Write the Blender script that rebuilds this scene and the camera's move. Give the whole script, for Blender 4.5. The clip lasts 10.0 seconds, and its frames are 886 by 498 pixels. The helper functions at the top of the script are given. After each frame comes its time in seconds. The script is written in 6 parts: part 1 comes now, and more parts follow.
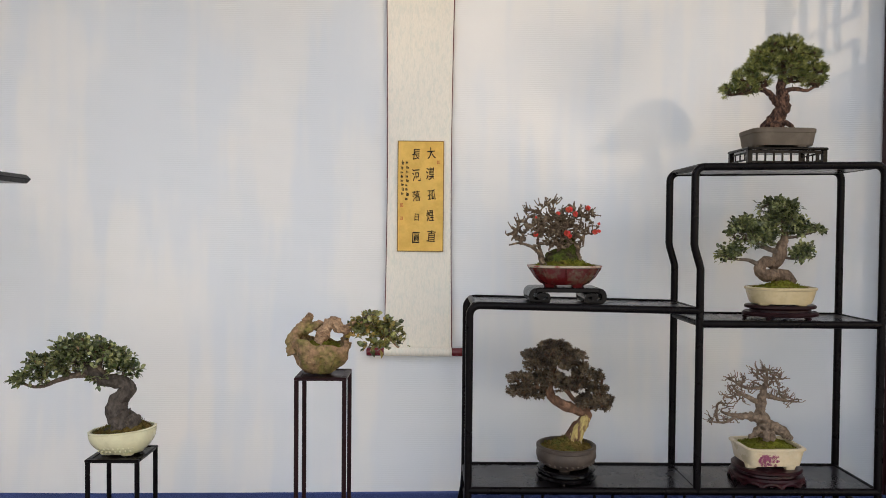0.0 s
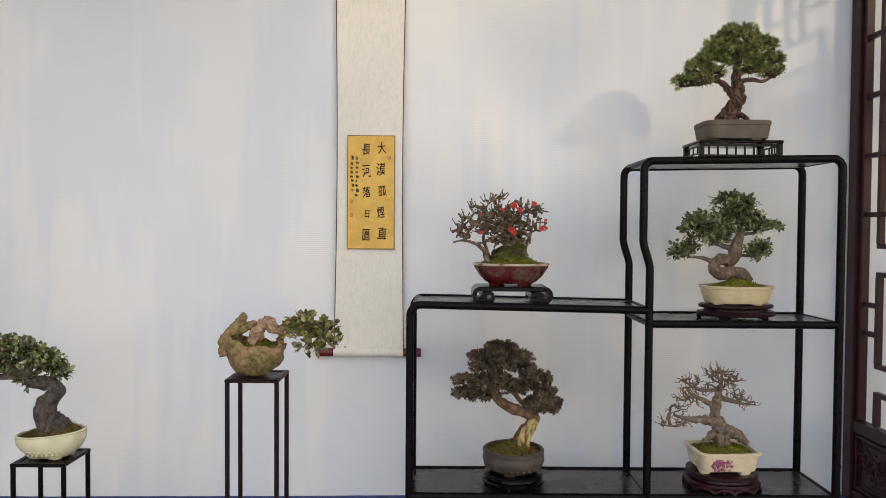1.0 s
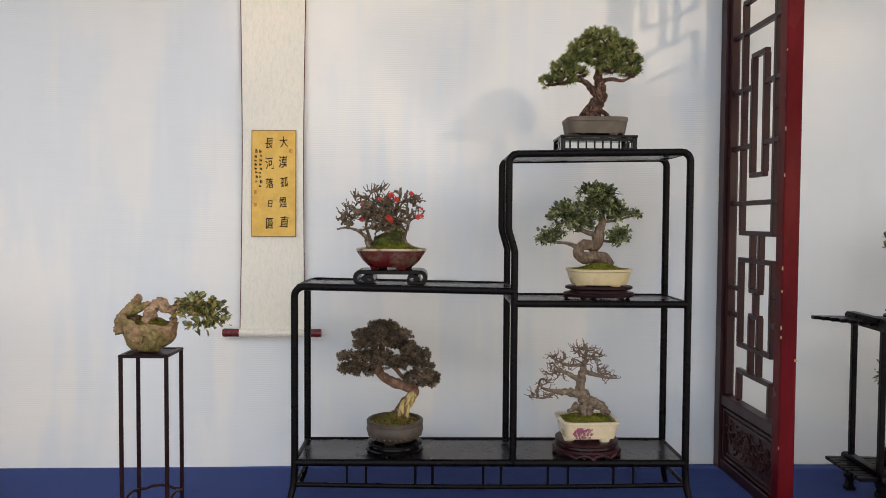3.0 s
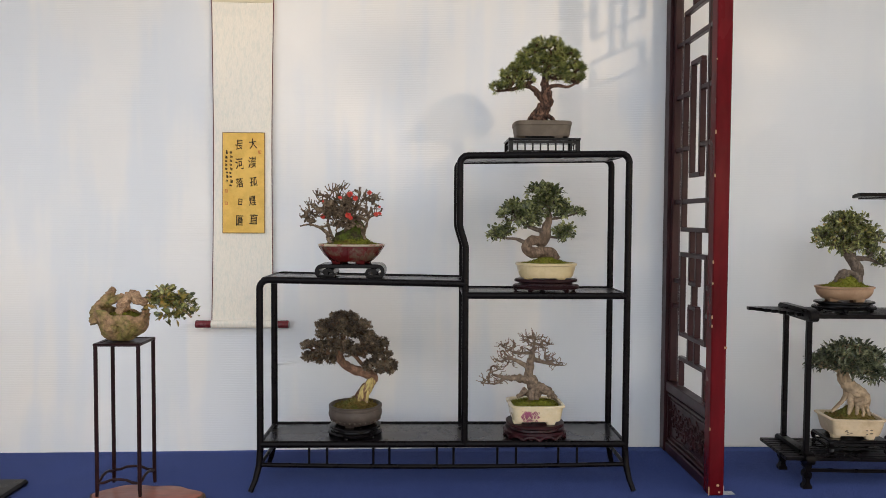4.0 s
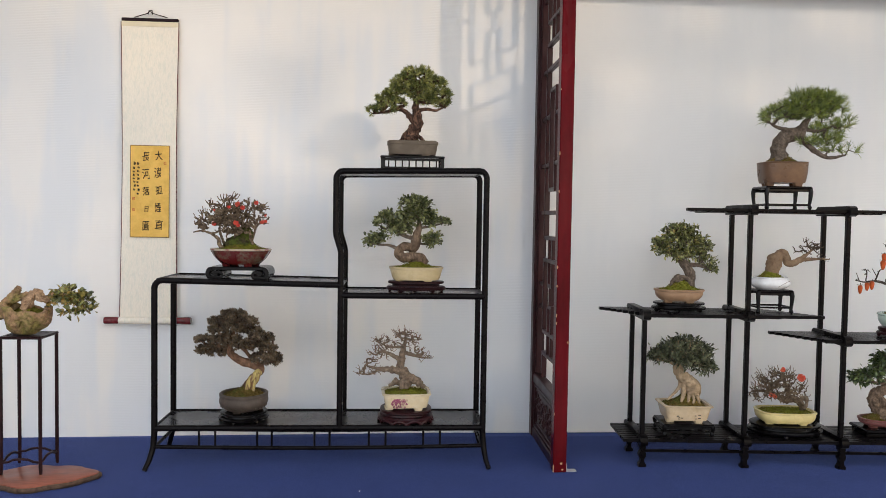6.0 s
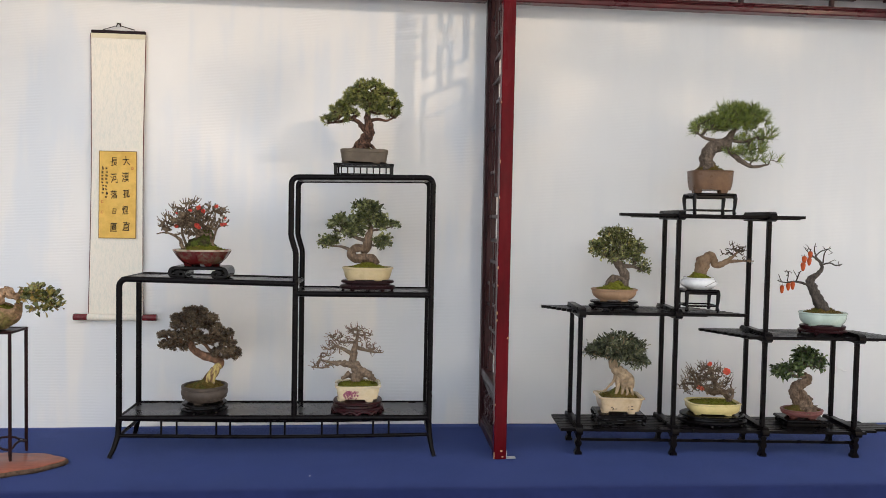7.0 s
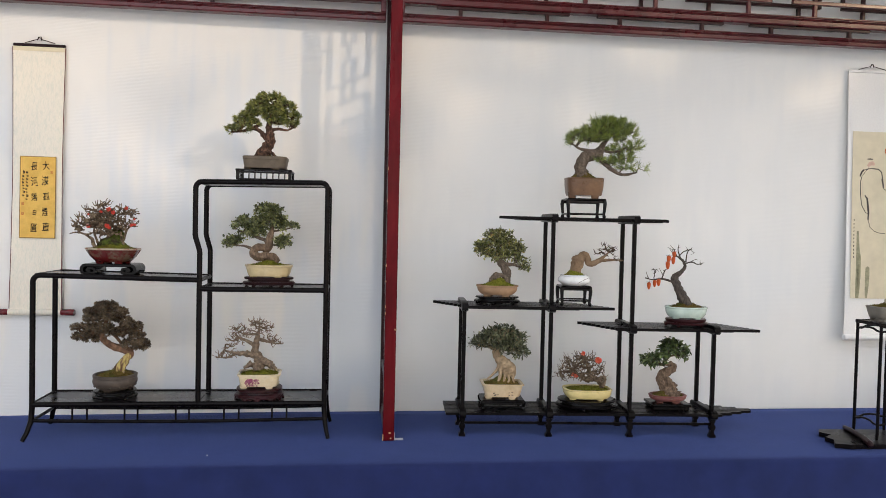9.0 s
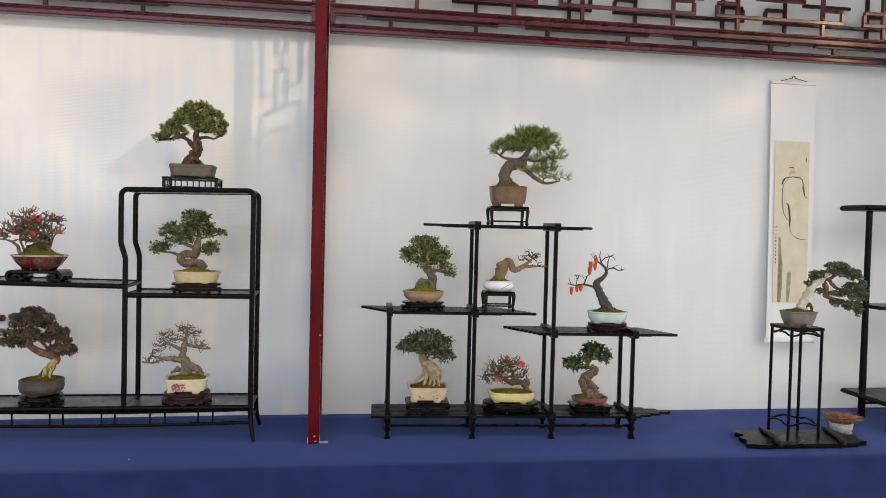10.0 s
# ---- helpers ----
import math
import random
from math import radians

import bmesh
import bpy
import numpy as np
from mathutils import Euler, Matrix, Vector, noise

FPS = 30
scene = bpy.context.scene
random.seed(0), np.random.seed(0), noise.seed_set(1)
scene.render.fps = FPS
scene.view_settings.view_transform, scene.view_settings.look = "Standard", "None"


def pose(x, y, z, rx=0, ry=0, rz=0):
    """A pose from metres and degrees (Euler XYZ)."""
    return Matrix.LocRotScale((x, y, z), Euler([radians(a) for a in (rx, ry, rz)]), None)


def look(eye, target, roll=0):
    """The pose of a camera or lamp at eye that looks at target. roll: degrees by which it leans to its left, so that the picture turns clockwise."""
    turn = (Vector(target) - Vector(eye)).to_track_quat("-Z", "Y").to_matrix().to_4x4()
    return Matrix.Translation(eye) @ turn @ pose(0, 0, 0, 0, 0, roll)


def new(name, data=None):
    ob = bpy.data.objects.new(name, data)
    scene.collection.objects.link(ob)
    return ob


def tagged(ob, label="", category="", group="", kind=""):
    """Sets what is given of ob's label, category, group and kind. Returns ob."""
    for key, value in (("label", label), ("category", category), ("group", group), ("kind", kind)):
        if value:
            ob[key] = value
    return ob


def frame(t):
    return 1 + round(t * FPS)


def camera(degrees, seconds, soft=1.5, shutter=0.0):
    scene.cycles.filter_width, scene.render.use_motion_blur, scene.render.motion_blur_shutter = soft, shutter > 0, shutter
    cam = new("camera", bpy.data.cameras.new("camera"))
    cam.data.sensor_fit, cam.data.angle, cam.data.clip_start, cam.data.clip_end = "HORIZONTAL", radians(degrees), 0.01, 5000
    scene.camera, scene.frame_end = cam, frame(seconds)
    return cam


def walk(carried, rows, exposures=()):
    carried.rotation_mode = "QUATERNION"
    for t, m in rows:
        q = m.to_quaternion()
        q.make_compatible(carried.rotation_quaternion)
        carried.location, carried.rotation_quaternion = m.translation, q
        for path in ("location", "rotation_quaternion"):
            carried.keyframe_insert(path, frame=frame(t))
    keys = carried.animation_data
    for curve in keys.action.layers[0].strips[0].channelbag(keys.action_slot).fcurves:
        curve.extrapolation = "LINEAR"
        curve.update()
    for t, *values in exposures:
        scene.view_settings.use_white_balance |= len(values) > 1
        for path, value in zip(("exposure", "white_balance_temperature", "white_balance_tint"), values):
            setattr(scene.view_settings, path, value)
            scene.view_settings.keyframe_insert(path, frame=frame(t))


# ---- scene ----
cam = camera(61.5, 10.0, soft=0.4)
PATH = [
    (0, (0.039, -0.01, 1.534), (0.064, 1.989, 1.484), 0.5),
    (0.5, (0.125, 0.035, 1.533), (0.134, 2.034, 1.484), 0.4),
    (1, (0.211, 0.051, 1.533), (0.21, 2.05, 1.477), 0.4),
    (1.5, (0.31, 0.038, 1.53), (0.301, 2.037, 1.469), 0.4),
    (2, (0.4, -0.002, 1.521), (0.395, 1.997, 1.458), 0.3),
    (2.5, (0.454, -0.05, 1.521), (0.464, 1.948, 1.452), 0.3),
    (4, (0.601, -0.25, 1.521), (0.647, 1.747, 1.44), 0.3),
    (4.5, (0.661, -0.319, 1.533), (0.719, 1.678, 1.449), 0.3),
    (5, (0.721, -0.377, 1.542), (0.802, 1.62, 1.457), 0.5),
    (5.5, (0.809, -0.449, 1.544), (0.914, 1.546, 1.463), 0.7),
    (7, (1.009, -0.703, 1.564), (1.17, 1.289, 1.486), 1.1),
    (7.5, (1.061, -0.799, 1.558), (1.239, 1.191, 1.481), 1.2),
    (8, (1.119, -0.881, 1.549), (1.316, 1.108, 1.476), 1.3),
    (8.5, (1.191, -0.936, 1.558), (1.404, 1.052, 1.487), 1.3),
    (9, (1.282, -0.976, 1.554), (1.518, 1.01, 1.494), 1.3),
    (9.5, (1.391, -1.023, 1.574), (1.653, 0.959, 1.513), 1.3),
    (10, (1.484, -1.067, 1.589), (1.775, 0.911, 1.529), 1.4),
]
walk(cam, [(t, look(eye, target, roll)) for t, eye, target, roll in PATH], exposures=((0.0, 0.82), (5.5, 0.97), (10.0, 1.04)))

# ---- world, sun, exposure ----
SUN_FROM = Vector((0.59, -0.76, 0.28)).normalized()
world = bpy.data.worlds.new("sky")
scene.world = world
world.use_nodes = True
wn = world.node_tree
wn.nodes.clear()
sky = wn.nodes.new("ShaderNodeTexSky")
sky.sky_type, sky.sun_disc = "NISHITA", False
sky.sun_elevation = math.asin(SUN_FROM.z)
sky.sun_rotation = math.atan2(SUN_FROM.x, SUN_FROM.y)
sky.air_density, sky.dust_density, sky.ozone_density = 1.0, 1.0, 1.2
bg = wn.nodes.new("ShaderNodeBackground")
bg.inputs["Strength"].default_value = 1.0
wout = wn.nodes.new("ShaderNodeOutputWorld")
veil = wn.nodes.new("ShaderNodeMix")   # thin even cloud over the clear sky
veil.data_type, veil.blend_type = "RGBA", "ADD"
veil.inputs[0].default_value = 1.0
dim = wn.nodes.new("ShaderNodeMix")
dim.data_type, dim.blend_type = "RGBA", "MULTIPLY"
dim.inputs[0].default_value = 1.0
dim.inputs[7].default_value = (0.06, 0.06, 0.06, 1)
wn.links.new(sky.outputs[0], dim.inputs[6])
wn.links.new(dim.outputs[2], veil.inputs[6])
veil.inputs[7].default_value = (0.725, 0.723, 0.757, 1)
wn.links.new(veil.outputs[2], bg.inputs["Color"])
wn.links.new(bg.outputs[0], wout.inputs["Surface"])

sun = new("sun", bpy.data.lights.new("sun", "SUN"))
sun.data.energy, sun.data.angle, sun.data.color = 0.48, radians(0.9), (1.0, 0.76, 0.50)
sun.matrix_world = look(SUN_FROM * 20, (0, 0, 0))

TABLE = 0.745   # height of the display table
WALL = 2.262    # face of the back wall


# ---- materials ----
def mat(name, color, rough=0.5, vary=0.15, scale=40.0, bump=0.15, bscale=300.0, metal=0.0, coat=0.0,
        second=None, mix_scale=8.0, mix_lo=0.45, mix_hi=0.6, island=0.0, stretch=(1, 1, 1), spec=0.25, trans=0.0):
    m = bpy.data.materials.new(name)
    m.use_nodes = True
    t = m.node_tree
    b = t.nodes["Principled BSDF"]
    co = t.nodes.new("ShaderNodeTexCoord")
    mp = t.nodes.new("ShaderNodeMapping")
    mp.inputs["Scale"].default_value = stretch
    t.links.new(co.outputs["Object"], mp.inputs["Vector"])

    def nz(sc, detail=4.0, rough_=0.6):
        n = t.nodes.new("ShaderNodeTexNoise")
        n.inputs["Scale"].default_value, n.inputs["Detail"].default_value = sc, detail
        n.inputs["Roughness"].default_value = rough_
        t.links.new(mp.outputs[0], n.inputs["Vector"])
        return n.outputs["Fac"]

    def rng(src, a, c, lo, hi):
        r = t.nodes.new("ShaderNodeMapRange")
        r.inputs[1].default_value, r.inputs[2].default_value = a, c
        r.inputs[3].default_value, r.inputs[4].default_value = lo, hi
        t.links.new(src, r.inputs[0])
        return r.outputs[0]

    rgb = t.nodes.new("ShaderNodeRGB")
    rgb.outputs[0].default_value = (*color, 1)
    out = rgb.outputs[0]
    if second:
        mx = t.nodes.new("ShaderNodeMix")
        mx.data_type = "RGBA"
        t.links.new(rng(nz(mix_scale, 6.0, 0.7), mix_lo, mix_hi, 0, 1), mx.inputs[0])
        t.links.new(out, mx.inputs[6])
        mx.inputs[7].default_value = (*second, 1)
        out = mx.outputs[2]
    hsv = t.nodes.new("ShaderNodeHueSaturation")
    t.links.new(out, hsv.inputs["Color"])
    val = rng(nz(scale), 0.3, 0.7, 1 - vary, 1 + vary)
    if island:
        g = t.nodes.new("ShaderNodeNewGeometry")
        mu = t.nodes.new("ShaderNodeMath")
        mu.operation = "MULTIPLY"
        t.links.new(val, mu.inputs[0])
        t.links.new(rng(g.outputs["Random Per Island"], 0, 1, 1 - island, 1 + island), mu.inputs[1])
        val = mu.outputs[0]
        t.links.new(rng(g.outputs["Random Per Island"], 0, 1, 0.5 + 0.03 * island, 0.5 - 0.05 * island), hsv.inputs["Hue"])
    t.links.new(val, hsv.inputs["Value"])
    t.links.new(hsv.outputs[0], b.inputs["Base Color"])
    t.links.new(rng(nz(scale * 0.6), 0.3, 0.7, max(0.02, rough - 0.08), min(1, rough + 0.08)), b.inputs["Roughness"])
    b.inputs["Metallic"].default_value = metal
    b.inputs["Coat Weight"].default_value = coat
    b.inputs["Coat Roughness"].default_value = 0.12
    b.inputs["Specular IOR Level"].default_value = spec
    if bump:
        bp = t.nodes.new("ShaderNodeBump")
        bp.inputs["Strength"].default_value, bp.inputs["Distance"].default_value = bump, 0.002
        t.links.new(nz(bscale, 3.0), bp.inputs["Height"])
        t.links.new(bp.outputs[0], b.inputs["Normal"])
    if trans:
        tr = t.nodes.new("ShaderNodeBsdfTranslucent")
        t.links.new(hsv.outputs[0], tr.inputs["Color"])
        ms = t.nodes.new("ShaderNodeMixShader")
        ms.inputs[0].default_value = trans
        t.links.new(b.outputs[0], ms.inputs[1])
        t.links.new(tr.outputs[0], ms.inputs[2])
        t.links.new(ms.outputs[0], t.nodes["Material Output"].inputs["Surface"])
    return m


def wall_cloth(name, base, dapple, amount, ribs):
    """Stretched wall cloth: fine horizontal ribs, and dappled sun and shade painted in as a faint tint."""
    m = mat(name, base, 0.85, 0.02, 3.0, 0.0, spec=0.15)
    t = m.node_tree
    b = t.nodes["Principled BSDF"]
    old = b.inputs["Base Color"].links[0].from_socket
    co = t.nodes.new("ShaderNodeTexCoord")
    mp = t.nodes.new("ShaderNodeMapping")
    mp.inputs["Scale"].default_value = (1.5, 1, 0.8)
    t.links.new(co.outputs["Object"], mp.inputs["Vector"])
    n = t.nodes.new("ShaderNodeTexNoise")
    n.inputs["Scale"].default_value, n.inputs["Detail"].default_value, n.inputs["Roughness"].default_value = 1.7, 3.0, 0.5
    t.links.new(mp.outputs[0], n.inputs["Vector"])
    r = t.nodes.new("ShaderNodeMapRange")
    r.interpolation_type = "SMOOTHSTEP"
    r.inputs[1].default_value, r.inputs[2].default_value, r.inputs[4].default_value = 0.40, 0.62, amount
    t.links.new(n.outputs["Fac"], r.inputs[0])
    mp2 = t.nodes.new("ShaderNodeMapping")
    mp2.inputs["Scale"].default_value = (8.0, 1, 0.9)
    t.links.new(co.outputs["Object"], mp2.inputs["Vector"])
    n2 = t.nodes.new("ShaderNodeTexNoise")
    n2.inputs["Scale"].default_value, n2.inputs["Detail"].default_value = 1.6, 2.0
    t.links.new(mp2.outputs[0], n2.inputs["Vector"])
    both = t.nodes.new("ShaderNodeMath")
    both.operation = "MULTIPLY_ADD"
    both.inputs[1].default_value = 0.6
    t.links.new(n2.outputs["Fac"], both.inputs[0])
    less = t.nodes.new("ShaderNodeMath")
    less.operation = "SUBTRACT"
    less.inputs[1].default_value = 0.30
    t.links.new(n.outputs["Fac"], less.inputs[0])
    t.links.new(less.outputs[0], both.inputs[2])
    t.links.new(both.outputs[0], r.inputs[0])
    mx = t.nodes.new("ShaderNodeMix")
    mx.data_type = "RGBA"
    t.links.new(r.outputs[0], mx.inputs[0])
    t.links.new(old, mx.inputs[6])
    mx.inputs[7].default_value = (*dapple, 1)
    t.links.new(mx.outputs[2], b.inputs["Base Color"])
    wv = t.nodes.new("ShaderNodeTexWave")
    wv.bands_direction = "Z"
    wv.inputs["Scale"].default_value, wv.inputs["Distortion"].default_value, wv.inputs["Detail"].default_value = 54.0, 1.6, 3.0
    t.links.new(co.outputs["Object"], wv.inputs["Vector"])
    bp = t.nodes.new("ShaderNodeBump")
    bp.inputs["Strength"].default_value, bp.inputs["Distance"].default_value = ribs, 0.002
    n3 = t.nodes.new("ShaderNodeTexNoise")
    n3.inputs["Scale"].default_value, n3.inputs["Detail"].default_value = 4.5, 3.0
    t.links.new(mp.outputs[0], n3.inputs["Vector"])
    fade = t.nodes.new("ShaderNodeMapRange")
    fade.inputs[1].default_value, fade.inputs[2].default_value, fade.inputs[3].default_value, fade.inputs[4].default_value = 0.42, 0.66, 0.10, 1.8
    t.links.new(n3.outputs["Fac"], fade.inputs[0])
    rib = t.nodes.new("ShaderNodeMath")
    rib.operation = "MULTIPLY"
    t.links.new(wv.outputs["Fac"], rib.inputs[0])
    t.links.new(fade.outputs[0], rib.inputs[1])
    t.links.new(rib.outputs[0], bp.inputs["Height"])
    t.links.new(bp.outputs[0], b.inputs["Normal"])
    return m


# dappled light is painted into both cloths as paler and cooler patches
M_WALL_A = wall_cloth("wall_cloth_dappled", (0.80, 0.79, 0.77), (0.70, 0.735, 0.775), 0.75, 0.12)
M_WALL_B = wall_cloth("wall_cloth_plain", (0.79, 0.785, 0.765), (0.745, 0.75, 0.745), 0.6, 0.06)
M_CLOTH = mat("blue_table_cloth", (0.0118, 0.0178, 0.072), 0.9, 0.16, 9.0, 0.35, 1100.0, spec=0.15)
cloth_sheen = M_CLOTH.node_tree.nodes["Principled BSDF"].inputs     # sheen that brightens the cloth at a flat angle, so its top is paler than its front
cloth_sheen["Sheen Weight"].default_value, cloth_sheen["Sheen Roughness"].default_value, cloth_sheen["Sheen Tint"].default_value = 0.6, 0.45, (0.17, 0.25, 0.64, 1)
M_GROUND = mat("grey_paving", (0.46, 0.45, 0.435), 0.9, 0.2, 3.0, 0.3, 60.0)
M_BLACK = mat("black_lacquer_wood", (0.0030, 0.0022, 0.0026), 0.30, 0.4, 30.0, 0.06, 160.0, spec=0.10)
M_TRAY = mat("black_lacquer_tray", (0.0135, 0.0115, 0.0130), 0.28, 0.3, 14.0, 0.03, 90.0, coat=0.05, spec=0.62)
M_EBONY = mat("ebony_stand_wood", (0.0026, 0.0020, 0.0023), 0.22, 0.3, 40.0, 0.05, 200.0, spec=0.18)
M_BROWNWOOD = mat("dark_brown_stand_wood", (0.017, 0.0062, 0.0072), 0.36, 0.35, 30.0, 0.08, 200.0, spec=0.12)
M_ROSEWOOD = mat("carved_rosewood", (0.022, 0.0045, 0.006), 0.33, 0.35, 40.0, 0.15, 220.0, coat=0.03, spec=0.2)
M_REDLAC = mat("red_lacquer_wood", (0.092, 0.0042, 0.0070), 0.26, 0.5, 9.0, 0.08, 60.0, coat=0.0, spec=0.08, stretch=(1, 1, 0.3))
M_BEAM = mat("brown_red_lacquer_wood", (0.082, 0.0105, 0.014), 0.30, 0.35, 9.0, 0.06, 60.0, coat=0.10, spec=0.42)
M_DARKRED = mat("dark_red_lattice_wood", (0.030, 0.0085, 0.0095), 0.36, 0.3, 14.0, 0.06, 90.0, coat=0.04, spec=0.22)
M_CHIP = mat("bare_wood_chip", (0.45, 0.27, 0.15), 0.8, 0.3, 200.0, 0.3, 400.0)
M_STEEL = mat("zinc_steel", (0.55, 0.56, 0.58), 0.4, 0.1, 60.0, 0.05, 200.0, metal=0.9)
M_SILK = mat("cream_silk", (0.80, 0.75, 0.65), 0.7, 0.05, 160.0, 0.08, 500.0, second=(0.73, 0.71, 0.62), mix_scale=55.0, mix_lo=0.48, mix_hi=0.60, stretch=(1.6, 1, 0.5), spec=0.25)
M_PAPER = mat("yellow_paper", (0.76, 0.49, 0.13), 0.85, 0.06, 30.0, 0.05, 300.0, second=(0.68, 0.42, 0.10), mix_scale=14.0, spec=0.2)
M_PAPERLINE = mat("brown_edge_line", (0.25, 0.15, 0.06), 0.85, 0.1)
M_INK = mat("black_ink", (0.012, 0.011, 0.010), 0.8, 0.3, 200.0, 0.0)
M_INKGREY = mat("grey_ink_wash", (0.07, 0.06, 0.055), 0.85, 0.4, 90.0, 0.0)
M_INKGREEN = mat("green_ink_wash", (0.33, 0.31, 0.20), 0.85, 0.25, 60.0, 0.0)
M_INKPINK = mat("pink_ink_wash", (0.62, 0.42, 0.33), 0.85, 0.15, 60.0, 0.0)
M_SEAL = mat("seal_red", (0.50, 0.13, 0.05), 0.8, 0.3, 150.0, 0.0)
M_PIPING = mat("dark_red_silk_edge", (0.11, 0.02, 0.025), 0.7, 0.2, 100.0)
M_ROD = mat("red_lacquer_rod", (0.13, 0.012, 0.016), 0.25, 0.3, 60.0, 0.03, coat=0.4)
M_WHITESILK = mat("white_silk", (0.80, 0.79, 0.77), 0.7, 0.03, 120.0, 0.06, 500.0, spec=0.25)
M_TANPAPER = mat("tan_painting_paper", (0.68, 0.61, 0.45), 0.85, 0.06, 20.0, 0.04, 300.0, spec=0.2)
M_SLABTOP = mat("red_brown_wood_slab", (0.235, 0.072, 0.042), 0.45, 0.3, 22.0, 0.08, 120.0, coat=0.2, stretch=(0.5, 1.6, 1))
M_BARKEDGE = mat("dark_slab_bark", (0.085, 0.055, 0.038), 0.9, 0.5, 90.0, 0.8, 160.0)
M_MOSS = mat("green_moss", (0.155, 0.158, 0.020), 0.95, 0.4, 160.0, 0.9, 500.0, second=(0.16, 0.105, 0.035), mix_scale=30.0, mix_lo=0.50, mix_hi=0.68, spec=0.1)
M_MOSSROCK = mat("dark_rock_moss", (0.060, 0.078, 0.014), 0.95, 0.5, 130.0, 1.0, 300.0, second=(0.045, 0.036, 0.020), mix_scale=40.0, spec=0.1)
M_STUMPWOOD = mat("rough_stump_bark", (0.40, 0.26, 0.155), 0.85, 0.45, 70.0, 0.9, 180.0, second=(0.13, 0.072, 0.040), mix_scale=36.0)
M_MOSSDRY = mat("dry_brown_moss", (0.135, 0.092, 0.026), 0.95, 0.5, 160.0, 0.9, 500.0, second=(0.085, 0.092, 0.020), mix_scale=26.0, spec=0.1)
M_BARKDARK = mat("dark_pine_bark", (0.030, 0.017, 0.013), 0.9, 0.5, 180.0, 1.0, 260.0, second=(0.150, 0.082, 0.054), mix_scale=110.0, stretch=(1, 1, 0.5))
M_BARKGREY = mat("grey_brown_bark", (0.070, 0.052, 0.040), 0.8, 0.5, 130.0, 0.9, 260.0, second=(0.195, 0.150, 0.110), mix_scale=60.0, mix_lo=0.34, mix_hi=0.76)
M_BARKDUSK = mat("dusky_brown_bark", (0.062, 0.043, 0.030), 0.85, 0.4, 90.0, 0.9, 200.0, second=(0.140, 0.100, 0.070), mix_scale=55.0)
M_BARKTWIST = mat("twisted_brown_bark", (0.075, 0.048, 0.032), 0.8, 0.45, 130.0, 1.0, 260.0, second=(0.235, 0.165, 0.110), mix_scale=70.0, mix_lo=0.36, mix_hi=0.72, stretch=(1, 1, 0.5))
M_BARKSLATE = mat("dark_grey_bark", (0.044, 0.036, 0.030), 0.85, 0.4, 120.0, 0.9, 220.0, second=(0.112, 0.092, 0.076), mix_scale=95.0, mix_lo=0.36, mix_hi=0.72, stretch=(1, 1, 0.5))
M_BARKTAN = mat("tan_maple_bark", (0.105, 0.072, 0.048), 0.85, 0.45, 110.0, 0.9, 260.0, second=(0.27, 0.205, 0.148), mix_scale=60.0, mix_lo=0.32, mix_hi=0.78)
M_BARKSMOOTH = mat("smooth_brown_bark", (0.150, 0.092, 0.052), 0.7, 0.25, 80.0, 0.4, 240.0, second=(0.27, 0.185, 0.115), mix_scale=30.0, mix_lo=0.35, mix_hi=0.75)
M_BARKPALE = mat("pale_fig_bark", (0.36, 0.265, 0.165), 0.7, 0.45, 90.0, 0.8, 220.0, second=(0.13, 0.085, 0.050), mix_scale=45.0, mix_lo=0.46, mix_hi=0.74)
M_BARKBROWN = mat("brown_bark", (0.088, 0.046, 0.029), 0.8, 0.45, 80.0, 0.8, 200.0, second=(0.165, 0.092, 0.055), mix_scale=30.0, stretch=(1, 1, 0.5))
M_BARKQUINCE = mat("quince_bark", (0.095, 0.064, 0.042), 0.85, 0.4, 120.0, 0.6, 260.0, second=(0.21, 0.155, 0.10), mix_scale=60.0)
M_DEADWOOD = mat("yellow_deadwood", (0.52, 0.41, 0.15), 0.7, 0.4, 60.0, 0.8, 200.0, second=(0.12, 0.066, 0.036), mix_scale=60.0, mix_lo=0.46, mix_hi=0.58, stretch=(1, 1, 0.25))
M_PALEWOOD = mat("bleached_deadwood", (0.52, 0.45, 0.35), 0.7, 0.25, 60.0, 0.5, 200.0)
M_TWIGRED = mat("reddish_twig_tips", (0.23, 0.155, 0.120), 0.8, 0.3, 100.0, 0.2)
M_PETAL = mat("red_quince_petals", (0.66, 0.105, 0.065), 0.6, 0.2, 100.0, 0.1, island=0.25, trans=0.25)
M_PETALORANGE = mat("orange_red_petals", (0.72, 0.15, 0.075), 0.6, 0.2, 100.0, 0.1, island=0.2, trans=0.25)
M_FRUIT = mat("orange_persimmon_skin", (0.46, 0.080, 0.016), 0.38, 0.3, 60.0, 0.08, coat=0.1)
M_CALYX = mat("dry_calyx", (0.10, 0.05, 0.03), 0.8, 0.3)


def leaf_mat(name, color, second, rough=0.30, trans=0.10):
    color, second = [1.25 * c for c in color], [1.95 * c for c in second]
    return mat(name, color, rough, 0.25, 120.0, 0.05, second=second, mix_scale=38.0, mix_lo=0.44, mix_hi=0.60, spec=0.5, island=0.6, trans=trans)


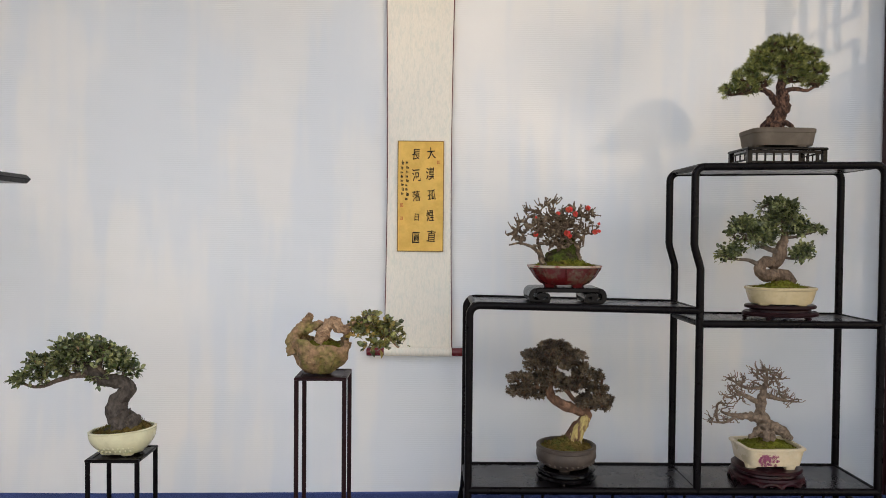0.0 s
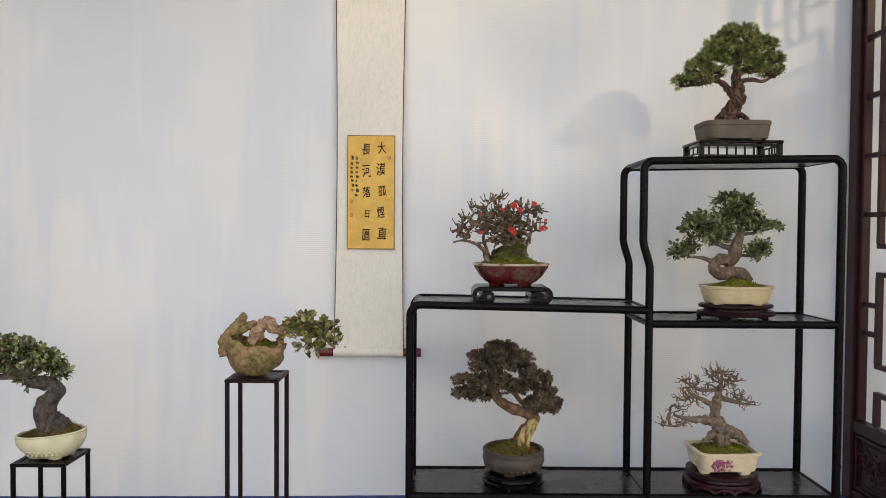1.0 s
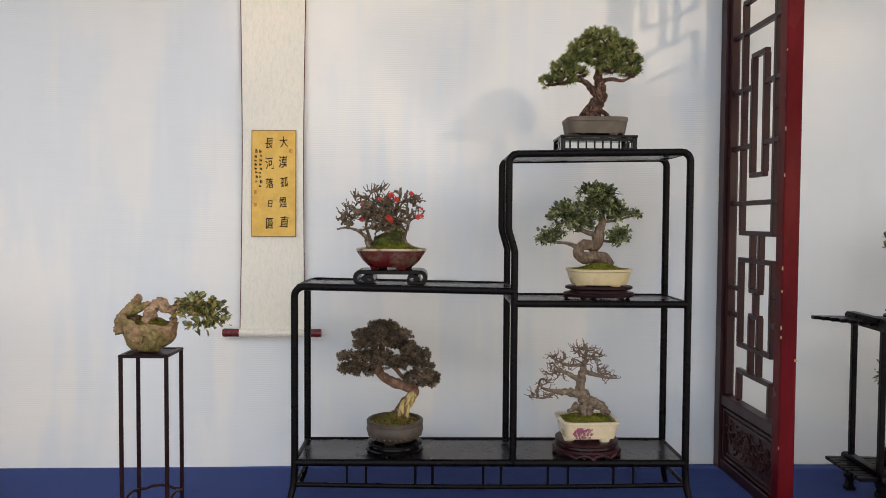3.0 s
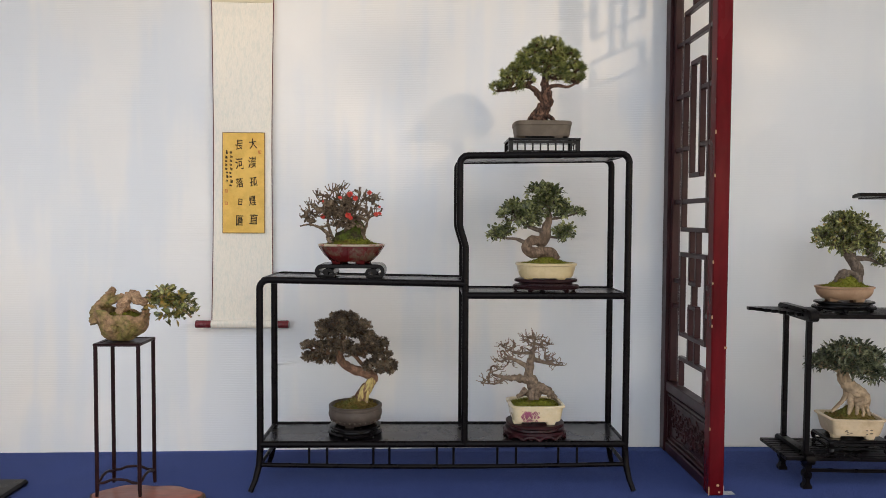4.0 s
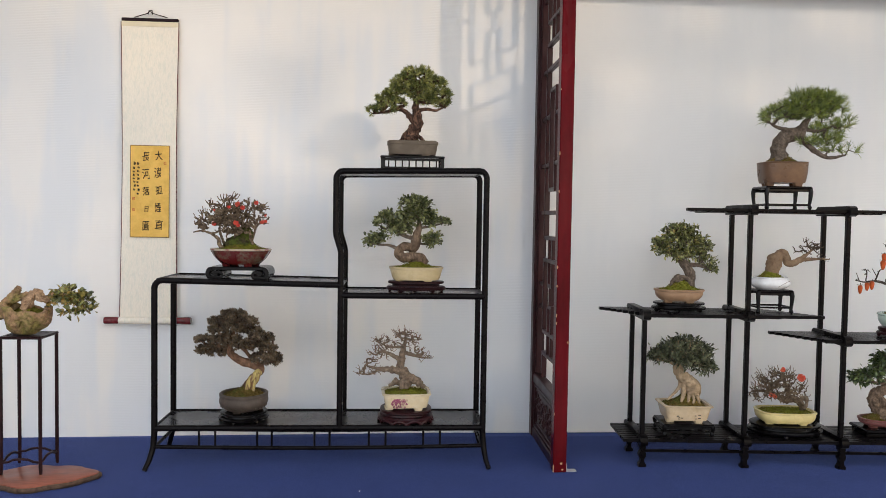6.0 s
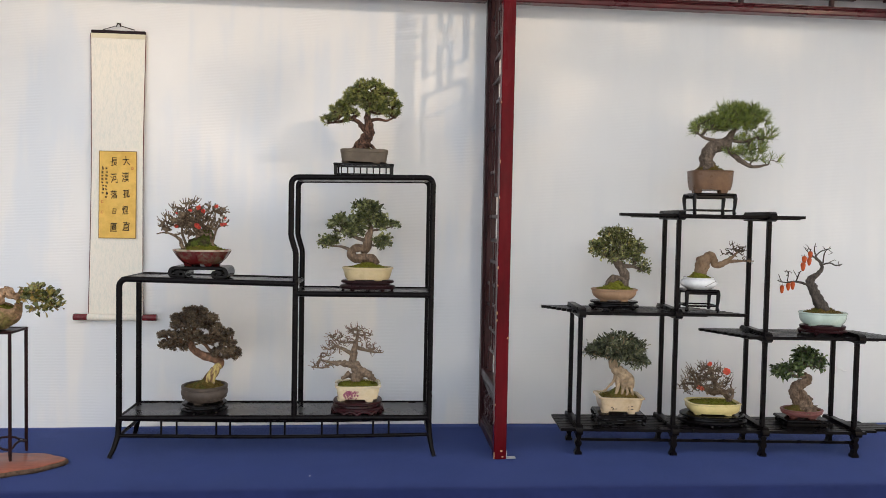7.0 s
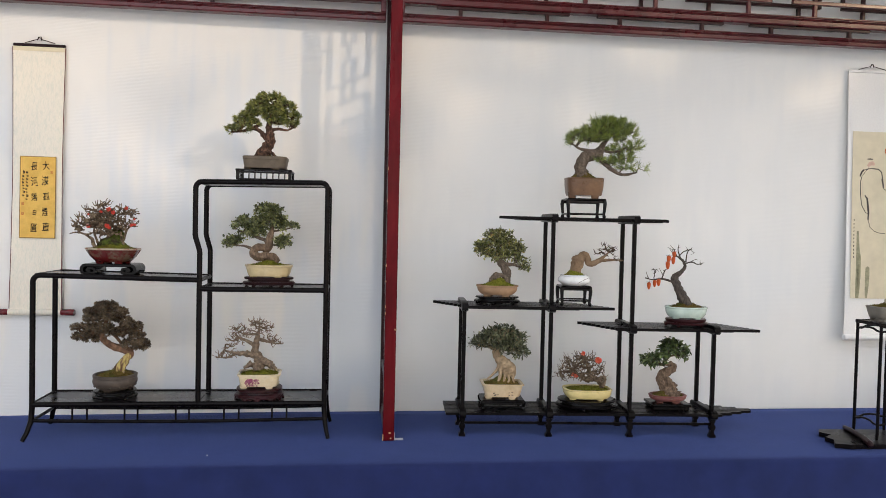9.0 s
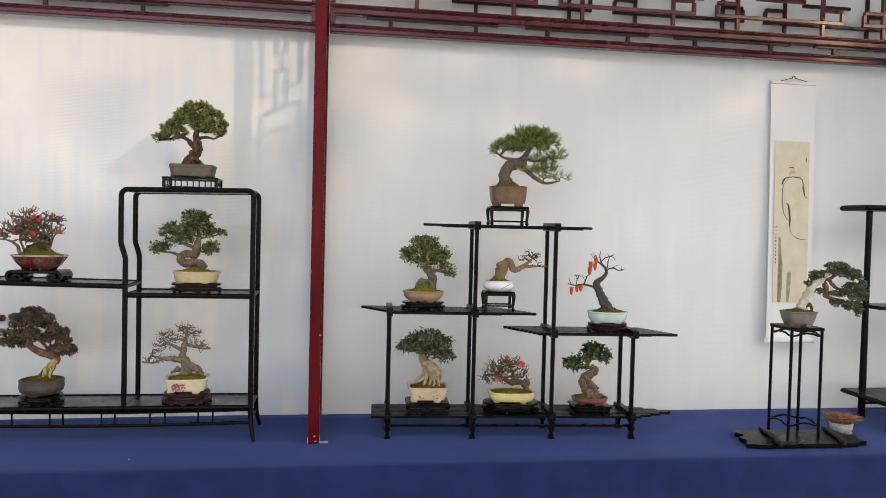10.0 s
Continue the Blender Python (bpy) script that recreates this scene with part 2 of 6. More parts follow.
M_LEAF_PINE = leaf_mat("dark_pine_needles", (0.064, 0.084, 0.022), (0.180, 0.190, 0.056))
M_LEAF_PINEBRIGHT = leaf_mat("bright_pine_needles", (0.172, 0.215, 0.046), (0.082, 0.110, 0.032))
M_LEAF_ELM = leaf_mat("elm_leaves", (0.052, 0.064, 0.024), (0.142, 0.156, 0.066))
M_LEAF_OLIVE = leaf_mat("olive_elm_leaves", (0.062, 0.070, 0.022), (0.170, 0.180, 0.066))
M_LEAF_FICUS = leaf_mat("dark_fig_leaves", (0.030, 0.036, 0.018), (0.110, 0.120, 0.066), 0.34)
M_LEAF_GREEN = leaf_mat("fresh_green_leaves", (0.040, 0.064, 0.022), (0.074, 0.100, 0.034))
M_LEAF_CYPRESS = leaf_mat("brown_olive_foliage", (0.038, 0.028, 0.017), (0.120, 0.092, 0.055))
M_LEAF_JUNIPER = leaf_mat("blue_green_juniper", (0.046, 0.070, 0.036), (0.098, 0.128, 0.066))
M_LEAF_YELLOW = leaf_mat("yellow_green_leaves", (0.140, 0.130, 0.028), (0.205, 0.155, 0.042))
M_LEAF_RED = leaf_mat("reddish_old_leaves", (0.16, 0.085, 0.050), (0.10, 0.095, 0.040))
M_LEAF_GOLD = leaf_mat("orange_brown_grass", (0.33, 0.150, 0.050), (0.14, 0.095, 0.040))


def glaze(name, color, rough=0.25, second=None, lo=0.5, hi=0.65, sc=14.0, coat=0.3, bump=0.03):
    return mat(name, color, rough, 0.10, 30.0, bump, 160.0, coat=coat, second=second, mix_scale=sc, mix_lo=lo, mix_hi=hi)


M_P_YELLOW = glaze("pale_yellow_glaze", (0.64, 0.60, 0.39), 0.3, (0.60, 0.58, 0.38))
M_P_RED = glaze("oxblood_glaze", (0.088, 0.0085, 0.009), 0.22, (0.110, 0.078, 0.052), 0.50, 0.64, 22.0, 0.35)
M_P_REDRIM = glaze("worn_pale_glaze_rim", (0.42, 0.36, 0.26), 0.3, (0.22, 0.04, 0.03), 0.5, 0.6, 40.0)
M_P_TAUPE = glaze("grey_brown_clay", (0.110, 0.086, 0.062), 0.6, (0.135, 0.106, 0.077), coat=0.0, bump=0.12)
M_P_DARK = glaze("dark_grey_clay", (0.064, 0.049, 0.039), 0.55, (0.088, 0.068, 0.054), coat=0.05, bump=0.12)
M_P_CREAM = glaze("cream_glaze", (0.50, 0.405, 0.235), 0.3, (0.44, 0.35, 0.19))
M_P_IVORY = glaze("ivory_glaze", (0.63, 0.53, 0.36), 0.3, (0.56, 0.45, 0.28))
M_P_SAND = glaze("sand_beige_glaze", (0.56, 0.44, 0.29), 0.35, (0.46, 0.34, 0.20), 0.5, 0.7, 20.0)
M_P_PINK = glaze("purple_painted_blossom", (0.27, 0.06, 0.12), 0.35)
M_P_BROWN = glaze("brown_glaze", (0.125, 0.068, 0.038), 0.32, (0.18, 0.098, 0.050), 0.46, 0.66, 10.0, 0.12)
M_P_TAN = glaze("tan_clay", (0.30, 0.185, 0.108), 0.5, (0.36, 0.23, 0.14), coat=0.05)
M_P_WHITE = glaze("white_glaze", (0.78, 0.78, 0.77), 0.2, None, coat=0.5)
M_P_CELADON = glaze("celadon_glaze", (0.46, 0.56, 0.49), 0.22, (0.52, 0.60, 0.52), coat=0.5)
M_P_BUTTER = glaze("butter_yellow_glaze", (0.68, 0.56, 0.25), 0.25, (0.62, 0.50, 0.22), coat=0.4)
M_P_PLUM = glaze("plum_brown_clay", (0.17, 0.062, 0.055), 0.45, (0.22, 0.09, 0.075), coat=0.1)
M_P_GREY = glaze("grey_clay", (0.150, 0.138, 0.115), 0.5, (0.19, 0.172, 0.145), coat=0.05, bump=0.1)
M_P_GREYWHITE = glaze("crackled_grey_white_glaze", (0.50, 0.49, 0.48), 0.3, (0.33, 0.31, 0.31), 0.5, 0.6, 40.0)
M_STUMP = mat("mossy_stump", (0.270, 0.165, 0.092), 0.75, 0.5, 90.0, 0.9, 150.0, second=(0.150, 0.138, 0.036), mix_scale=20.0, mix_lo=0.42, mix_hi=0.64)
M_SMUDGE = mat("dark_glaze_smudge", (0.09, 0.07, 0.055), 0.5, 0.4, 90.0, 0.0)


# ---- geometry helpers ----
class G:
    """A growing mesh: vertices and faces."""

    def __init__(self):
        self.v, self.f = [], []

    def add(self, verts, faces):
        k = len(self.v)
        self.v.extend([tuple(p) for p in verts])
        self.f.extend([tuple(i + k for i in q) for q in faces])
        return self

    def box(self, x0, x1, y0, y1, z0, z1, b=0.0015, m=None):
        b = min(b, 0.45 * min(x1 - x0, y1 - y0, z1 - z0))
        c, h = ((x0 + x1) / 2, (y0 + y1) / 2, (z0 + z1) / 2), ((x1 - x0) / 2, (y1 - y0) / 2, (z1 - z0) / 2)
        V, idx = [], {}
        for sx in (-1, 1):
            for sy in (-1, 1):
                for sz in (-1, 1):
                    for a in range(3):
                        o = [h[0] - b, h[1] - b, h[2] - b]
                        o[a] = h[a]
                        idx[sx, sy, sz, a] = len(V)
                        V.append(Vector((c[0] + sx * o[0], c[1] + sy * o[1], c[2] + sz * o[2])))
        F = []
        for a in range(3):
            u, w = (a + 1) % 3, (a + 2) % 3
            for s in (-1, 1):
                q = []
                for su, sw in ((-1, -1), (1, -1), (1, 1), (-1, 1)):
                    k = [0, 0, 0]
                    k[a], k[u], k[w] = s, su, sw
                    q.append(idx[(*k, a)])
                F.append(q if s > 0 else q[::-1])
            for su in (-1, 1):
                for sw in (-1, 1):
                    k0, k1 = [0, 0, 0], [0, 0, 0]
                    k0[a], k0[u], k0[w] = -1, su, sw
                    k1[a], k1[u], k1[w] = 1, su, sw
                    F.append([idx[(*k0, u)], idx[(*k1, u)], idx[(*k1, w)], idx[(*k0, w)]])
        for sx in (-1, 1):
            for sy in (-1, 1):
                for sz in (-1, 1):
                    F.append([idx[sx, sy, sz, a] for a in range(3)])
        if m is not None:
            V = [m @ p for p in V]
        return self.add(V, F)

    def tube(self, pts, radii, n=8, caps=True, flute=0.0, bumpy=0.0, seed=0):
        P = [Vector(p) for p in pts]
        if not hasattr(radii, "__len__"):
            radii = [radii] * len(P)
        V, F = [], []
        up = None
        for i, p in enumerate(P):
            d = (P[min(i + 1, len(P) - 1)] - P[max(i - 1, 0)])
            d = d.normalized() if d.length > 1e-9 else Vector((0, 0, 1))
            if up is None:
                up = d.orthogonal().normalized()
            up = (up - d * up.dot(d))
            up = up.normalized() if up.length > 1e-6 else d.orthogonal().normalized()
            side = d.cross(up)
            for j in range(n):
                a = 2 * math.pi * j / n
                r = radii[i]
                if bumpy:
                    q = p + (up * math.cos(a) + side * math.sin(a)) * r
                    r *= 1 + bumpy * (noise.noise(q * (0.55 / max(radii[i], 1e-3)) + Vector((seed * 7.1, 0, 0))) + 0.6 * noise.noise(q * (1.5 / max(radii[i], 2e-3)) + Vector((0, seed * 3.3, 0))))
                if flute:
                    r *= 1 + flute * noise.noise(Vector((math.cos(a) * 2.3, math.sin(a) * 2.3, i * 0.16 + seed * 3.7))) + 0.5 * flute * noise.noise(Vector((math.cos(a) * 5.0, math.sin(a) * 5.0, i * 0.25 + seed)))
                V.append(p + up * (math.cos(a) * r) + side * (math.sin(a) * r))
        for i in range(len(P) - 1):
            for j in range(n):
                F.append((i * n + j, i * n + (j + 1) % n, (i + 1) * n + (j + 1) % n, (i + 1) * n + j))
        if caps:
            F.append(tuple(range(n))[::-1])
            F.append(tuple((len(P) - 1) * n + j for j in range(n)))
        return self.add(V, F)

    def rings(self, loops, cap0=True, cap1=True):
        n = len(loops[0])
        V = [p for l in loops for p in l]
        F = [(i * n + j, i * n + (j + 1) % n, (i + 1) * n + (j + 1) % n, (i + 1) * n + j) for i in range(len(loops) - 1) for j in range(n)]
        if cap0:
            F.append(tuple(range(n))[::-1])
        if cap1:
            F.append(tuple((len(loops) - 1) * n + j for j in range(n)))
        return self.add(V, F)

    def extrude(self, outline, y0, y1):
        """A closed outline in x and z, drawn out along y."""
        n = len(outline)
        V = [(x, y0, z) for x, z in outline] + [(x, y1, z) for x, z in outline]
        F = [tuple(range(n)), tuple(range(n, 2 * n))[::-1]] + [(j, (j + 1) % n, n + (j + 1) % n, n + j) for j in range(n)]
        return self.add(V, F)

    def ball(self, c, rx, ry, rz, seg=10, ring=6, bumpy=0.0):
        L = []
        for i in range(1, ring):
            t = math.pi * i / ring
            L.append([Vector((c[0] + rx * math.sin(t) * math.cos(2 * math.pi * j / seg), c[1] + ry * math.sin(t) * math.sin(2 * math.pi * j / seg), c[2] - rz * math.cos(t))) for j in range(seg)])
        if bumpy:
            cc = Vector(c)
            L = [[cc + (p - cc) * (1 + bumpy * noise.noise(p * 60)) for p in l] for l in L]
        return self.rings(L)


def mesh_of(name, g, material, angle=35.0, fix=True):
    me = bpy.data.meshes.new(name)
    me.from_pydata([tuple(p) for p in g.v], [], g.f)
    if fix:
        bm = bmesh.new()
        bm.from_mesh(me)
        bmesh.ops.recalc_face_normals(bm, faces=bm.faces[:])
        bm.to_mesh(me)
        bm.free()
    me.polygons.foreach_set("use_smooth", [True] * len(me.polygons))
    me.set_sharp_from_angle(angle=radians(angle))
    me.materials.append(material)
    return me


def part(name, g, material, parent, label="", angle=35.0, fix=True, kind=""):
    me = g if isinstance(g, bpy.types.Mesh) else mesh_of(name, g, material, angle, fix)
    ob = new(name, me)
    ob.parent = parent
    return tagged(ob, label, kind=kind)


def thing(name, label, category, x=0, y=0, z=0, rz=0, group=""):
    ob = new(name)
    ob.empty_display_size = 0.05
    ob.matrix_world = pose(x, y, z, 0, 0, rz)
    return tagged(ob, label, category, group)


def solid(name, g, material, label, category="", kind="structure", group="", angle=35.0):
    return tagged(new(name, mesh_of(name, g, material, angle)), label, category, group, kind)


def spline(pts, per=6):
    """Points and radii (x, y, z, r) smoothed by Catmull-Rom."""
    P = [np.array(p, float) for p in pts]
    if len(P) < 3:
        return P
    P = [2 * P[0] - P[1]] + P + [2 * P[-1] - P[-2]]
    out = []
    for i in range(1, len(P) - 2):
        for k in range(per):
            t = k / per
            out.append(0.5 * (2 * P[i] + (P[i + 1] - P[i - 1]) * t + (2 * P[i - 1] - 5 * P[i] + 4 * P[i + 1] - P[i + 2]) * t * t + (3 * P[i] - P[i - 1] - 3 * P[i + 1] + P[i + 2]) * t ** 3))
    out.append(P[-2])
    return out


def oval(a, b, z, n=40, e=2.0):
    """A level ring, round (e 2) to nearly square (e 8)."""
    L = []
    for j in range(n):
        t = 2 * math.pi * (j + 0.5) / n
        c, s = math.cos(t), math.sin(t)
        k = (abs(c) ** e + abs(s) ** e) ** (-1 / e)
        L.append(Vector((a * c * k, b * s * k, z)))
    return L


# ---- large structure ----
g = G()
g.add([(-150, -150, 0), (150, -150, 0), (150, 150, 0), (-150, 150, 0)], [(0, 1, 2, 3)])
solid("ground", g, M_GROUND, "grey paved ground of the exhibition yard", "ground")


def back_wall(name, x0, x1, material, label, lean):
    """Stretched wall cloth on a board; lean draws the left end's foot forward."""
    nx, nz_ = 24, 12
    V, F = [], []
    for side in (0, 1):
        for i in range(nx + 1):
            for k in range(nz_ + 1):
                x, z = x0 + (x1 - x0) * i / nx, 3.1 * k / nz_
                y = WALL + side * 0.04
                if lean:
                    y -= lean * max(0, 1.35 - max(x, -0.9)) * max(0, 2.1 - z) ** 2
                V.append((x, y, z))
    n = (nx + 1) * (nz_ + 1)
    for side in (0, 1):
        for i in range(nx):
            for k in range(nz_):
                a = side * n + i * (nz_ + 1) + k
                F.append((a, a + nz_ + 1, a + nz_ + 2, a + 1))
    edge = [i * (nz_ + 1) for i in range(nx + 1)] + [nx * (nz_ + 1) + k for k in range(1, nz_ + 1)] + [i * (nz_ + 1) + nz_ for i in range(nx - 1, -1, -1)] + [k for k in range(nz_ - 1, 0, -1)]
    F += [(a, b, b + n, a + n) for a, b in zip(edge, edge[1:] + edge[:1])]
    return solid(name, G().add(V, F), material, label, "wall")


back_wall("wall_north_1", -2.36, 1.43, M_WALL_A, "pale wall cloth with fine ribs and faint blue dapples of shade put into its colour", 0.0163)
wall2 = back_wall("wall_north_2", 1.43, 4.81, M_WALL_B, "plain pale grey wall cloth with fine ribs", 0.0)

# unseen eave, added to dim the upper wall; its rear slot lets skylight down
solid("ceiling", G().box(-2.36, 4.81, 0.79, 1.90, 3.10, 3.16, 0.005), mat("shading_boards", (0.35, 0.28, 0.22), 0.8, 0.2, 8.0, 0.2, 60.0, stretch=(0.2, 1, 1)), "plain unseen boarded eave added over the display to shade the upper wall", "ceiling")

# unseen end walls, added; the east one keeps sun and sky off bay 2
M_SIDE = mat("plain_side_wall", (0.40, 0.41, 0.43), 0.9, 0.06, 2.0, 0.1, 60.0)
solid("wall_east", G().box(4.75, 4.81, 1.46, 2.262, 0.0, 3.1, 0.004), M_SIDE, "plain unseen grey end wall added to close the display", "wall")
solid("wall_west", G().box(-2.36, -2.30, -0.2, 2.15, 0.0, 3.1, 0.004), mat("plain_side_wall_grey", (0.40, 0.40, 0.42), 0.9, 0.06, 2.0, 0.1, 60.0), "plain unseen grey end wall added to close the display", "wall")

g = G().tube([(2.906, WALL - 0.0004, 0.983), (2.925, WALL - 0.001, 0.974), (2.949, WALL - 0.001, 0.962), (2.963, WALL - 0.0008, 0.964), (2.978, WALL - 0.0004, 0.972)], [0.0006, 0.0016, 0.0024, 0.0014, 0.0005], 6)
part("torn_thread", g, M_WHITESILK, wall2, "loose white thread where the wall cloth is torn")

# the blue table cloth, creased, with a soft front edge and hanging folds
V, F = [], []
prof = [(2.25 - 0.055 * k, TABLE) for k in range(13)] + [(1.555, TABLE - 0.0006), (1.538, TABLE - 0.002), (1.527, TABLE - 0.006), (1.520, TABLE - 0.016), (1.518, TABLE - 0.05), (1.517, TABLE - 0.12), (1.515, 0.5), (1.512, 0.25), (1.508, 0.004)]
nx = 420
for i in range(nx + 1):
    x = -2.29 + 7.03 * i / nx
    for y, z in prof:
        d = max(0, (TABLE - z)) / TABLE
        w = 0.010 * d * (math.sin(x * 9 + 2 * math.sin(x * 2.3)) + noise.noise(Vector((x * 6, 0, z * 2))))
        h = 0.0
        if 1.56 < y < 2.23 and d < 0.001:
            u = x * 2.6 + y * 1.3 + 1.4 * noise.noise(Vector((x * 1.1, y * 1.7, 5.0)))
            h = 0.0016 * noise.noise(Vector((x * 2.2, y * 3, 3.0))) + 0.0022 * max(0.0, 1 - abs(u - round(u)) * 16) * max(0.0, noise.noise(Vector((x * 1.9, y * 2.6, 9.0)))) + 0.0006 * noise.noise(Vector((x * 14, y * 22, 1.0)))
        V.append((x, y - 0.012 * d + w, z + h))
n = len(prof)
F = [(i * n + k, (i + 1) * n + k, (i + 1) * n + k + 1, i * n + k + 1) for i in range(nx) for k in range(n - 1)]
cloth = solid("table_cloth", G().add(V, F), M_CLOTH, "navy blue cloth spread over the long display table", "tablecloth", "thing", angle=60)
cloth.modifiers.new("thick", "SOLIDIFY").thickness = 0.003
part("lint", G().ball((0.791, 1.643, TABLE + 0.0035), 0.0022, 0.0022, 0.0014, 8, 5, 0.4), M_WHITESILK, cloth, "tiny white speck of lint")

# the lattice screen that divides the two bays
SX = 1.412
screen = thing("lattice_screen", "tall dark red lacquered wooden lattice screen with a carved foot panel", "screen", SX, 1.80, TABLE)
MID = 1.833 - TABLE
TOP = 2 * MID


def bars_of(zs):
    """A height and its mirror about the middle of the screen."""
    return (zs - TABLE, 2 * MID - (zs - TABLE))


g = G().box(-0.012, 0.031, 0.0, 0.042, 0.0, TOP, 0.003)
front_post = part("front_post", g, M_REDLAC, screen, "glossy red lacquer post, chipped at the edges")
g = G().box(-0.010, 0.034, 0.405, 0.450, 0.0, TOP, 0.003)
part("rear_stile", g, M_DARKRED, screen)
g = G().box(-0.004, 0.028, 0.043, 0.058, 0.24, TOP - 0.24, 0.002)
part("front_stile", g, M_DARKRED, screen)
g = G().box(0.000, 0.026, 0.390, 0.404, 0.24, TOP - 0.24, 0.003)
part("inner_stile", g, M_DARKRED, screen)
for z0, z1 in ((0.0, 0.035), (0.205, 0.238), (TOP - 0.035, TOP), (TOP - 0.238, TOP - 0.205)):
    part("rail", G().box(-0.006, 0.030, 0.044, 0.404, z0, z1, 0.003), M_DARKRED, screen)
for z0 in (0.035, TOP - 0.205):
    panel = part("foot_panel", G().box(0.006, 0.018, 0.044, 0.404, z0, z0 + 0.17, 0.001), M_DARKRED, screen, "dark panel carved with leafy scrolls")
    g = G()
    for inset, w, x0 in ((0.006, 0.008, -0.003), (0.022, 0.005, 0.001)):     # a double moulding round the carved field
        y0, y1, a, b = 0.046 + inset, 0.402 - inset, z0 + inset, z0 + 0.170 - inset
        g.box(x0, 0.008, y0, y1, a, a + w, 0.002).box(x0, 0.008, y0, y1, b - w, b, 0.002)
        g.box(x0, 0.008, y0, y0 + w, a + w, b - w, 0.002).box(x0, 0.008, y1 - w, y1, a + w, b - w, 0.002)
    part("moulding", g, M_DARKRED, panel)
    g = G()
    rr = random.Random(5)
    for k in range(9):           # a row of leafy scrolls, each with a curl and side leaves
        cy, cz, turn = 0.092 + 0.033 * k, z0 + 0.085 + 0.012 * (-1) ** k, (-1) ** k
        for side in (0, 1, 2):
            a0, r0 = 2.1 * side + rr.uniform(-0.3, 0.3), 0.030 - 0.004 * side
            c = Vector((0.004, cy + 0.010 * math.cos(a0), cz + 0.020 * math.sin(a0)))
            pts = [(0.004, c.y + r0 * (1 - 0.125 * j) * math.cos(a0 + turn * j * 0.75), c.z + 0.9 * r0 * (1 - 0.125 * j) * math.sin(a0 + turn * j * 0.75)) for j in range(8)]
            g.tube(pts, [0.0018, 0.0028, 0.0034, 0.0036, 0.0034, 0.0032, 0.003, 0.004], 5)
        for j in range(5):
            a0 = rr.random() * 6.3
            y1, z1 = cy + 0.026 * math.cos(a0), cz + 0.036 * math.sin(a0)
            g.ball((0.0045, y1, z1), 0.004, rr.uniform(0.003, 0.006), rr.uniform(0.004, 0.008), 7, 5, 0.2)
    part("carving", g, M_DARKRED, panel, kind="stuff")

W = 0.0070      # half the width of a lattice bar
LAT = M_DARKRED


def bar_y(y0, y1, z, w=W):
    part("lattice_bar", G().box(0.009, 0.025, y0, y1, z - w, z + w, 0.0015), LAT, screen)


def bar_z(y, z0, z1, w=W):
    part("lattice_bar", G().box(0.008, 0.026, y - w, y + w, min(z0, z1), max(z0, z1), 0.0015), LAT, screen)


y_in, y_out = 0.058, 0.390
VA, VB = 0.115, 0.326    # the two long uprights
for s in (0, 1):
    lv = lambda z: bars_of(z)[s]
    bar_y(y_in, y_out, lv(1.580))
    bar_y(y_in, 0.173, lv(1.748)), bar_y(0.268, y_out, lv(1.748))
    bar_y(0.174, 0.267, lv(1.660))
    bar_z(VA, lv(1.833), lv(1.497)), bar_z(VB, lv(1.833), lv(1.497))
    bar_y(VA - W, VB + W, lv(1.491))
    for y in (0.193, 0.248):
        bar_z(y, lv(1.485), lv(1.417))
        bar_z(y, lv(1.405), lv(1.330))
        bar_z(y, lv(1.250), lv(1.160))
        bar_z(y, lv(1.148), lv(1.081))
    bar_y(VA - W, VB + W, lv(1.411)), bar_y(VA - W, VB + W, lv(1.154))
    bar_z(VA, lv(1.405), lv(1.160)), bar_z(VB, lv(1.405), lv(1.160))
    bar_y(0.187, 0.255, lv(1.324)), bar_y(0.187, 0.255, lv(1.250))
    bar_z(0.221, lv(1.318), lv(1.256))
    for z in (1.322, 1.240):
        bar_y(y_in, VA - W, lv(z)), bar_y(VB + W, y_out, lv(z))
    bar_y(VA - W, VB + W, lv(1.075))
    bar_z(VA, lv(1.069), lv(0.985)), bar_z(VB, lv(1.069), lv(0.985))
bar_z(0.180, bars_of(1.666)[0], bars_of(1.666)[1]), bar_z(0.261, bars_of(1.666)[0], bars_of(1.666)[1])
# chips of bare wood on the post's edge
rr = random.Random(11)
g = G()
for z in (0.005, 0.012, 0.02, 0.19, 0.48, 0.505, 0.6, 0.66, 0.9, 1.02, 1.22):
    g.ball((-0.0115, 0.0005, z), 0.0022, 0.0022, 0.003 + 0.006 * rr.random(), 6, 4, 0.3)
for z in (0.01, 0.03, 0.42):
    g.ball((0.012 + 0.02 * rr.random(), 0.0, z), 0.004, 0.0012, 0.004, 6, 4, 0.3)
part("chipped_edge", g, M_CHIP, front_post, "bare wood where the lacquer has chipped", kind="stuff")
g = G().box(0.032, 0.066, 0.006, 0.030, 0.0006, 0.003, 0.0006).box(0.032, 0.0345, 0.006, 0.030, 0.003, 0.026, 0.0006)
g.tube([(0.050, 0.018, 0.003), (0.050, 0.018, 0.005)], 0.004, 10)
part("angle_bracket", g, M_STEEL, screen, "small zinc angle bracket")
g = G().box(0.035, 0.06, 0.43, 0.448, 0.0006, 0.003, 0.0006).box(0.035, 0.038, 0.43, 0.448, 0.003, 0.03, 0.0006)
part("angle_bracket", g, M_STEEL, screen, "small zinc angle bracket")

# the fretted head beams above both bays
BZ = 2.408
BY0, BY1 = 2.165, 2.212


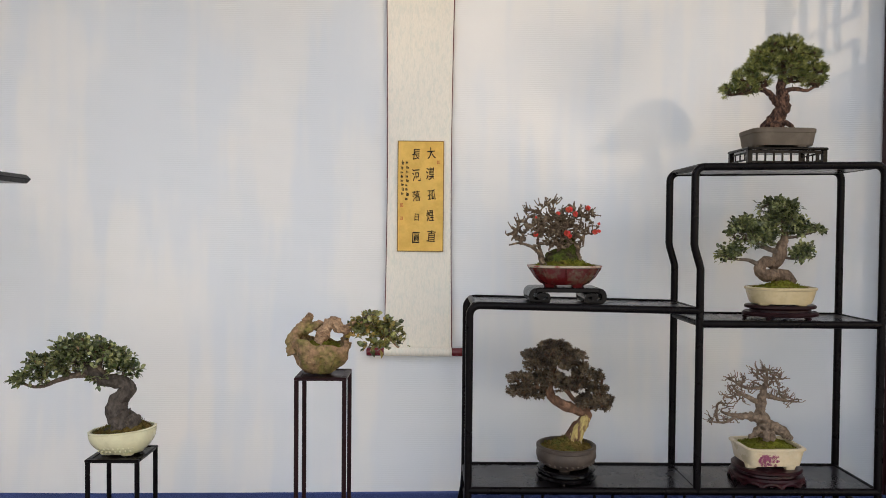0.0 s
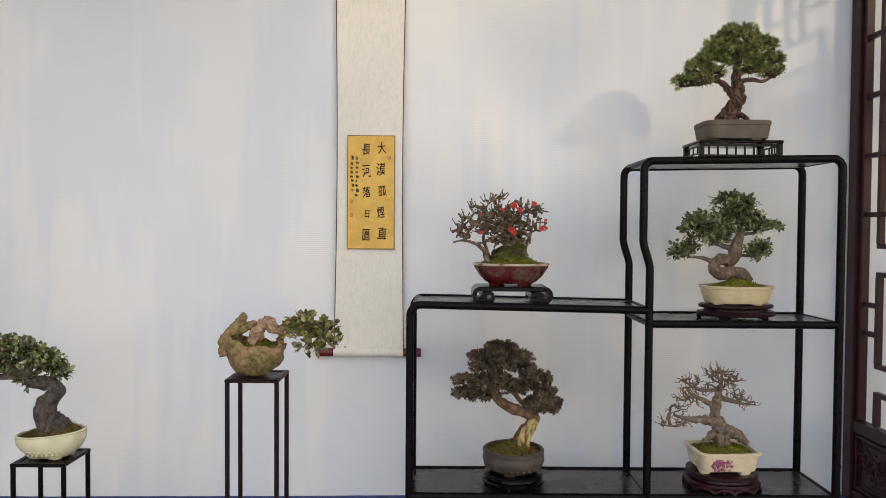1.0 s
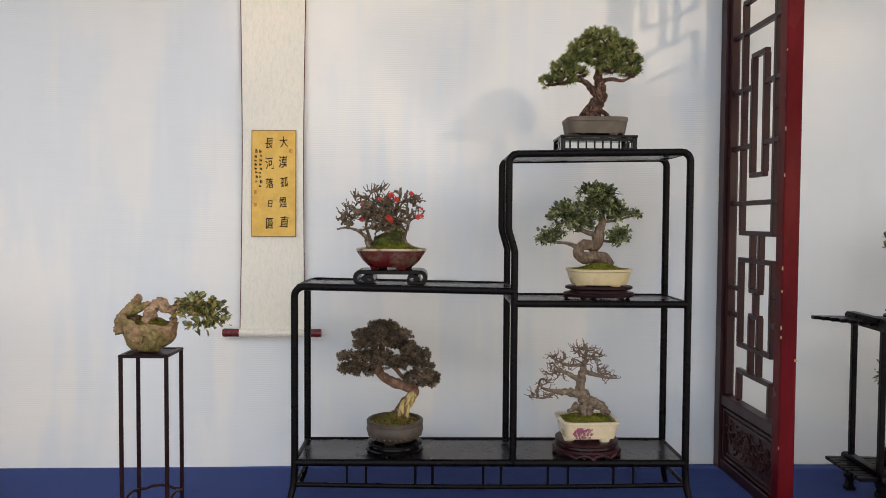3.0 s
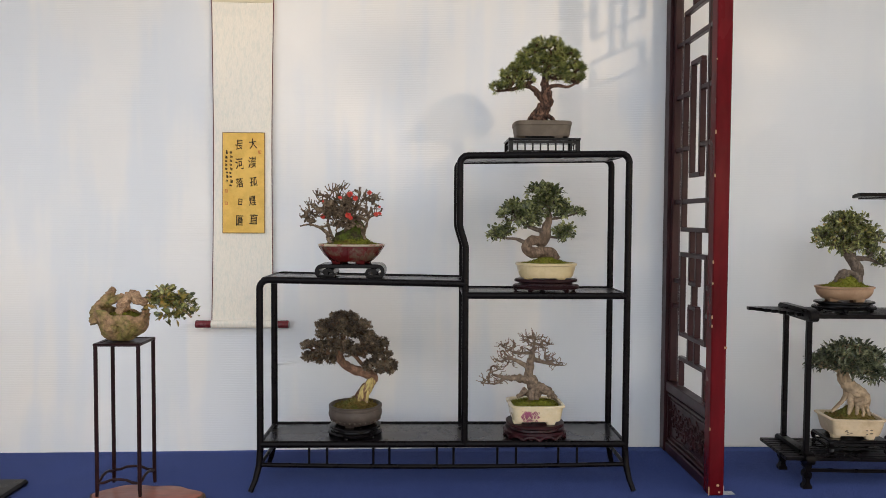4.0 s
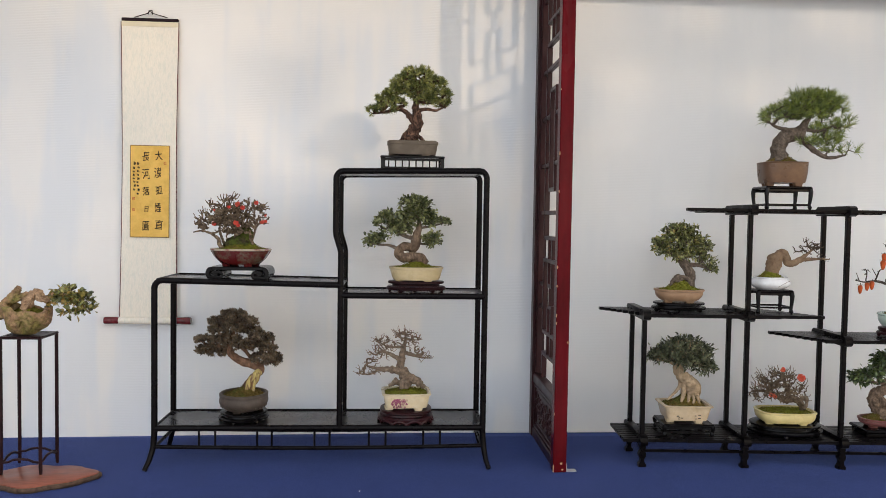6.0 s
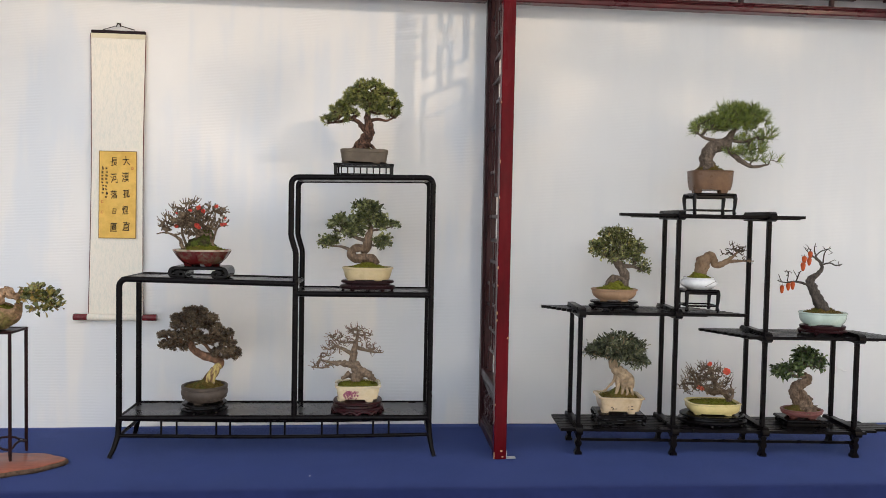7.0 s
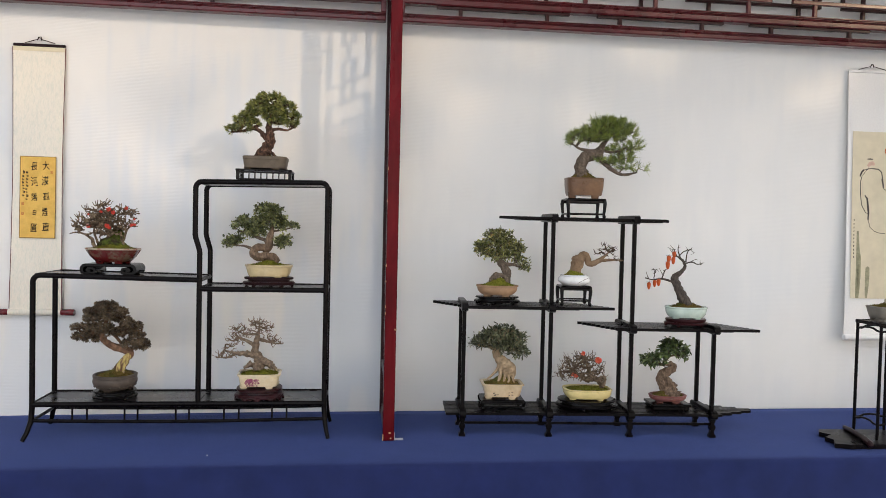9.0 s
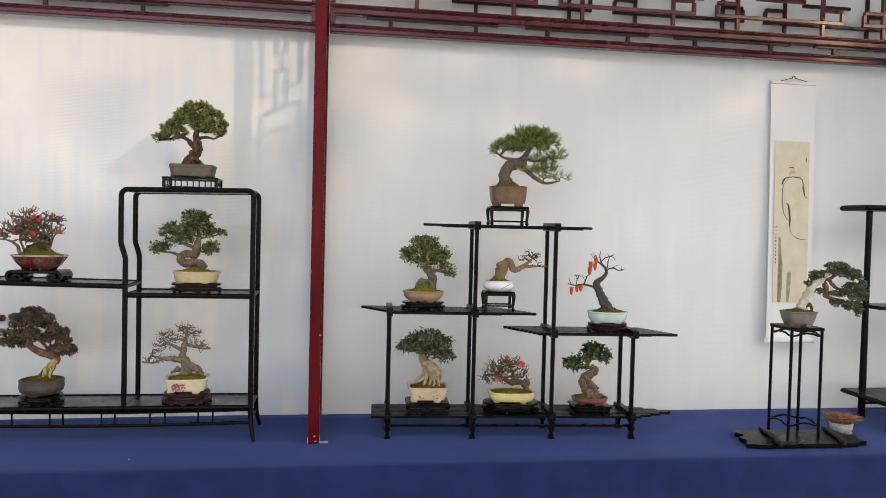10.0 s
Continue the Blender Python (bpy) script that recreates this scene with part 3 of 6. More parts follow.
def head_beam(name, x0, x1):
    b = thing(name, "brown-red lacquered head beam with two rails and open fretwork", "beam", x0, BY0, BZ)
    L = x1 - x0
    d = BY1 - BY0
    rail = part("lower_rail", G().box(0, L, 0, d, 0, 0.021, 0.004).box(0, L, 0.004, d, 0.0205, 0.034, 0.001).box(0, L, -0.003, 0.004, 0.0235, 0.0275, 0.0015).box(0, L, -0.003, 0.004, 0.0295, 0.034, 0.0015), M_BEAM, b)
    part("upper_rail", G().box(0, L, 0, d, 0.077, 0.104, 0.005).box(0, L, 0.004, d, 0.1035, 0.119, 0.001).box(0, L, -0.004, 0.004, 0.1065, 0.1105, 0.0015).box(0, L, -0.004, 0.004, 0.1125, 0.119, 0.002), M_BEAM, b)
    part("top_rail", G().box(0, L, 0, d, 0.33, 0.38, 0.004), M_BEAM, b)
    for x in (0, L - 0.022):
        part("end_post", G().box(x, x + 0.022, 0.002, d - 0.002, 0.036, 0.33, 0.002), M_BEAM, b)
    x = (1.608 - x0) % 0.70
    while x < L - 0.60:
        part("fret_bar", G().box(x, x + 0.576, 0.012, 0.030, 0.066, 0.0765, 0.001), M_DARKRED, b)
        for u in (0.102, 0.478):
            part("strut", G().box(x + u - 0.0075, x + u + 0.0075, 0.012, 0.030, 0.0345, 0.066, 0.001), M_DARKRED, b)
        x += 0.70
    for y0, shift, w in ((0.002, 0.0, 0.0085), (0.055, 0.27, 0.0075)):
        x = (1.720 + shift - x0) % 0.745
        while x < L - 0.66:
            for u0, u1, z0, z1 in ((0, 0.63, 0.182, 0.182), (0.10, 0.10, 0.111, 0.182), (0.53, 0.53, 0.111, 0.182), (0.10, 0.10, 0.183, 0.34), (0.53, 0.53, 0.183, 0.34), (0, 0, 0.182, 0.240), (0.63, 0.63, 0.182, 0.240), (0.007, 0.093, 0.240, 0.240), (0.537, 0.623, 0.240, 0.240), (0.20, 0.43, 0.272, 0.272)):
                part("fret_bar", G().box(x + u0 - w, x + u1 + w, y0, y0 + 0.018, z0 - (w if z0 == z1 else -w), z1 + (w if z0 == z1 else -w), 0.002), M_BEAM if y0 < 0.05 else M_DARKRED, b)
            x += 0.745
    return b


head_beam("head_beam", -2.25, 1.395)
head_beam("head_beam", 1.450, 4.74)


# ---- hanging scrolls ----
def glyph_mesh(text, size):
    c = bpy.data.curves.new("glyph", "FONT")
    c.body, c.size, c.align_x, c.align_y, c.extrude = text, size, "CENTER", "CENTER", 0.0002
    c.offset = 0.0002
    ob = bpy.data.objects.new("glyph", c)
    scene.collection.objects.link(ob)
    me = bpy.data.meshes.new_from_object(ob.evaluated_get(bpy.context.evaluated_depsgraph_get()))
    bpy.data.objects.remove(ob)
    return me


def sheet(x0, x1, z0, z1, y, t=0.0012, nx=10, nz_=24, wav=0.0, waist=0.0):
    """A thin hanging sheet with a little waviness."""
    V, F = [], []
    for s in (0, 1):
        for i in range(nx + 1):
            for k in range(nz_ + 1):
                x, z = x0 + (x1 - x0) * i / nx, z0 + (z1 - z0) * k / nz_
                x *= 1 - waist * math.sin(math.pi * k / nz_)
                V.append((x, y + s * t + wav * noise.noise(Vector((x * 8, 1.7, z * 3))), z))
    n = (nx + 1) * (nz_ + 1)
    for s in (0, 1):
        for i in range(nx):
            for k in range(nz_):
                a = s * n + i * (nz_ + 1) + k
                F.append((a, a + nz_ + 1, a + nz_ + 2, a + 1))
    e = [i * (nz_ + 1) for i in range(nx + 1)] + [nx * (nz_ + 1) + k for k in range(1, nz_ + 1)] + [i * (nz_ + 1) + nz_ for i in range(nx - 1, -1, -1)] + list(range(nz_ - 1, 0, -1))
    F += [(a, b, b + n, a + n) for a, b in zip(e, e[1:] + e[:1])]
    return G().add(V, F)


def stroke(g, pts, w, y):
    """A flat brush stroke on the paper, wider in its middle."""
    P = [Vector((p[0], 0, p[1])) for p in pts]
    V = []
    for i, p in enumerate(P):
        d = (P[min(i + 1, len(P) - 1)] - P[max(i - 1, 0)]).normalized()
        nrm = Vector((-d.z, 0, d.x))
        k = w * (0.35 + 0.65 * math.sin(math.pi * (i + 0.4) / len(P)))
        V += [(p.x + nrm.x * k, y, p.z + nrm.z * k), (p.x - nrm.x * k, y, p.z - nrm.z * k)]
    g.add(V, [(2 * i, 2 * i + 1, 2 * i + 3, 2 * i + 2) for i in range(len(P) - 1)])


def hanger(ob, w, z, batten):
    part("top_batten", G().box(-w / 2, w / 2, -0.004, 0.006, z - 0.004, z + 0.008, 0.002), batten, ob)
    g = G().tube([(-w * 0.28, 0, z + 0.010), (-0.008, 0, z + 0.026), (0.0, -0.002, z + 0.034), (0.008, 0, z + 0.026), (w * 0.30, 0, z + 0.012)], 0.0016, 6)
    g.tube([(-0.008, 0, z + 0.022), (-0.004, 0, z + 0.036), (0.006, 0, z + 0.036), (0.008, 0, z + 0.022)], 0.002, 6)
    part("hanging_cord", g, M_BROWNWOOD, ob)


scroll = thing("hanging_scroll", "tall cream silk hanging scroll with black brush calligraphy on yellow paper", "scroll", -0.006, 2.226, 1.160)
scroll.matrix_world = pose(-0.006, 2.226, 1.160, -1.26)
sw = 0.201
part("silk_mount", sheet(-sw / 2, sw / 2, 0.012, 1.086, 0.0, wav=0.004, waist=0.055), M_SILK, scroll, angle=70)
for x0, x1 in ((-sw / 2 - 0.0025, -sw / 2), (sw / 2, sw / 2 + 0.0025)):
    part("edge_piping", sheet(x0, x1, 0.012, 1.086, -0.0008, 0.002, 1, 24, 0.004, 0.055), M_PIPING, scroll)
part("top_band", sheet(-sw / 2, sw / 2, 1.070, 1.088, -0.002, 0.001, 4, 1), M_TANPAPER, scroll)
hanger(scroll, sw, 1.092, M_BROWNWOOD)
paper = part("calligraphy_paper", sheet(-0.063, 0.0715, 0.312, 0.640, -0.006, 0.0015, 4, 8), M_PAPER, scroll, "yellow paper with black brush characters")
g = G()
for x0, x1, z0, z1 in ((-0.0655, -0.063, 0.3095, 0.6425), (0.0715, 0.074, 0.3095, 0.6425), (-0.063, 0.0715, 0.3095, 0.312), (-0.063, 0.0715, 0.640, 0.6425)):
    g.box(x0, x1, -0.0062, -0.0045, z0, z1, 0.0002)
part("paper_border", g, M_PAPERLINE, paper)
rr = random.Random(4)
for col, (text, xx) in enumerate((("大漠孤煙直", 0.0365), ("長河落日圓", -0.0085))):
    for k, ch in enumerate(text):
        size = (0.042, 0.046, 0.038, 0.042, 0.044)[k] * (0.78 if ch != "日" else 0.52)
        me = glyph_mesh(ch, size)
        me.materials.append(M_INK)
        ob = part("character", me, M_INK, paper)
        ob.matrix_local = pose(xx + rr.uniform(-0.002, 0.002), -0.0068, 0.603 - 0.0625 * k - 0.004 * col, 90, rr.uniform(-8, 5), 0) @ Matrix(((0.80 + 0.1 * rr.random(), 0.10 + 0.08 * rr.random(), 0, 0), (0.06, 1.12, 0, 0), (0, 0, 1, 0), (0, 0, 0, 1)))
g = G()
for c0, top, rows in ((-0.037, 0.582, 9), (-0.050, 0.584, 8)):
    z = top
    for k in range(rows):
        h = 0.007 + 0.007 * rr.random()
        x = c0 + rr.uniform(-0.0025, 0.0025)
        for q in range(3):
            x0 = x - 0.0035 + 0.0025 * q
            g.box(x0, x0 + 0.0011 + 0.001 * rr.random(), -0.0068, -0.0062, z - h, z - 0.0012 * q, 0.0001)
        g.box(x - 0.004, x + 0.004, -0.0068, -0.0062, z - h * 0.6, z - h * 0.6 + 0.0013, 0.0001)
        z -= h + 0.0045
part("inscription_bars", g, M_INK, paper, kind="stuff")
for x, z in ((0.0575, 0.578), (-0.0525, 0.449), (-0.0525, 0.409)):
    g = G()
    for a, b, c, d in ((-0.0045, 0.0045, -0.005, -0.0035), (-0.0045, 0.0045, 0.0035, 0.005), (-0.0045, -0.003, -0.0035, 0.0035), (0.003, 0.0045, -0.0035, 0.0035), (-0.0015, 0.0, -0.003, 0.003)):
        g.box(x + a, x + b, -0.0068, -0.0062, z + c, z + d, 0.0001)
    part("seal", g, M_SEAL, paper, "small red seal mark")
part("roller", G().tube([(-sw / 2 - 0.001, -0.004, 0.008), (sw / 2 + 0.001, -0.004, 0.008)], 0.0135, 16), M_SILK, scroll)
for s in (-1, 1):
    a, b = s * (sw / 2 + 0.001), s * (sw / 2 + 0.053)
    part("rod_end", G().tube([(a, -0.004, 0.008), (a + s * 0.004, -0.004, 0.008), (b - s * 0.004, -0.004, 0.008), (b, -0.004, 0.008)], [0.0115, 0.0125, 0.0135, 0.012], 16), M_ROD, scroll, "dark red lacquered rod end")

scroll = thing("hanging_scroll", "white silk hanging scroll with a sparse ink painting on tan paper", "scroll", 3.651, 2.208, 1.078)
scroll.matrix_world = pose(3.651, 2.208, 1.078, -1.8)
sw = 0.236
part("silk_mount", sheet(-sw / 2, sw / 2, 0.012, 1.232, 0.0, wav=0.004, waist=0.04), M_WHITESILK, scroll, angle=70)
hanger(scroll, sw, 1.238, M_WHITESILK)
paper = part("painting_paper", sheet(-0.093, 0.086, 0.188, 0.960, -0.006, 0.0015, 4, 8), M_TANPAPER, scroll, "tan paper with a brush-drawn branch and tall leaves")
g = G()
Y = -0.0066
stroke(g, [(-0.052, 0.77), (-0.03, 0.785), (0.0, 0.79), (0.035, 0.788), (0.052, 0.775), (0.060, 0.73), (0.064, 0.70), (0.075, 0.69)], 0.0026, Y)
stroke(g, [(-0.012, 0.795), (-0.045, 0.755), (-0.052, 0.73), (-0.052, 0.67), (-0.045, 0.62), (-0.025, 0.585), (-0.012, 0.58)], 0.0021, Y)
stroke(g, [(-0.056, 0.752), (-0.047, 0.772), (-0.036, 0.784)], 0.0045, Y - 0.0002)
stroke(g, [(0.052, 0.742), (0.060, 0.722), (0.062, 0.70)], 0.0040, Y - 0.0002)
stroke(g, [(-0.012, 0.55), (-0.006, 0.535), (-0.004, 0.52)], 0.0014, Y - 0.0002)
stroke(g, [(-0.030, 0.665), (-0.018, 0.65), (-0.014, 0.62), (-0.010, 0.585), (-0.012, 0.55)], 0.0050, Y)
stroke(g, [(-0.004, 0.52), (0.02, 0.50), (0.045, 0.492), (0.075, 0.49)], 0.0016, Y)
part("ink_branch", g, M_INKGREY, paper)
g = G()
for x, z1, w in ((-0.062, 0.50, 0.009), (-0.055, 0.415, 0.009), (-0.013, 0.335, 0.011)):
    stroke(g, [(x - 0.003, 0.19), (x, 0.24), (x + 0.002, 0.29), (x + 0.003, 0.33 + (z1 - 0.335) * 0.5), (x, z1)], w, Y)
part("ink_leaves", g, M_INKGREEN, paper)
g = G()
stroke(g, [(-0.018, 0.800), (-0.006, 0.812), (0.006, 0.815), (0.016, 0.808)], 0.010, Y)
part("ink_blossom", g, M_INKPINK, paper)
g = G()
stroke(g, [(-0.02, 0.833), (-0.005, 0.834), (0.008, 0.833)], 0.003, Y - 0.0002)
for k in range(11):
    g.box(-0.083, -0.079, Y - 0.0003, Y, 0.545 - 0.017 * k, 0.553 - 0.017 * k, 0.0001)
part("inscription_bars", g, M_INKGREY, paper, kind="stuff")
part("seal", G().box(0.066, 0.072, Y - 0.0003, Y, 0.862, 0.885, 0.0001), M_SEAL, paper)
part("roller", G().tube([(-sw / 2 - 0.004, -0.004, 0.008), (sw / 2 + 0.004, -0.004, 0.008)], 0.013, 16), M_WHITESILK, scroll)


# ---- racks ----
def arc(c, r, a0, a1, n=6):
    """Points of a quarter bend in x and z."""
    return [(c[0] + r * math.cos(radians(a0 + (a1 - a0) * k / n)), c[1] + r * math.sin(radians(a0 + (a1 - a0) * k / n))) for k in range(n + 1)]


RX, RY = 0.655, 1.957
rack = thing("display_rack", "black lacquered two-tier display rack of round bent rails", "rack", RX, RY, TABLE)
R = 0.0098
xl, xm, xu, xr = 0.131 - RX, 0.714 - RX, 0.697 - RX, 1.178 - RX
ZL, ZR, ZT, ZB, ZF = 0.596, 0.558, 0.959, 0.130, 0.071
ZL0, ZL1, ZT0, ZT1 = 0.601, 0.591, 0.955, 0.963    # the worn rack sags a little
yf, yr = -0.095, 0.108
for y, end in ((yf, "front"), (yr, "rear")):
    low = [(xl - 0.022, 0.004), (xl - 0.012, 0.03), (xl - 0.003, 0.07), (xl, 0.12), (xl, ZL0 - 0.03)] + arc((xl + 0.026, ZL0 - 0.026), 0.026, 180, 90) + [(xm, ZL1)]
    kick = lambda z: (-0.034 if y < 0 else 0.020) * max(0.0, 1 - z / 0.075) ** 1.6
    part("low_" + end + "_rail", G().tube([(x, y + kick(z), z) for x, z in low], [R * 0.75, R * 0.85] + [R] * (len(low) - 2), 12), M_BLACK, rack)
    high = [(xm, ZB), (xm, 0.695), (xm - 0.002, 0.705), (xu + 0.002, 0.748), (xu, 0.760), (xu, ZT0 - 0.026)] + arc((xu + 0.024, ZT0 - 0.024), 0.024, 180, 90) + arc((xr - 0.024, ZT1 - 0.024), 0.024, 90, 0) + [(xr, 0.12), (xr + 0.003, 0.07), (xr + 0.010, 0.03), (xr + 0.018, 0.004)]
    part("high_" + end + "_rail", G().tube([(x, y + kick(z), z) for x, z in high], [R] * (len(high) - 2) + [R * 0.85, R * 0.75], 12), M_BLACK, rack)
    for x0, x1, z, r, sag in ((xl, xr, ZB, R, 0.0), (xm, xr, ZR, R, 0.0), (xl - 0.004, xr + 0.004, ZF, 0.0066, 0.006)):
        part(end + "_cross_rail", G().tube([(x0 + (x1 - x0) * k / 10, y, z - sag * math.sin(math.pi * k / 10)) for k in range(11)], r, 12), M_BLACK, rack)
    for x in (0.270, 0.321, 0.453, 0.499, 0.635, 0.683, 0.809, 0.863, 0.985, 1.039):
        part("strut", G().tube([(x - RX, y, ZF - 0.006), (x - RX, y, ZB)], 0.0036, 8), M_BLACK, rack)
for x, z, r in ((xl + 0.012, ZL0, R * 0.8), (xm, ZL1, R * 0.8), (xm, ZR, R * 0.8), (xr, ZR, R * 0.8), (xl, ZB, R * 0.8), (xm, ZB, R * 0.6), (xr, ZB, R * 0.8), (xu + 0.012, ZT0, R * 0.8), (xr - 0.012, ZT1, R * 0.8), (xl, ZF, 0.006), (xr, ZF, 0.006)):
    part("side_rail", G().tube([(x, yf, z), (x, yr, z)], r, 10), M_BLACK, rack)
for x0, x1, z, k in ((xl + 0.01, xm, ZL, (ZL1 - ZL0) / (xm - xl)), (xm, xr - 0.004, ZR, 0), (xl + 0.006, xr - 0.006, ZB, 0), (xu + 0.012, xr - 0.012, ZT, (ZT1 - ZT0) / (xr - xu))):
    slope = Matrix(((1, 0, 0, 0), (0, 1, 0, 0), (k, 0, 1, -k * (x0 + x1) / 2), (0, 0, 0, 1)))
    part("shelf_board", G().box(x0, x1, yf + 0.005, yr - 0.005, z - 0.006, z + 0.005, 0.001, slope), M_TRAY, rack, "black lacquered shelf board with a soft sheen")

# stepped-slat rack
rackb = thing("display_rack", "black wooden stepped rack with slatted shelves and paired posts", "rack", 1.709, 1.866, TABLE, -3.3)
DEP = 0.155


def slat_shelf(z, u_rear0, u_front0, u_rear1, u_front1, pointed=False):
    sh = part("shelf", G().box(max(u_rear0, u_front0) + 0.01, min(u_rear1, u_front1) - 0.01, -0.004, DEP + 0.004, z - 0.011, z - 0.007, 0.001), M_BLACK, rackb)
    n = 9
    for k in range(n):
        t = k / (n - 1)
        v0 = -0.022 + (DEP + 0.044) * k / n
        a, b = u_front0 + (u_rear0 - u_front0) * t, u_front1 + (u_rear1 - u_front1) * t
        if pointed:
            b = u_front1 + (u_rear1 - u_front1) * (1 - abs(t - 0.45) / 0.55)
        part("slat", G().box(a, b, v0 + 0.0012, v0 + (DEP + 0.044) / n - 0.0012, z - 0.007, z + 0.003, 0.0015), M_BLACK, sh)
    return sh


slat_shelf(0.853, 0.20, 0.125, 0.855, 0.78)
slat_shelf(0.505, -0.115, 0.005, 0.46, 0.585)
slat_shelf(0.427, 0.485, 0.59, 1.08, 1.170)
slat_shelf(0.091, -0.065, -0.065, 1.205, 0.99, True)
for u, z1 in ((0.0, 0.505), (0.339, 0.853), (0.660, 0.853), (0.992, 0.427)):
    for v in (0, DEP):
        part("post", G().box(u - 0.0075, u + 0.0075, v - 0.0075, v + 0.0075, 0.06, z1, 0.002), M_BLACK, rackb)
    for z in {0.091, z1} | ({0.505} if u == 0.339 else set()) | ({0.427} if u == 0.660 else set()):
        out = [(-0.034, z - 0.012), (-0.036, z - 0.002), (-0.032, z + 0.010), (-0.022, z + 0.016), (DEP + 0.022, z + 0.016), (DEP + 0.034, z + 0.008), (DEP + 0.036, z - 0.004), (DEP + 0.030, z - 0.016), (-0.024, z - 0.018)]
        V = [(u + s * 0.012, v, zz) for s in (-1, 1) for v, zz in out]
        n = len(out)
        part("cross_bearer", G().add(V, [tuple(range(n)), tuple(range(n, 2 * n))[::-1]] + [(j, (j + 1) % n, n + (j + 1) % n, n + j) for j in range(n)]), M_BLACK, rackb)
    for v in (-0.006, DEP + 0.006):
        g = G()
        prof = [(0.0095, 0.078), (0.0105, 0.064), (0.0065, 0.058), (0.0062, 0.053), (0.0105, 0.048), (0.0118, 0.040), (0.0105, 0.034), (0.0068, 0.029), (0.0062, 0.020), (0.0085, 0.013), (0.0125, 0.010), (0.0128, 0.0)]
        out = [(u - w, z) for w, z in prof] + [(u + w, z) for w, z in prof[::-1]]
        g.extrude(out, v - 0.011, v + 0.011)
        part("foot", g, M_BLACK, rackb)
for v in (0.0, DEP):
    part("stretcher", G().box(0.0, 0.992, v - 0.005, v + 0.005, 0.046, 0.055, 0.001), M_BLACK, rackb)

# partly seen racks at either end
rackc = thing("display_rack", "black wooden rack with rounded boards", "rack", 3.95, 2.08, TABLE)
part("top_board", G().box(-0.095, 0.6, -0.10, 0.09, 0.965, 0.990, 0.010), M_BLACK, rackc)
part("middle_board", G().box(0.005, 0.6, -0.09, 0.08, 0.512, 0.528, 0.006), M_BLACK, rackc)
part("low_board", G().box(-0.075, 0.6, -0.30, 0.06, 0.105, 0.126, 0.009), M_BLACK, rackc)
for u in (0.0, 0.5):
    part("post", G().tube([(u, 0, 0.0), (u, 0, 0.5), (u, 0, 0.967)], [0.017, 0.014, 0.014], 12), M_BLACK, rackc)
for u in (-0.062, 0.5):
    part("leg", G().tube([(u - 0.010, -0.27, 0.0), (u - 0.008, -0.27, 0.008), (u - 0.002, -0.27, 0.04), (u, -0.27, 0.106)], [0.022, 0.021, 0.016, 0.015], 14), M_TRAY, rackc)
part("stretcher", G().box(0.0, 0.5, -0.006, 0.006, 0.06, 0.072, 0.002), M_BLACK, rackc)
rackd = thing("display_rack", "black wooden rack with a rounded top board", "rack", -1.35, 1.85, TABLE)
part("top_board", G().box(-0.4, 0.352, -0.08, 0.08, 0.900, 0.922, 0.010), M_BLACK, rackd)
for u in (-0.3, 0.1):
    part("post", G().tube([(u, 0, 0.0), (u, 0, 0.901)], 0.014, 12), M_BLACK, rackd)


# ---- tall stands ----
def leg_stand(name, label, x, y, z, w, d, h, material, leg=0.0055, stretch_z=0.06, wavy=True, top_t=0.008, rz=0, upper=False, over=0.0):
    s = thing(name, label, "stand", x, y, z, rz)
    g = G()
    for a, b, c, e in ((-w - over, w + over, -d - over, -d + 0.014), (-w - over, w + over, d - 0.014, d + over), (-w - over, -w + 0.014, -d + 0.014, d - 0.014), (w - 0.014, w + over, -d + 0.014, d - 0.014)):
        g.box(a, b, c, e, h - top_t, h, 0.002)
    part("top_frame", g, material, s)
    part("top_panel", G().box(-w + 0.013, w - 0.013, -d + 0.013, d - 0.013, h - 0.006, h - 0.002, 0.0005), material, s)
    for sx in (-1, 1):
        for sy in (-1, 1):
            X, Yy = sx * (w - leg), sy * (d - leg)
            part("leg", G().tube([(X + sx * 0.001, Yy, 0), (X, Yy, 0.02), (X, Yy, h * 0.5), (X, Yy, h - top_t + 0.001)], [leg * 0.8, leg, leg, leg], 10), material, s)
    for level in [stretch_z] + ([h - 0.034] if upper else []):
        stretch_z = level
        for sy in (-1, 1):
            pts = [(-w + leg, 0), (-w * 0.6, 0.002), (-w * 0.35, 0.009), (0, 0.011 if wavy else 0), (w * 0.35, 0.009), (w * 0.6, 0.002), (w - leg, 0)]
            part("stretcher", G().tube([(a, sy * (d - leg), stretch_z + b) for a, b in pts], leg * 0.7, 8), material, s)
            pts = [(-d + leg, 0), (-d * 0.6, 0.002), (-d * 0.35, 0.009), (0, 0.011 if wavy else 0), (d * 0.35, 0.009), (d * 0.6, 0.002), (d - leg, 0)]
            part("stretcher", G().tube([(sy * (w - leg), a, stretch_z + b) for a, b in pts], leg * 0.7, 8), material, s)
    return s


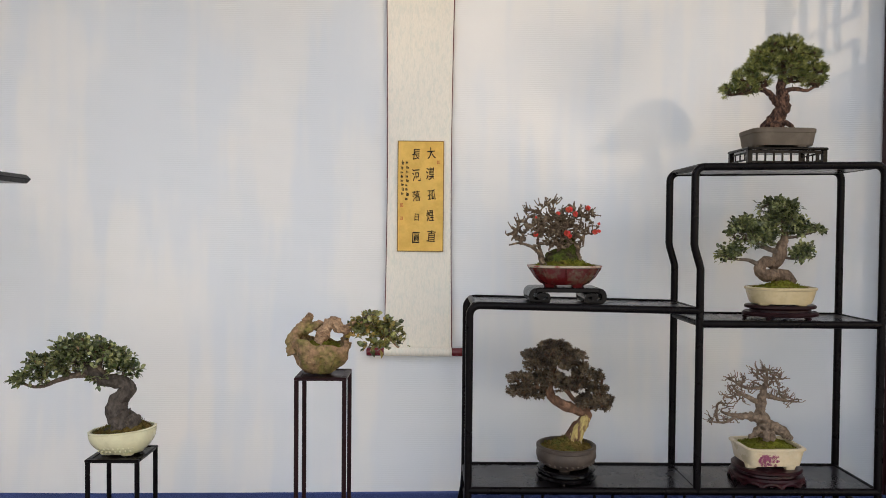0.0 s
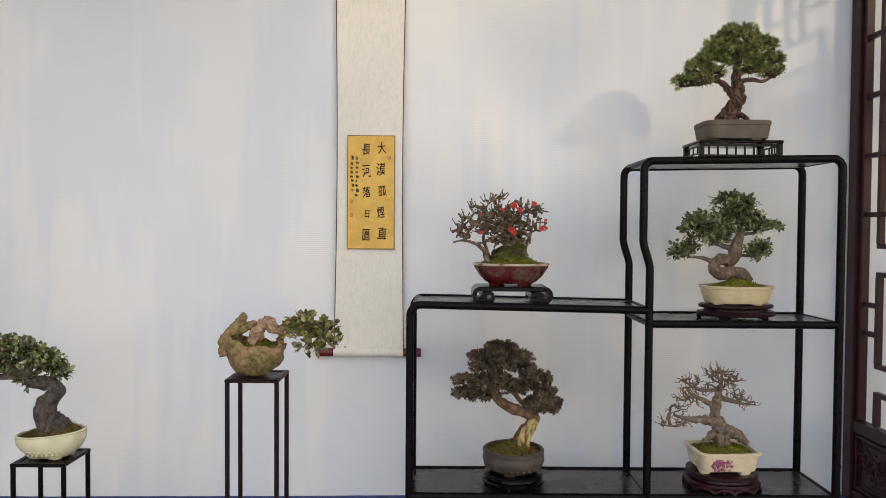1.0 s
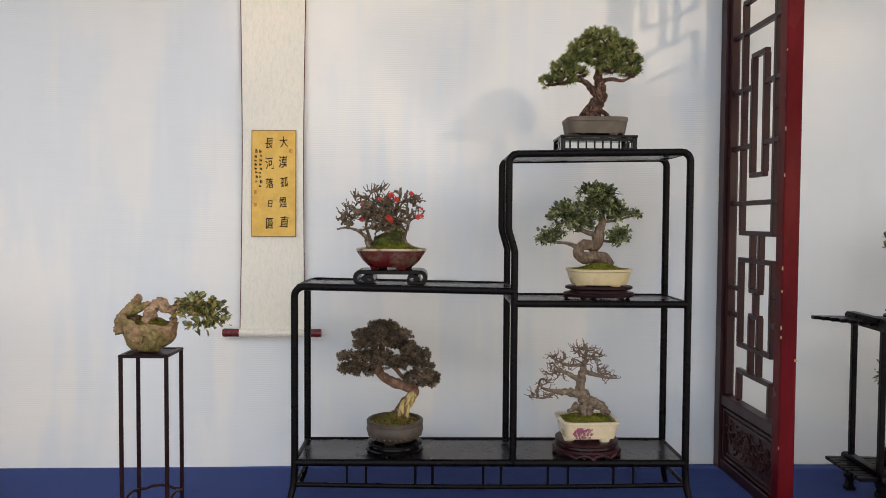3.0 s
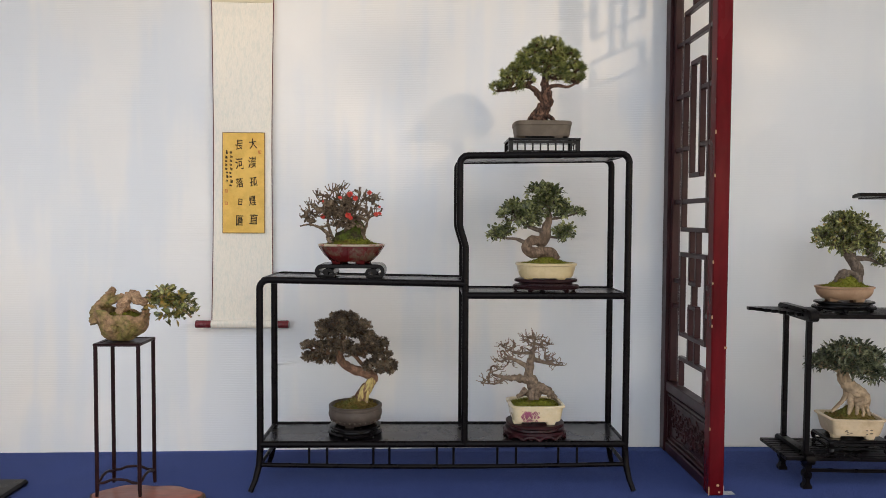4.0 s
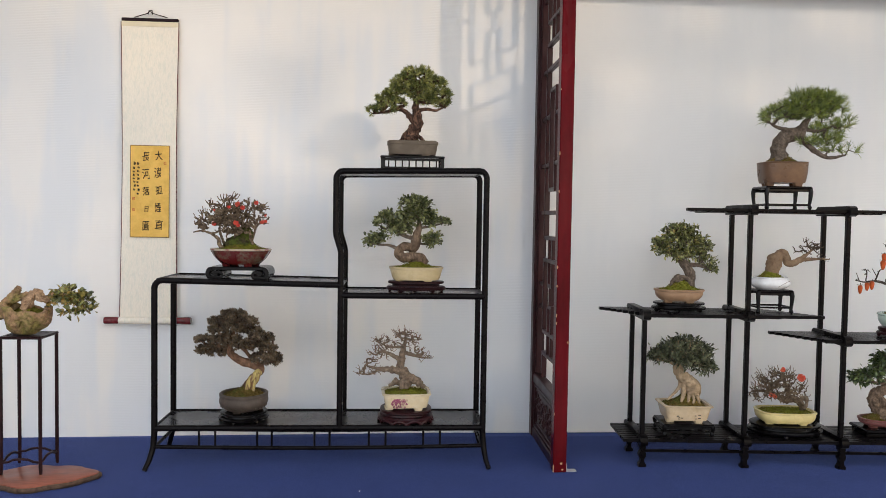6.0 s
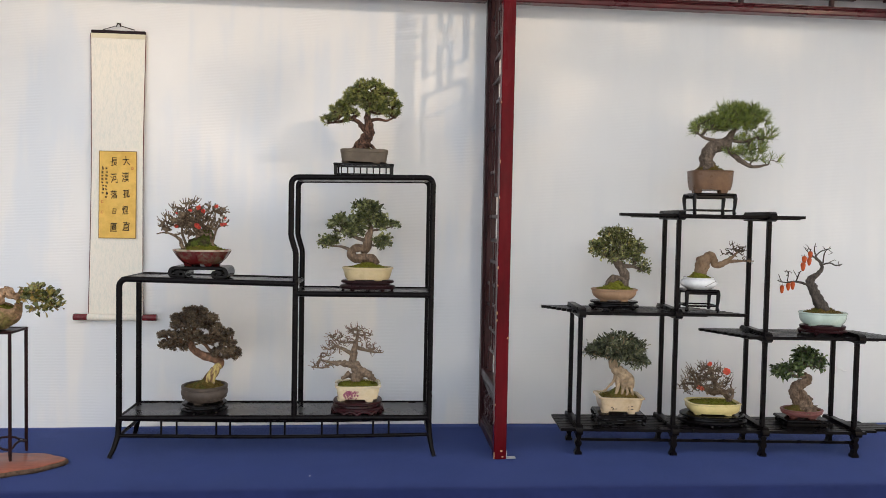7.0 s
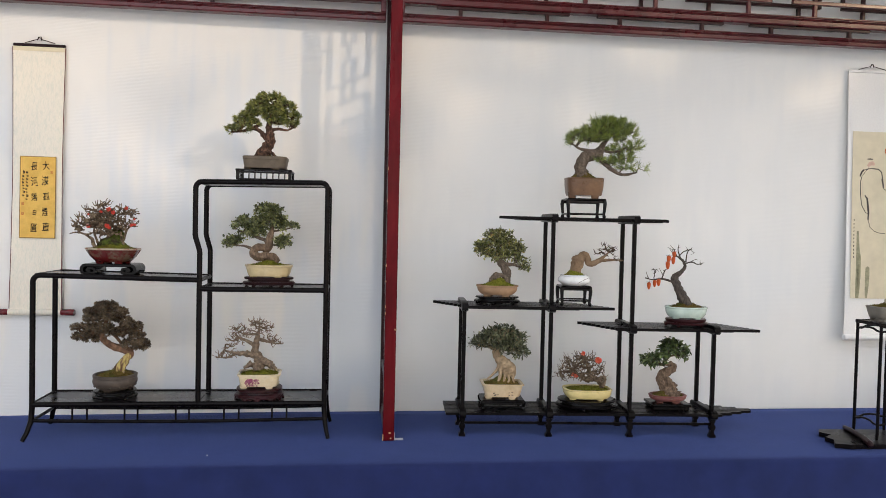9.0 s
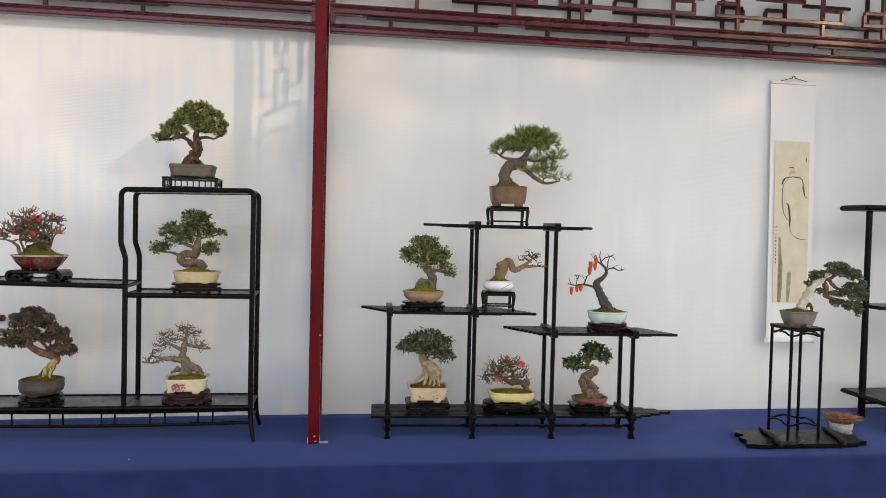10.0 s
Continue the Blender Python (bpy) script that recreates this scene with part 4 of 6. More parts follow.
slab = thing("wood_slab", "red-brown polished wood slab with a rough bark rim", "slab", -0.165, 1.757, TABLE)
loop = []
for j in range(48):
    t = 2 * math.pi * j / 48
    k = 1 + 0.10 * math.sin(3 * t + 0.6) + 0.05 * math.sin(7 * t) + 0.03 * noise.noise(Vector((math.cos(t) * 3, math.sin(t) * 3, 0)))
    loop.append((0.144 * math.cos(t) * k, 0.098 * math.sin(t) * k))
rough_rim = lambda k, z: [Vector((x * k, y * k, z)) * (1 + 0.045 * noise.noise(Vector((x * 120, y * 120, z * 300)))) for x, y in loop]
part("bark_rim", G().rings([rough_rim(0.97, 0.0), rough_rim(1.02, 0.005), rough_rim(1.03, 0.011), rough_rim(0.99, 0.016)]), M_BARKEDGE, slab, angle=20)
part("slab_top", G().rings([[Vector((x * 0.975, y * 0.975, 0.012)) for x, y in loop], [Vector((x * 0.97, y * 0.97, 0.0185)) for x, y in loop], [Vector((x * 0.94, y * 0.94, 0.020)) for x, y in loop]]), M_SLABTOP, slab)
leg_stand("plant_stand", "slim tall dark brown wooden stand on a bark-edged slab", -0.228, 1.812, TABLE + 0.020, 0.0625, 0.0605, 0.417, M_BROWNWOOD, stretch_z=0.036)
board = thing("base_board", "thin dark wooden base board under a stand", "board", -0.715, 1.81, TABLE)
part("board", G().box(-0.17, 0.17, -0.095, 0.095, 0.0, 0.018, 0.006), M_BLACK, board)
leg_stand("plant_stand", "small square black wooden stand", -0.718, 1.808, TABLE + 0.018, 0.064, 0.064, 0.222, M_BLACK, 0.0058)

plank = thing("base_board", "dark weathered plank base with notched ends and two runners", "board", 3.368, 1.715, TABLE)
prof = [(-0.265, -0.09), (-0.21, -0.108), (0.20, -0.112), (0.235, -0.085), (0.255, -0.09), (0.245, -0.04), (0.268, -0.02), (0.240, 0.02), (0.225, 0.085), (-0.20, 0.108), (-0.225, 0.07), (-0.20, 0.03), (-0.245, 0.0), (-0.235, -0.04)]
part("plank", G().rings([[Vector((x, y, z)) for x, y in prof] for z in (0.005, 0.022)]), M_BLACK, plank)
for xb, xf in ((-0.085, -0.144), (0.205, 0.128)):
    dx = xf - xb
    g = G().tube([(xb, 0.112, 0.028), (xb + dx * 0.3, 0.05, 0.033), (xb + dx * 0.65, -0.05, 0.033), (xf, -0.118, 0.029), (xf, -0.128, 0.018)], [0.008, 0.010, 0.0105, 0.011, 0.009], 10)
    part("runner", g, M_BROWNWOOD, plank)
leg_stand("plant_stand", "tall dark wooden stand with thin legs on a plank base", 3.372, 1.735, TABLE + 0.022, 0.072, 0.074, 0.452, M_BLACK, 0.0062, 0.055, upper=True, top_t=0.013, over=0.001)


# ---- small stands under the pots ----
def round_stand(label, x, y, z, rx, ry, h, material, feet=5, n=40, e=2.0, tiers=2, rz=0):
    """A turned stand: foot ring, waist and top plate, on short feet."""
    s = thing("pot_stand", label, "stand", x, y, z, rz, group="small stands under pots")
    f = h * 0.22
    part("base_ring", G().rings([oval(rx - 0.006, ry - 0.006, f, n, e), oval(rx, ry, f + h * 0.05, n, e), oval(rx + 0.001, ry + 0.001, f + h * 0.2, n, e), oval(rx - 0.003, ry - 0.003, f + h * 0.32, n, e)]), material, s)
    if tiers > 1:
        part("waist", G().rings([oval(rx * 0.82, ry * 0.82, f + h * 0.30, n, e), oval(rx * 0.80, ry * 0.80, f + h * 0.45, n, e), oval(rx * 0.84, ry * 0.84, f + h * 0.56, n, e)]), material, s)
    part("top_plate", G().rings([oval(rx * 0.90, ry * 0.90, f + h * (0.54 if tiers > 1 else 0.30), n, e), oval(rx * 0.95, ry * 0.95, f + h * 0.60, n, e), oval(rx * 0.95, ry * 0.95, h - 0.002, n, e), oval(rx * 0.92, ry * 0.92, h, n, e)]), material, s)
    for k in range(feet):
        a = 2 * math.pi * (k + 0.25) / feet
        p = oval(rx - 0.012, ry - 0.012, 0, 360, e)[int(360 * (k + 0.25) / feet) % 360]
        part("foot", G().tube([(p.x * 1.02, p.y * 1.02, 0), (p.x * 1.07, p.y * 1.07, f * 0.4), (p.x, p.y, f + 0.002)], [0.006, 0.006, 0.011], 8), material, s)
    return s


def table_stand(label, x, y, z, w, d, h, material, rail=0.22, rz=0):
    """A small table: thin top, four bowed legs with turned-in feet, low rails."""
    s = thing("pot_stand", label, "stand", x, y, z, rz, group="small stands under pots")
    r = 0.0055
    part("top", G().box(-w, w, -d, d, h - 0.010, h, 0.004), material, s)
    for sx in (-1, 1):
        for sy in (-1, 1):
            X, Yy = sx * (w - 0.006), sy * (d - 0.006)
            pts = [(X * 0.955, Yy * 0.955, 0.002), (X * 1.0, Yy * 1.0, 0.006), (X * 0.97, Yy * 0.97, 0.014), (X, Yy, h * 0.4), (X * 1.02, Yy * 1.02, h * 0.75), (X * 0.99, Yy * 0.99, h - 0.008)]
            part("leg", G().tube(pts, [0.0065, 0.0075, 0.0055, 0.0062, 0.0078, 0.0080], 8), material, s)
    for sy in (-1, 1):
        part("rail", G().box(-w + 0.008, w - 0.008, sy * (d - 0.006) - 0.003, sy * (d - 0.006) + 0.003, h * rail - 0.003, h * rail + 0.003, 0.001), material, s)
        part("rail", G().box(sy * (w - 0.006) - 0.003, sy * (w - 0.006) + 0.003, -d + 0.008, d - 0.008, h * rail - 0.003, h * rail + 0.003, 0.001), material, s)
        part("apron", G().box(-w + 0.01, w - 0.01, sy * (d - 0.006) - 0.002, sy * (d - 0.006) + 0.002, h - 0.018, h - 0.009, 0.001), material, s)
    return s


def scroll_stand(label, x, y, z, w, d, h):
    """A low table bent from one board, both ends rolled inwards."""
    s = thing("pot_stand", label, "stand", x, y, z, group="small stands under pots")
    t = 0.0115
    part("top", G().box(-w + 0.018, w - 0.018, -d, d, h - t, h, 0.002), M_EBONY, s)
    for sx in (-1, 1):
        path = []
        for k in range(8):
            a = math.pi / 2 - math.pi * k / 7
            path.append((w - 0.018 + (0.018 - t / 2) * math.cos(a), h / 2 + (h / 2 - t / 2) * math.sin(a)))
        path += [(w - 0.040, t / 2), (w - 0.050, t / 2 + 0.003), (w - 0.053, h * 0.38), (w - 0.050, h * 0.56), (w - 0.042, h * 0.60), (w - 0.028, h * 0.58), (w - 0.0235, h * 0.46), (w - 0.030, h * 0.38), (w - 0.038, h * 0.38)]
        a, b = [], []
        for i, p in enumerate(path):
            q0, q1 = Vector(path[max(i - 1, 0)]), Vector(path[min(i + 1, len(path) - 1)])
            dd = (q1 - q0).normalized()
            k = t / 2 if i < 10 else t * 0.36
            a.append((sx * (p[0] - dd.y * k), p[1] + dd.x * k)), b.append((sx * (p[0] + dd.y * k), p[1] - dd.x * k))
        V, n = [], len(path)
        for yy in (-d, d):
            V += [(px_, yy, pz) for px_, pz in a] + [(px_, yy, pz) for px_, pz in b]
        F = []
        for i in range(n - 1):
            F += [(i, i + 1, 2 * n + i + 1, 2 * n + i), (n + i, n + i + 1, 3 * n + i + 1, 3 * n + i), (i, i + 1, n + i + 1, n + i), (2 * n + i, 2 * n + i + 1, 3 * n + i + 1, 3 * n + i)]
        F += [(0, n, 3 * n, 2 * n), (n - 1, 2 * n - 1, 4 * n - 1, 3 * n - 1)]
        part("rolled_end", G().add(V, F), M_EBONY, s)
    return s


def lattice_stand(label, x, y, z, w, d, h):
    s = thing("pot_stand", label, "stand", x, y, z, group="small stands under pots")
    part("top", G().box(-w, w, -d, d, h - 0.007, h, 0.002), M_EBONY, s)
    for sx in (-1, 1):
        for sy in (-1, 1):
            part("leg", G().box(sx * (w - 0.008) - 0.006, sx * (w - 0.008) + 0.006, sy * (d - 0.008) - 0.006, sy * (d - 0.008) + 0.006, 0, h - 0.007, 0.001), M_EBONY, s)
    for sy in (-1, 1):
        yy = sy * (d - 0.008)
        for z0, z1 in ((0.0, 0.005), (h - 0.015, h - 0.008)) if sy < 0 else ():
            part("rail", G().box(-w + 0.012, w - 0.012, yy - 0.002, yy + 0.002, z0, z1, 0.0005), M_EBONY, s)
        for k in range(8 if sy < 0 else 0):
            xx = -w + 0.016 + (2 * w - 0.032) * (k + 0.5) / 8
            part("baluster", G().box(xx - 0.0022, xx + 0.0022, yy - 0.0016, yy + 0.0016, 0.004, h - 0.012, 0.0004), M_EBONY, s)
        xx0 = sy * (w - 0.008)
        for z0, z1 in ((0.007, 0.011), (h - 0.015, h - 0.011)):
            part("rail", G().box(xx0 - 0.002, xx0 + 0.002, -d + 0.012, d - 0.012, z0, z1, 0.0005), M_EBONY, s)
        for k in range(3):
            yv = -d + 0.02 + (2 * d - 0.04) * (k + 0.5) / 3
            part("baluster", G().box(xx0 - 0.0016, xx0 + 0.0016, yv - 0.0016, yv + 0.0016, 0.011, h - 0.015, 0.0004), M_EBONY, s)
    return s


def carved_stand(label, x, y, z, rx, ry, h):
    s = round_stand(label, x, y, z, rx, ry, h, M_ROSEWOOD, 6, 60, 2.4)
    ring = oval(rx - 0.002, ry - 0.002, 0, 120, 2.4)
    for k in range(12):
        pts = []
        for j in range(11):
            p = ring[(k * 10 + j) % 120]
            pts.append((p.x, p.y, h * (0.06 + 0.26 * abs(math.sin(math.pi * j / 10)) ** 0.7)))
        part("scallop", G().tube(pts, [0.0065, 0.0055, 0.0045, 0.005, 0.0055, 0.0062, 0.0055, 0.005, 0.0045, 0.0055, 0.0065], 8), M_ROSEWOOD, s, "carved scallop")
    return s


# ---- pots ----
def pot(tree, rx, ry, h, material, e=2.0, base=0.72, lip=0.004, lip_h=0.007, wall=0.006, feet=4, belly=0.0, rim_mat=None, n=48, band=False, foot=0.0055):
    f = foot if feet else 0.0
    L = []
    for k in range(7):
        t = k / 6
        q = base + (1 - base) * (t ** 0.7) + belly * math.sin(math.pi * t)
        L.append(oval(rx * q, ry * (q if e > 2.5 else q), f + (h - lip_h - f) * t, n, e))
    body = part("pot", G().rings([oval(rx * base * 0.9, ry * base * 0.9, f + 0.001, n, e)] + L, True, False), material, tree)
    part("rim", G().rings([oval(rx * 0.985, ry * 0.985, h - lip_h - 0.0005, n, e), oval(rx + lip, ry + lip, h - lip_h + 0.0015, n, e), oval(rx + lip + 0.0005, ry + lip + 0.0005, h - 0.002, n, e), oval(rx + lip - 0.002, ry + lip - 0.002, h, n, e), oval(rx - wall + 0.001, ry - wall + 0.001, h, n, e), oval(rx - wall, ry - wall, h - 0.003, n, e), oval(rx - wall, ry - wall, h - 0.016, n, e)], False, False), rim_mat or material, body)
    if band:
        part("band", G().rings([oval(rx * 0.985 + o, ry * 0.985 + o, h * 0.55 + dz, n, e) for o, dz in ((-0.006, -0.003), (0.0015, -0.001), (0.0015, 0.001), (-0.006, 0.003))], False, False), material, body)
    for k in range(feet):
        p = oval(rx * base * 0.84, ry * base * 0.80, 0, 4 * feet, e)[4 * k + 1 if feet == 4 else 4 * k]
        part("foot", foot_mesh(p, f), material, body)
    return body


def foot_mesh(p, f):
    g = G()
    L = [[Vector((p.x + q.x, p.y + q.y, q.z)) for q in oval(0.013, 0.011, 0, 12, 3)], [Vector((p.x + q.x, p.y + q.y, q.z)) for q in oval(0.017, 0.014, f + 0.003, 12, 3)]]
    return g.rings(L)


def studs(body, rx, ry, z, count, material, rows=1, r=0.0022, e=2.0, arc_deg=360):
    g = G()
    for row in range(rows):
        ring = oval(rx, ry, 0, 360, e)
        for k in range(count):
            p = ring[int(270 - arc_deg / 2 + arc_deg * (k + 0.5 * (row % 2) + 0.25) / count) % 360]
            g.ball((p.x, p.y, z - row * 0.007), r, r, r, 8, 5)
    part("studs", g, material, body)


def soil(tree, rx, ry, h, rise, material, e=2.0, seed=0, peak=(0, 0), tufts=160, tuft=0.004):
    """Mounded moss in the pot, rising to a lump at the tree's foot."""
    n, m = 40, 10
    L = []
    for i in range(m):
        t = 1 - i / m
        ring = oval(rx * t, ry * t, 0, n, e)
        row = []
        for p in ring:
            d2 = ((p.x - peak[0]) / rx) ** 2 + ((p.y - peak[1]) / ry) ** 2
            z = h - 0.004 + rise * math.exp(-d2 * 3.2) * (1 - t ** 6) + 0.004 * (1 - t ** 4) * (1 + noise.noise(Vector((p.x * 70, p.y * 70, seed)))) + 0.003 * noise.noise(Vector((p.x * 200, p.y * 200, seed + 3))) * (1 - t ** 8)
            row.append(Vector((p.x, p.y, z)))
        L.append(row)
    moss = part("moss", G().rings(L, False, True), material, tree, angle=80)
    rr = random.Random(seed)
    g = G()
    for k in range(tufts):
        a, q = rr.random() * 6.283, math.sqrt(rr.random()) * 0.93
        c, s_ = math.cos(a), math.sin(a)
        kk = (abs(c) ** e + abs(s_) ** e) ** (-1 / e)
        x, y = rx * q * c * kk, ry * q * s_ * kk
        d2 = ((x - peak[0]) / rx) ** 2 + ((y - peak[1]) / ry) ** 2
        z = h - 0.004 + rise * math.exp(-d2 * 3.2) * (1 - q ** 6) + 0.004 * (1 - q ** 4)
        for b in range(4):
            dx, dy, hh = rr.uniform(-1, 1) * tuft, rr.uniform(-1, 1) * tuft, tuft * rr.uniform(0.5, 1.5)
            w = 0.0009
            g.add([(x - w, y + w, z), (x + w, y - w, z), (x + dx, y + dy, z + hh)], [(0, 1, 2)])
    part("moss_fuzz", g, material, moss, fix=False, kind="stuff")
    return moss


def slant(ob, k, h):
    """Raise the pot's rim towards one end."""
    for child in ob.children_recursive:
        if child.type == "MESH":
            for v in child.data.vertices:
                v.co.z += k * v.co.x * min(1.0, max(0.0, v.co.z / h))


# ---- trees ----
class Tree:
    """A small trained tree, drawn in a sketch's own units: o is the pot's foot, s the metres to a unit."""

    def __init__(self, thing_ob, o, s, seed):
        self.ob, self.o, self.s, self.rr = thing_ob, o, s, random.Random(seed)
        self.seed = seed
        self.pos, self.par, self.rad, self.kids = [], [], [], []
        self.tips = []

    def at(self, x, y, dy=0.0):
        return Vector(((x - self.o[0]) * self.s, dy * self.s, (self.o[1] - y) * self.s))

    def node(self, p, par, r):
        self.pos.append(p), self.par.append(par), self.rad.append(r), self.kids.append(0)
        return len(self.pos) - 1

    def limb(self, pts, name, material, bumpy=0.22, n=12, label="", flute=0.3):
        """A thick limb along (x, y, half width[, depth]) points."""
        P = spline([(*self.at(p[0], p[1], p[3] if len(p) > 3 else 0), p[2] * self.s) for p in pts], 12)
        pts3 = [Vector(p[:3]) for p in P]
        rad = [max(p[3], 0.0008) for p in P]
        last = -1
        for p, r in zip(pts3, rad):
            last = self.node(p, -2, r)
        return part(name, G().tube(pts3, rad, int(n * 1.8), True, flute if n > 8 else 0.12, bumpy, self.seed), material, self.ob, label, angle=80)

    def grow(self, pads, density, tip_r=0.0007, jitter=0.12, depth=0.8, gnarl=0.0, taper=0.45):
        """Twigs from the limbs to points spread through each pad (x, y, rx, ry[, depth])."""
        rr, T = self.rr, []
        vol = lambda a: a[2] * a[3]
        for a in pads:
            c = self.at(a[0], a[1], a[4] if len(a) > 4 else rr.uniform(-0.25, 0.25) * a[2])
            rx, rz = a[2] * self.s, a[3] * self.s
            ry = depth * rx
            m = max(5, int(density * vol(a) / 1000.0))
            for k in range(m):
                while True:
                    q = Vector((rr.uniform(-1, 1), rr.uniform(-1, 1), rr.uniform(-1, 1)))
                    if q.length < 1 and rr.random() < 0.35 + 0.65 * q.length:
                        break
                if q.z < -0.35 and rr.random() < 0.5:
                    q.z *= -0.6
                p = c + Vector((q.x * rx, q.y * ry, q.z * rz))
                T.append((p, (p - c)))
        arr = np.array([tuple(p) for p in self.pos])
        order = sorted(T, key=lambda t: float(((arr - np.array(t[0])) ** 2).sum(1).min()))
        base = len(self.pos)
        store = list(map(tuple, self.pos))
        npos = np.array(store)
        buf = np.zeros((len(npos) + 4 * len(order) + 10, 3))
        buf[: len(npos)] = npos
        cnt = len(npos)
        for p, out in order:
            d2 = ((buf[:cnt] - np.array(p)) ** 2).sum(1)
            pen = np.zeros(cnt)
            pen[:base] = 0.0
            i = int((d2 + pen).argmin())
            q = self.pos[i]
            L = (p - q).length
            if L < 1e-4:
                continue
            steps = 2 if L < 0.012 else 3
            last = i
            for k in range(1, steps + 1):
                t = k / steps
                v = q.lerp(p, t)
                if k < steps:
                    v = v + Vector((rr.uniform(-1, 1), rr.uniform(-1, 1), rr.uniform(-0.6, 1.0))) * L * (jitter + gnarl)
                last = self.node(v, last, tip_r)
                buf[cnt] = v
                cnt += 1
            self.tips.append((p, out))
        for i in range(len(self.pos) - 1, base - 1, -1):
            self.kids[i] += 1
            if self.par[i] >= base:
                self.kids[self.par[i]] += self.kids[i]
        for i in range(base, len(self.pos)):
            self.rad[i] = min(tip_r * self.kids[i] ** taper, 0.011)
        return base

    def twigs(self, base, material, name="twigwork", n=5, knobs=0.0):
        g = G()
        for i in range(base, len(self.pos)):
            j = self.par[i]
            r0 = self.rad[i] if j < base else self.rad[j]
            r0 = min(r0, self.rad[i] * 1.7)
            g.tube([self.pos[j], self.pos[i]], [r0, self.rad[i]], n, True)
            if knobs and self.rr.random() < knobs:
                k = self.rad[i] * self.rr.uniform(1.3, 1.9)
                g.ball(tuple(self.pos[i]), k, k, k, 6, 4)
        return part(name, g, material, self.ob, angle=80, fix=False, kind="stuff")

    def shoots(self, material, length, r, up=0.5, share=1.0, name="bud_growth", knob=1.5):
        """Short straight shoots, each with a bud at its end, standing out from the twig ends."""
        g, rr = G(), self.rr
        for p, out in self.tips:
            if rr.random() > share:
                continue
            o = out.normalized() if out.length > 1e-6 else Vector((0, 0, 1))
            d = (o + Vector((0, 0, up)) + Vector((rr.gauss(0, 1), rr.gauss(0, 1), rr.gauss(0, 1))) * 0.35).normalized()
            L = length * rr.uniform(0.4, 1.2)
            m = p + d * L * 0.5 + Vector((rr.gauss(0, 1), rr.gauss(0, 1), rr.gauss(0, 1))) * L * 0.10
            e = p + d * L
            g.tube([p, m, e], [r * 1.25, r, r * 0.8], 4)
            g.ball(tuple(e), r * knob, r * knob, r * knob * 1.3, 5, 4)
        return part(name, g, material, self.ob, angle=80, fix=False, kind="stuff")

    def leaves(self, material, per, size, width=0.42, spread=0.006, droop=0.1, name="crown", share=1.0, up=0.5, fan=1.0):
        rr, V, F = self.rr, [], []
        for p, out in self.tips:
            if rr.random() > share:
                continue
            o = out.normalized() if out.length > 1e-6 else Vector((0, 0, 1))
            for k in range(per):
                d = (o * 0.7 + Vector((rr.gauss(0, 1), rr.gauss(0, 1), rr.gauss(0, 1))) * 0.75 * fan + Vector((0, 0, up - droop))).normalized()
                b = p + Vector((rr.gauss(0, 1), rr.gauss(0, 1), rr.gauss(0, 1))) * spread
                L = size * rr.uniform(0.65, 1.2)
                w = L * width
                nrm = (Vector((0, 0, 1)) + Vector((rr.gauss(0, 1), rr.gauss(0, 1), rr.gauss(0, 1))) * 0.6)
                sd = d.cross(nrm)
                sd = sd.normalized() if sd.length > 1e-6 else d.orthogonal().normalized()
                nn = sd.cross(d)
                i = len(V)
                m1, m2 = b + d * L * 0.35 - nn * L * 0.05, b + d * L * 0.72 - nn * L * 0.03
                tip = b + d * L - Vector((0, 0, L * droop))
                V += [b, m1 + sd * w * 0.5 + nn * w * 0.22, m1 - sd * w * 0.5 + nn * w * 0.22, m2 + sd * w * 0.40 + nn * w * 0.18, m2 - sd * w * 0.40 + nn * w * 0.18, tip, m1, m2]
                F += [(i, i + 1, i + 6), (i, i + 6, i + 2), (i + 1, i + 3, i + 7, i + 6), (i + 6, i + 7, i + 4, i + 2), (i + 3, i + 5, i + 7), (i + 7, i + 5, i + 4)]
        return part(name, G().add(V, F), material, self.ob, angle=80, fix=False, kind="stuff")

    def needles(self, material, per, size, w=0.0006, up=0.7, fan=0.55, name="crown", share=1.0):
        rr, V, F = self.rr, [], []
        for p, out in self.tips:
            if rr.random() > share:
                continue
            o = out.normalized() if out.length > 1e-6 else Vector((0, 0, 1))
            ax = (o + Vector((0, 0, up)) + Vector((rr.gauss(0, 1), rr.gauss(0, 1), rr.gauss(0, 1))) * 0.25).normalized()
            for k in range(per):
                d = (ax + Vector((rr.gauss(0, 1), rr.gauss(0, 1), rr.gauss(0, 1))) * fan).normalized()
                L = size * rr.uniform(0.6, 1.15)
                b = p + ax * rr.uniform(-0.3, 0.3) * size
                sd = d.cross(Vector((rr.gauss(0, 1), rr.gauss(0, 1), rr.gauss(0, 1))))
                sd = (sd.normalized() if sd.length > 1e-6 else d.orthogonal().normalized()) * w
                i = len(V)
                m = b + d * L * 0.55
                V += [b - sd * 0.7, b + sd * 0.7, m + sd, m - sd, b + d * L - Vector((0, 0, L * 0.06))]
                F += [(i, i + 1, i + 2, i + 3), (i + 3, i + 2, i + 4)]
        return part(name, G().add(V, F), material, self.ob, angle=80, fix=False, kind="stuff")

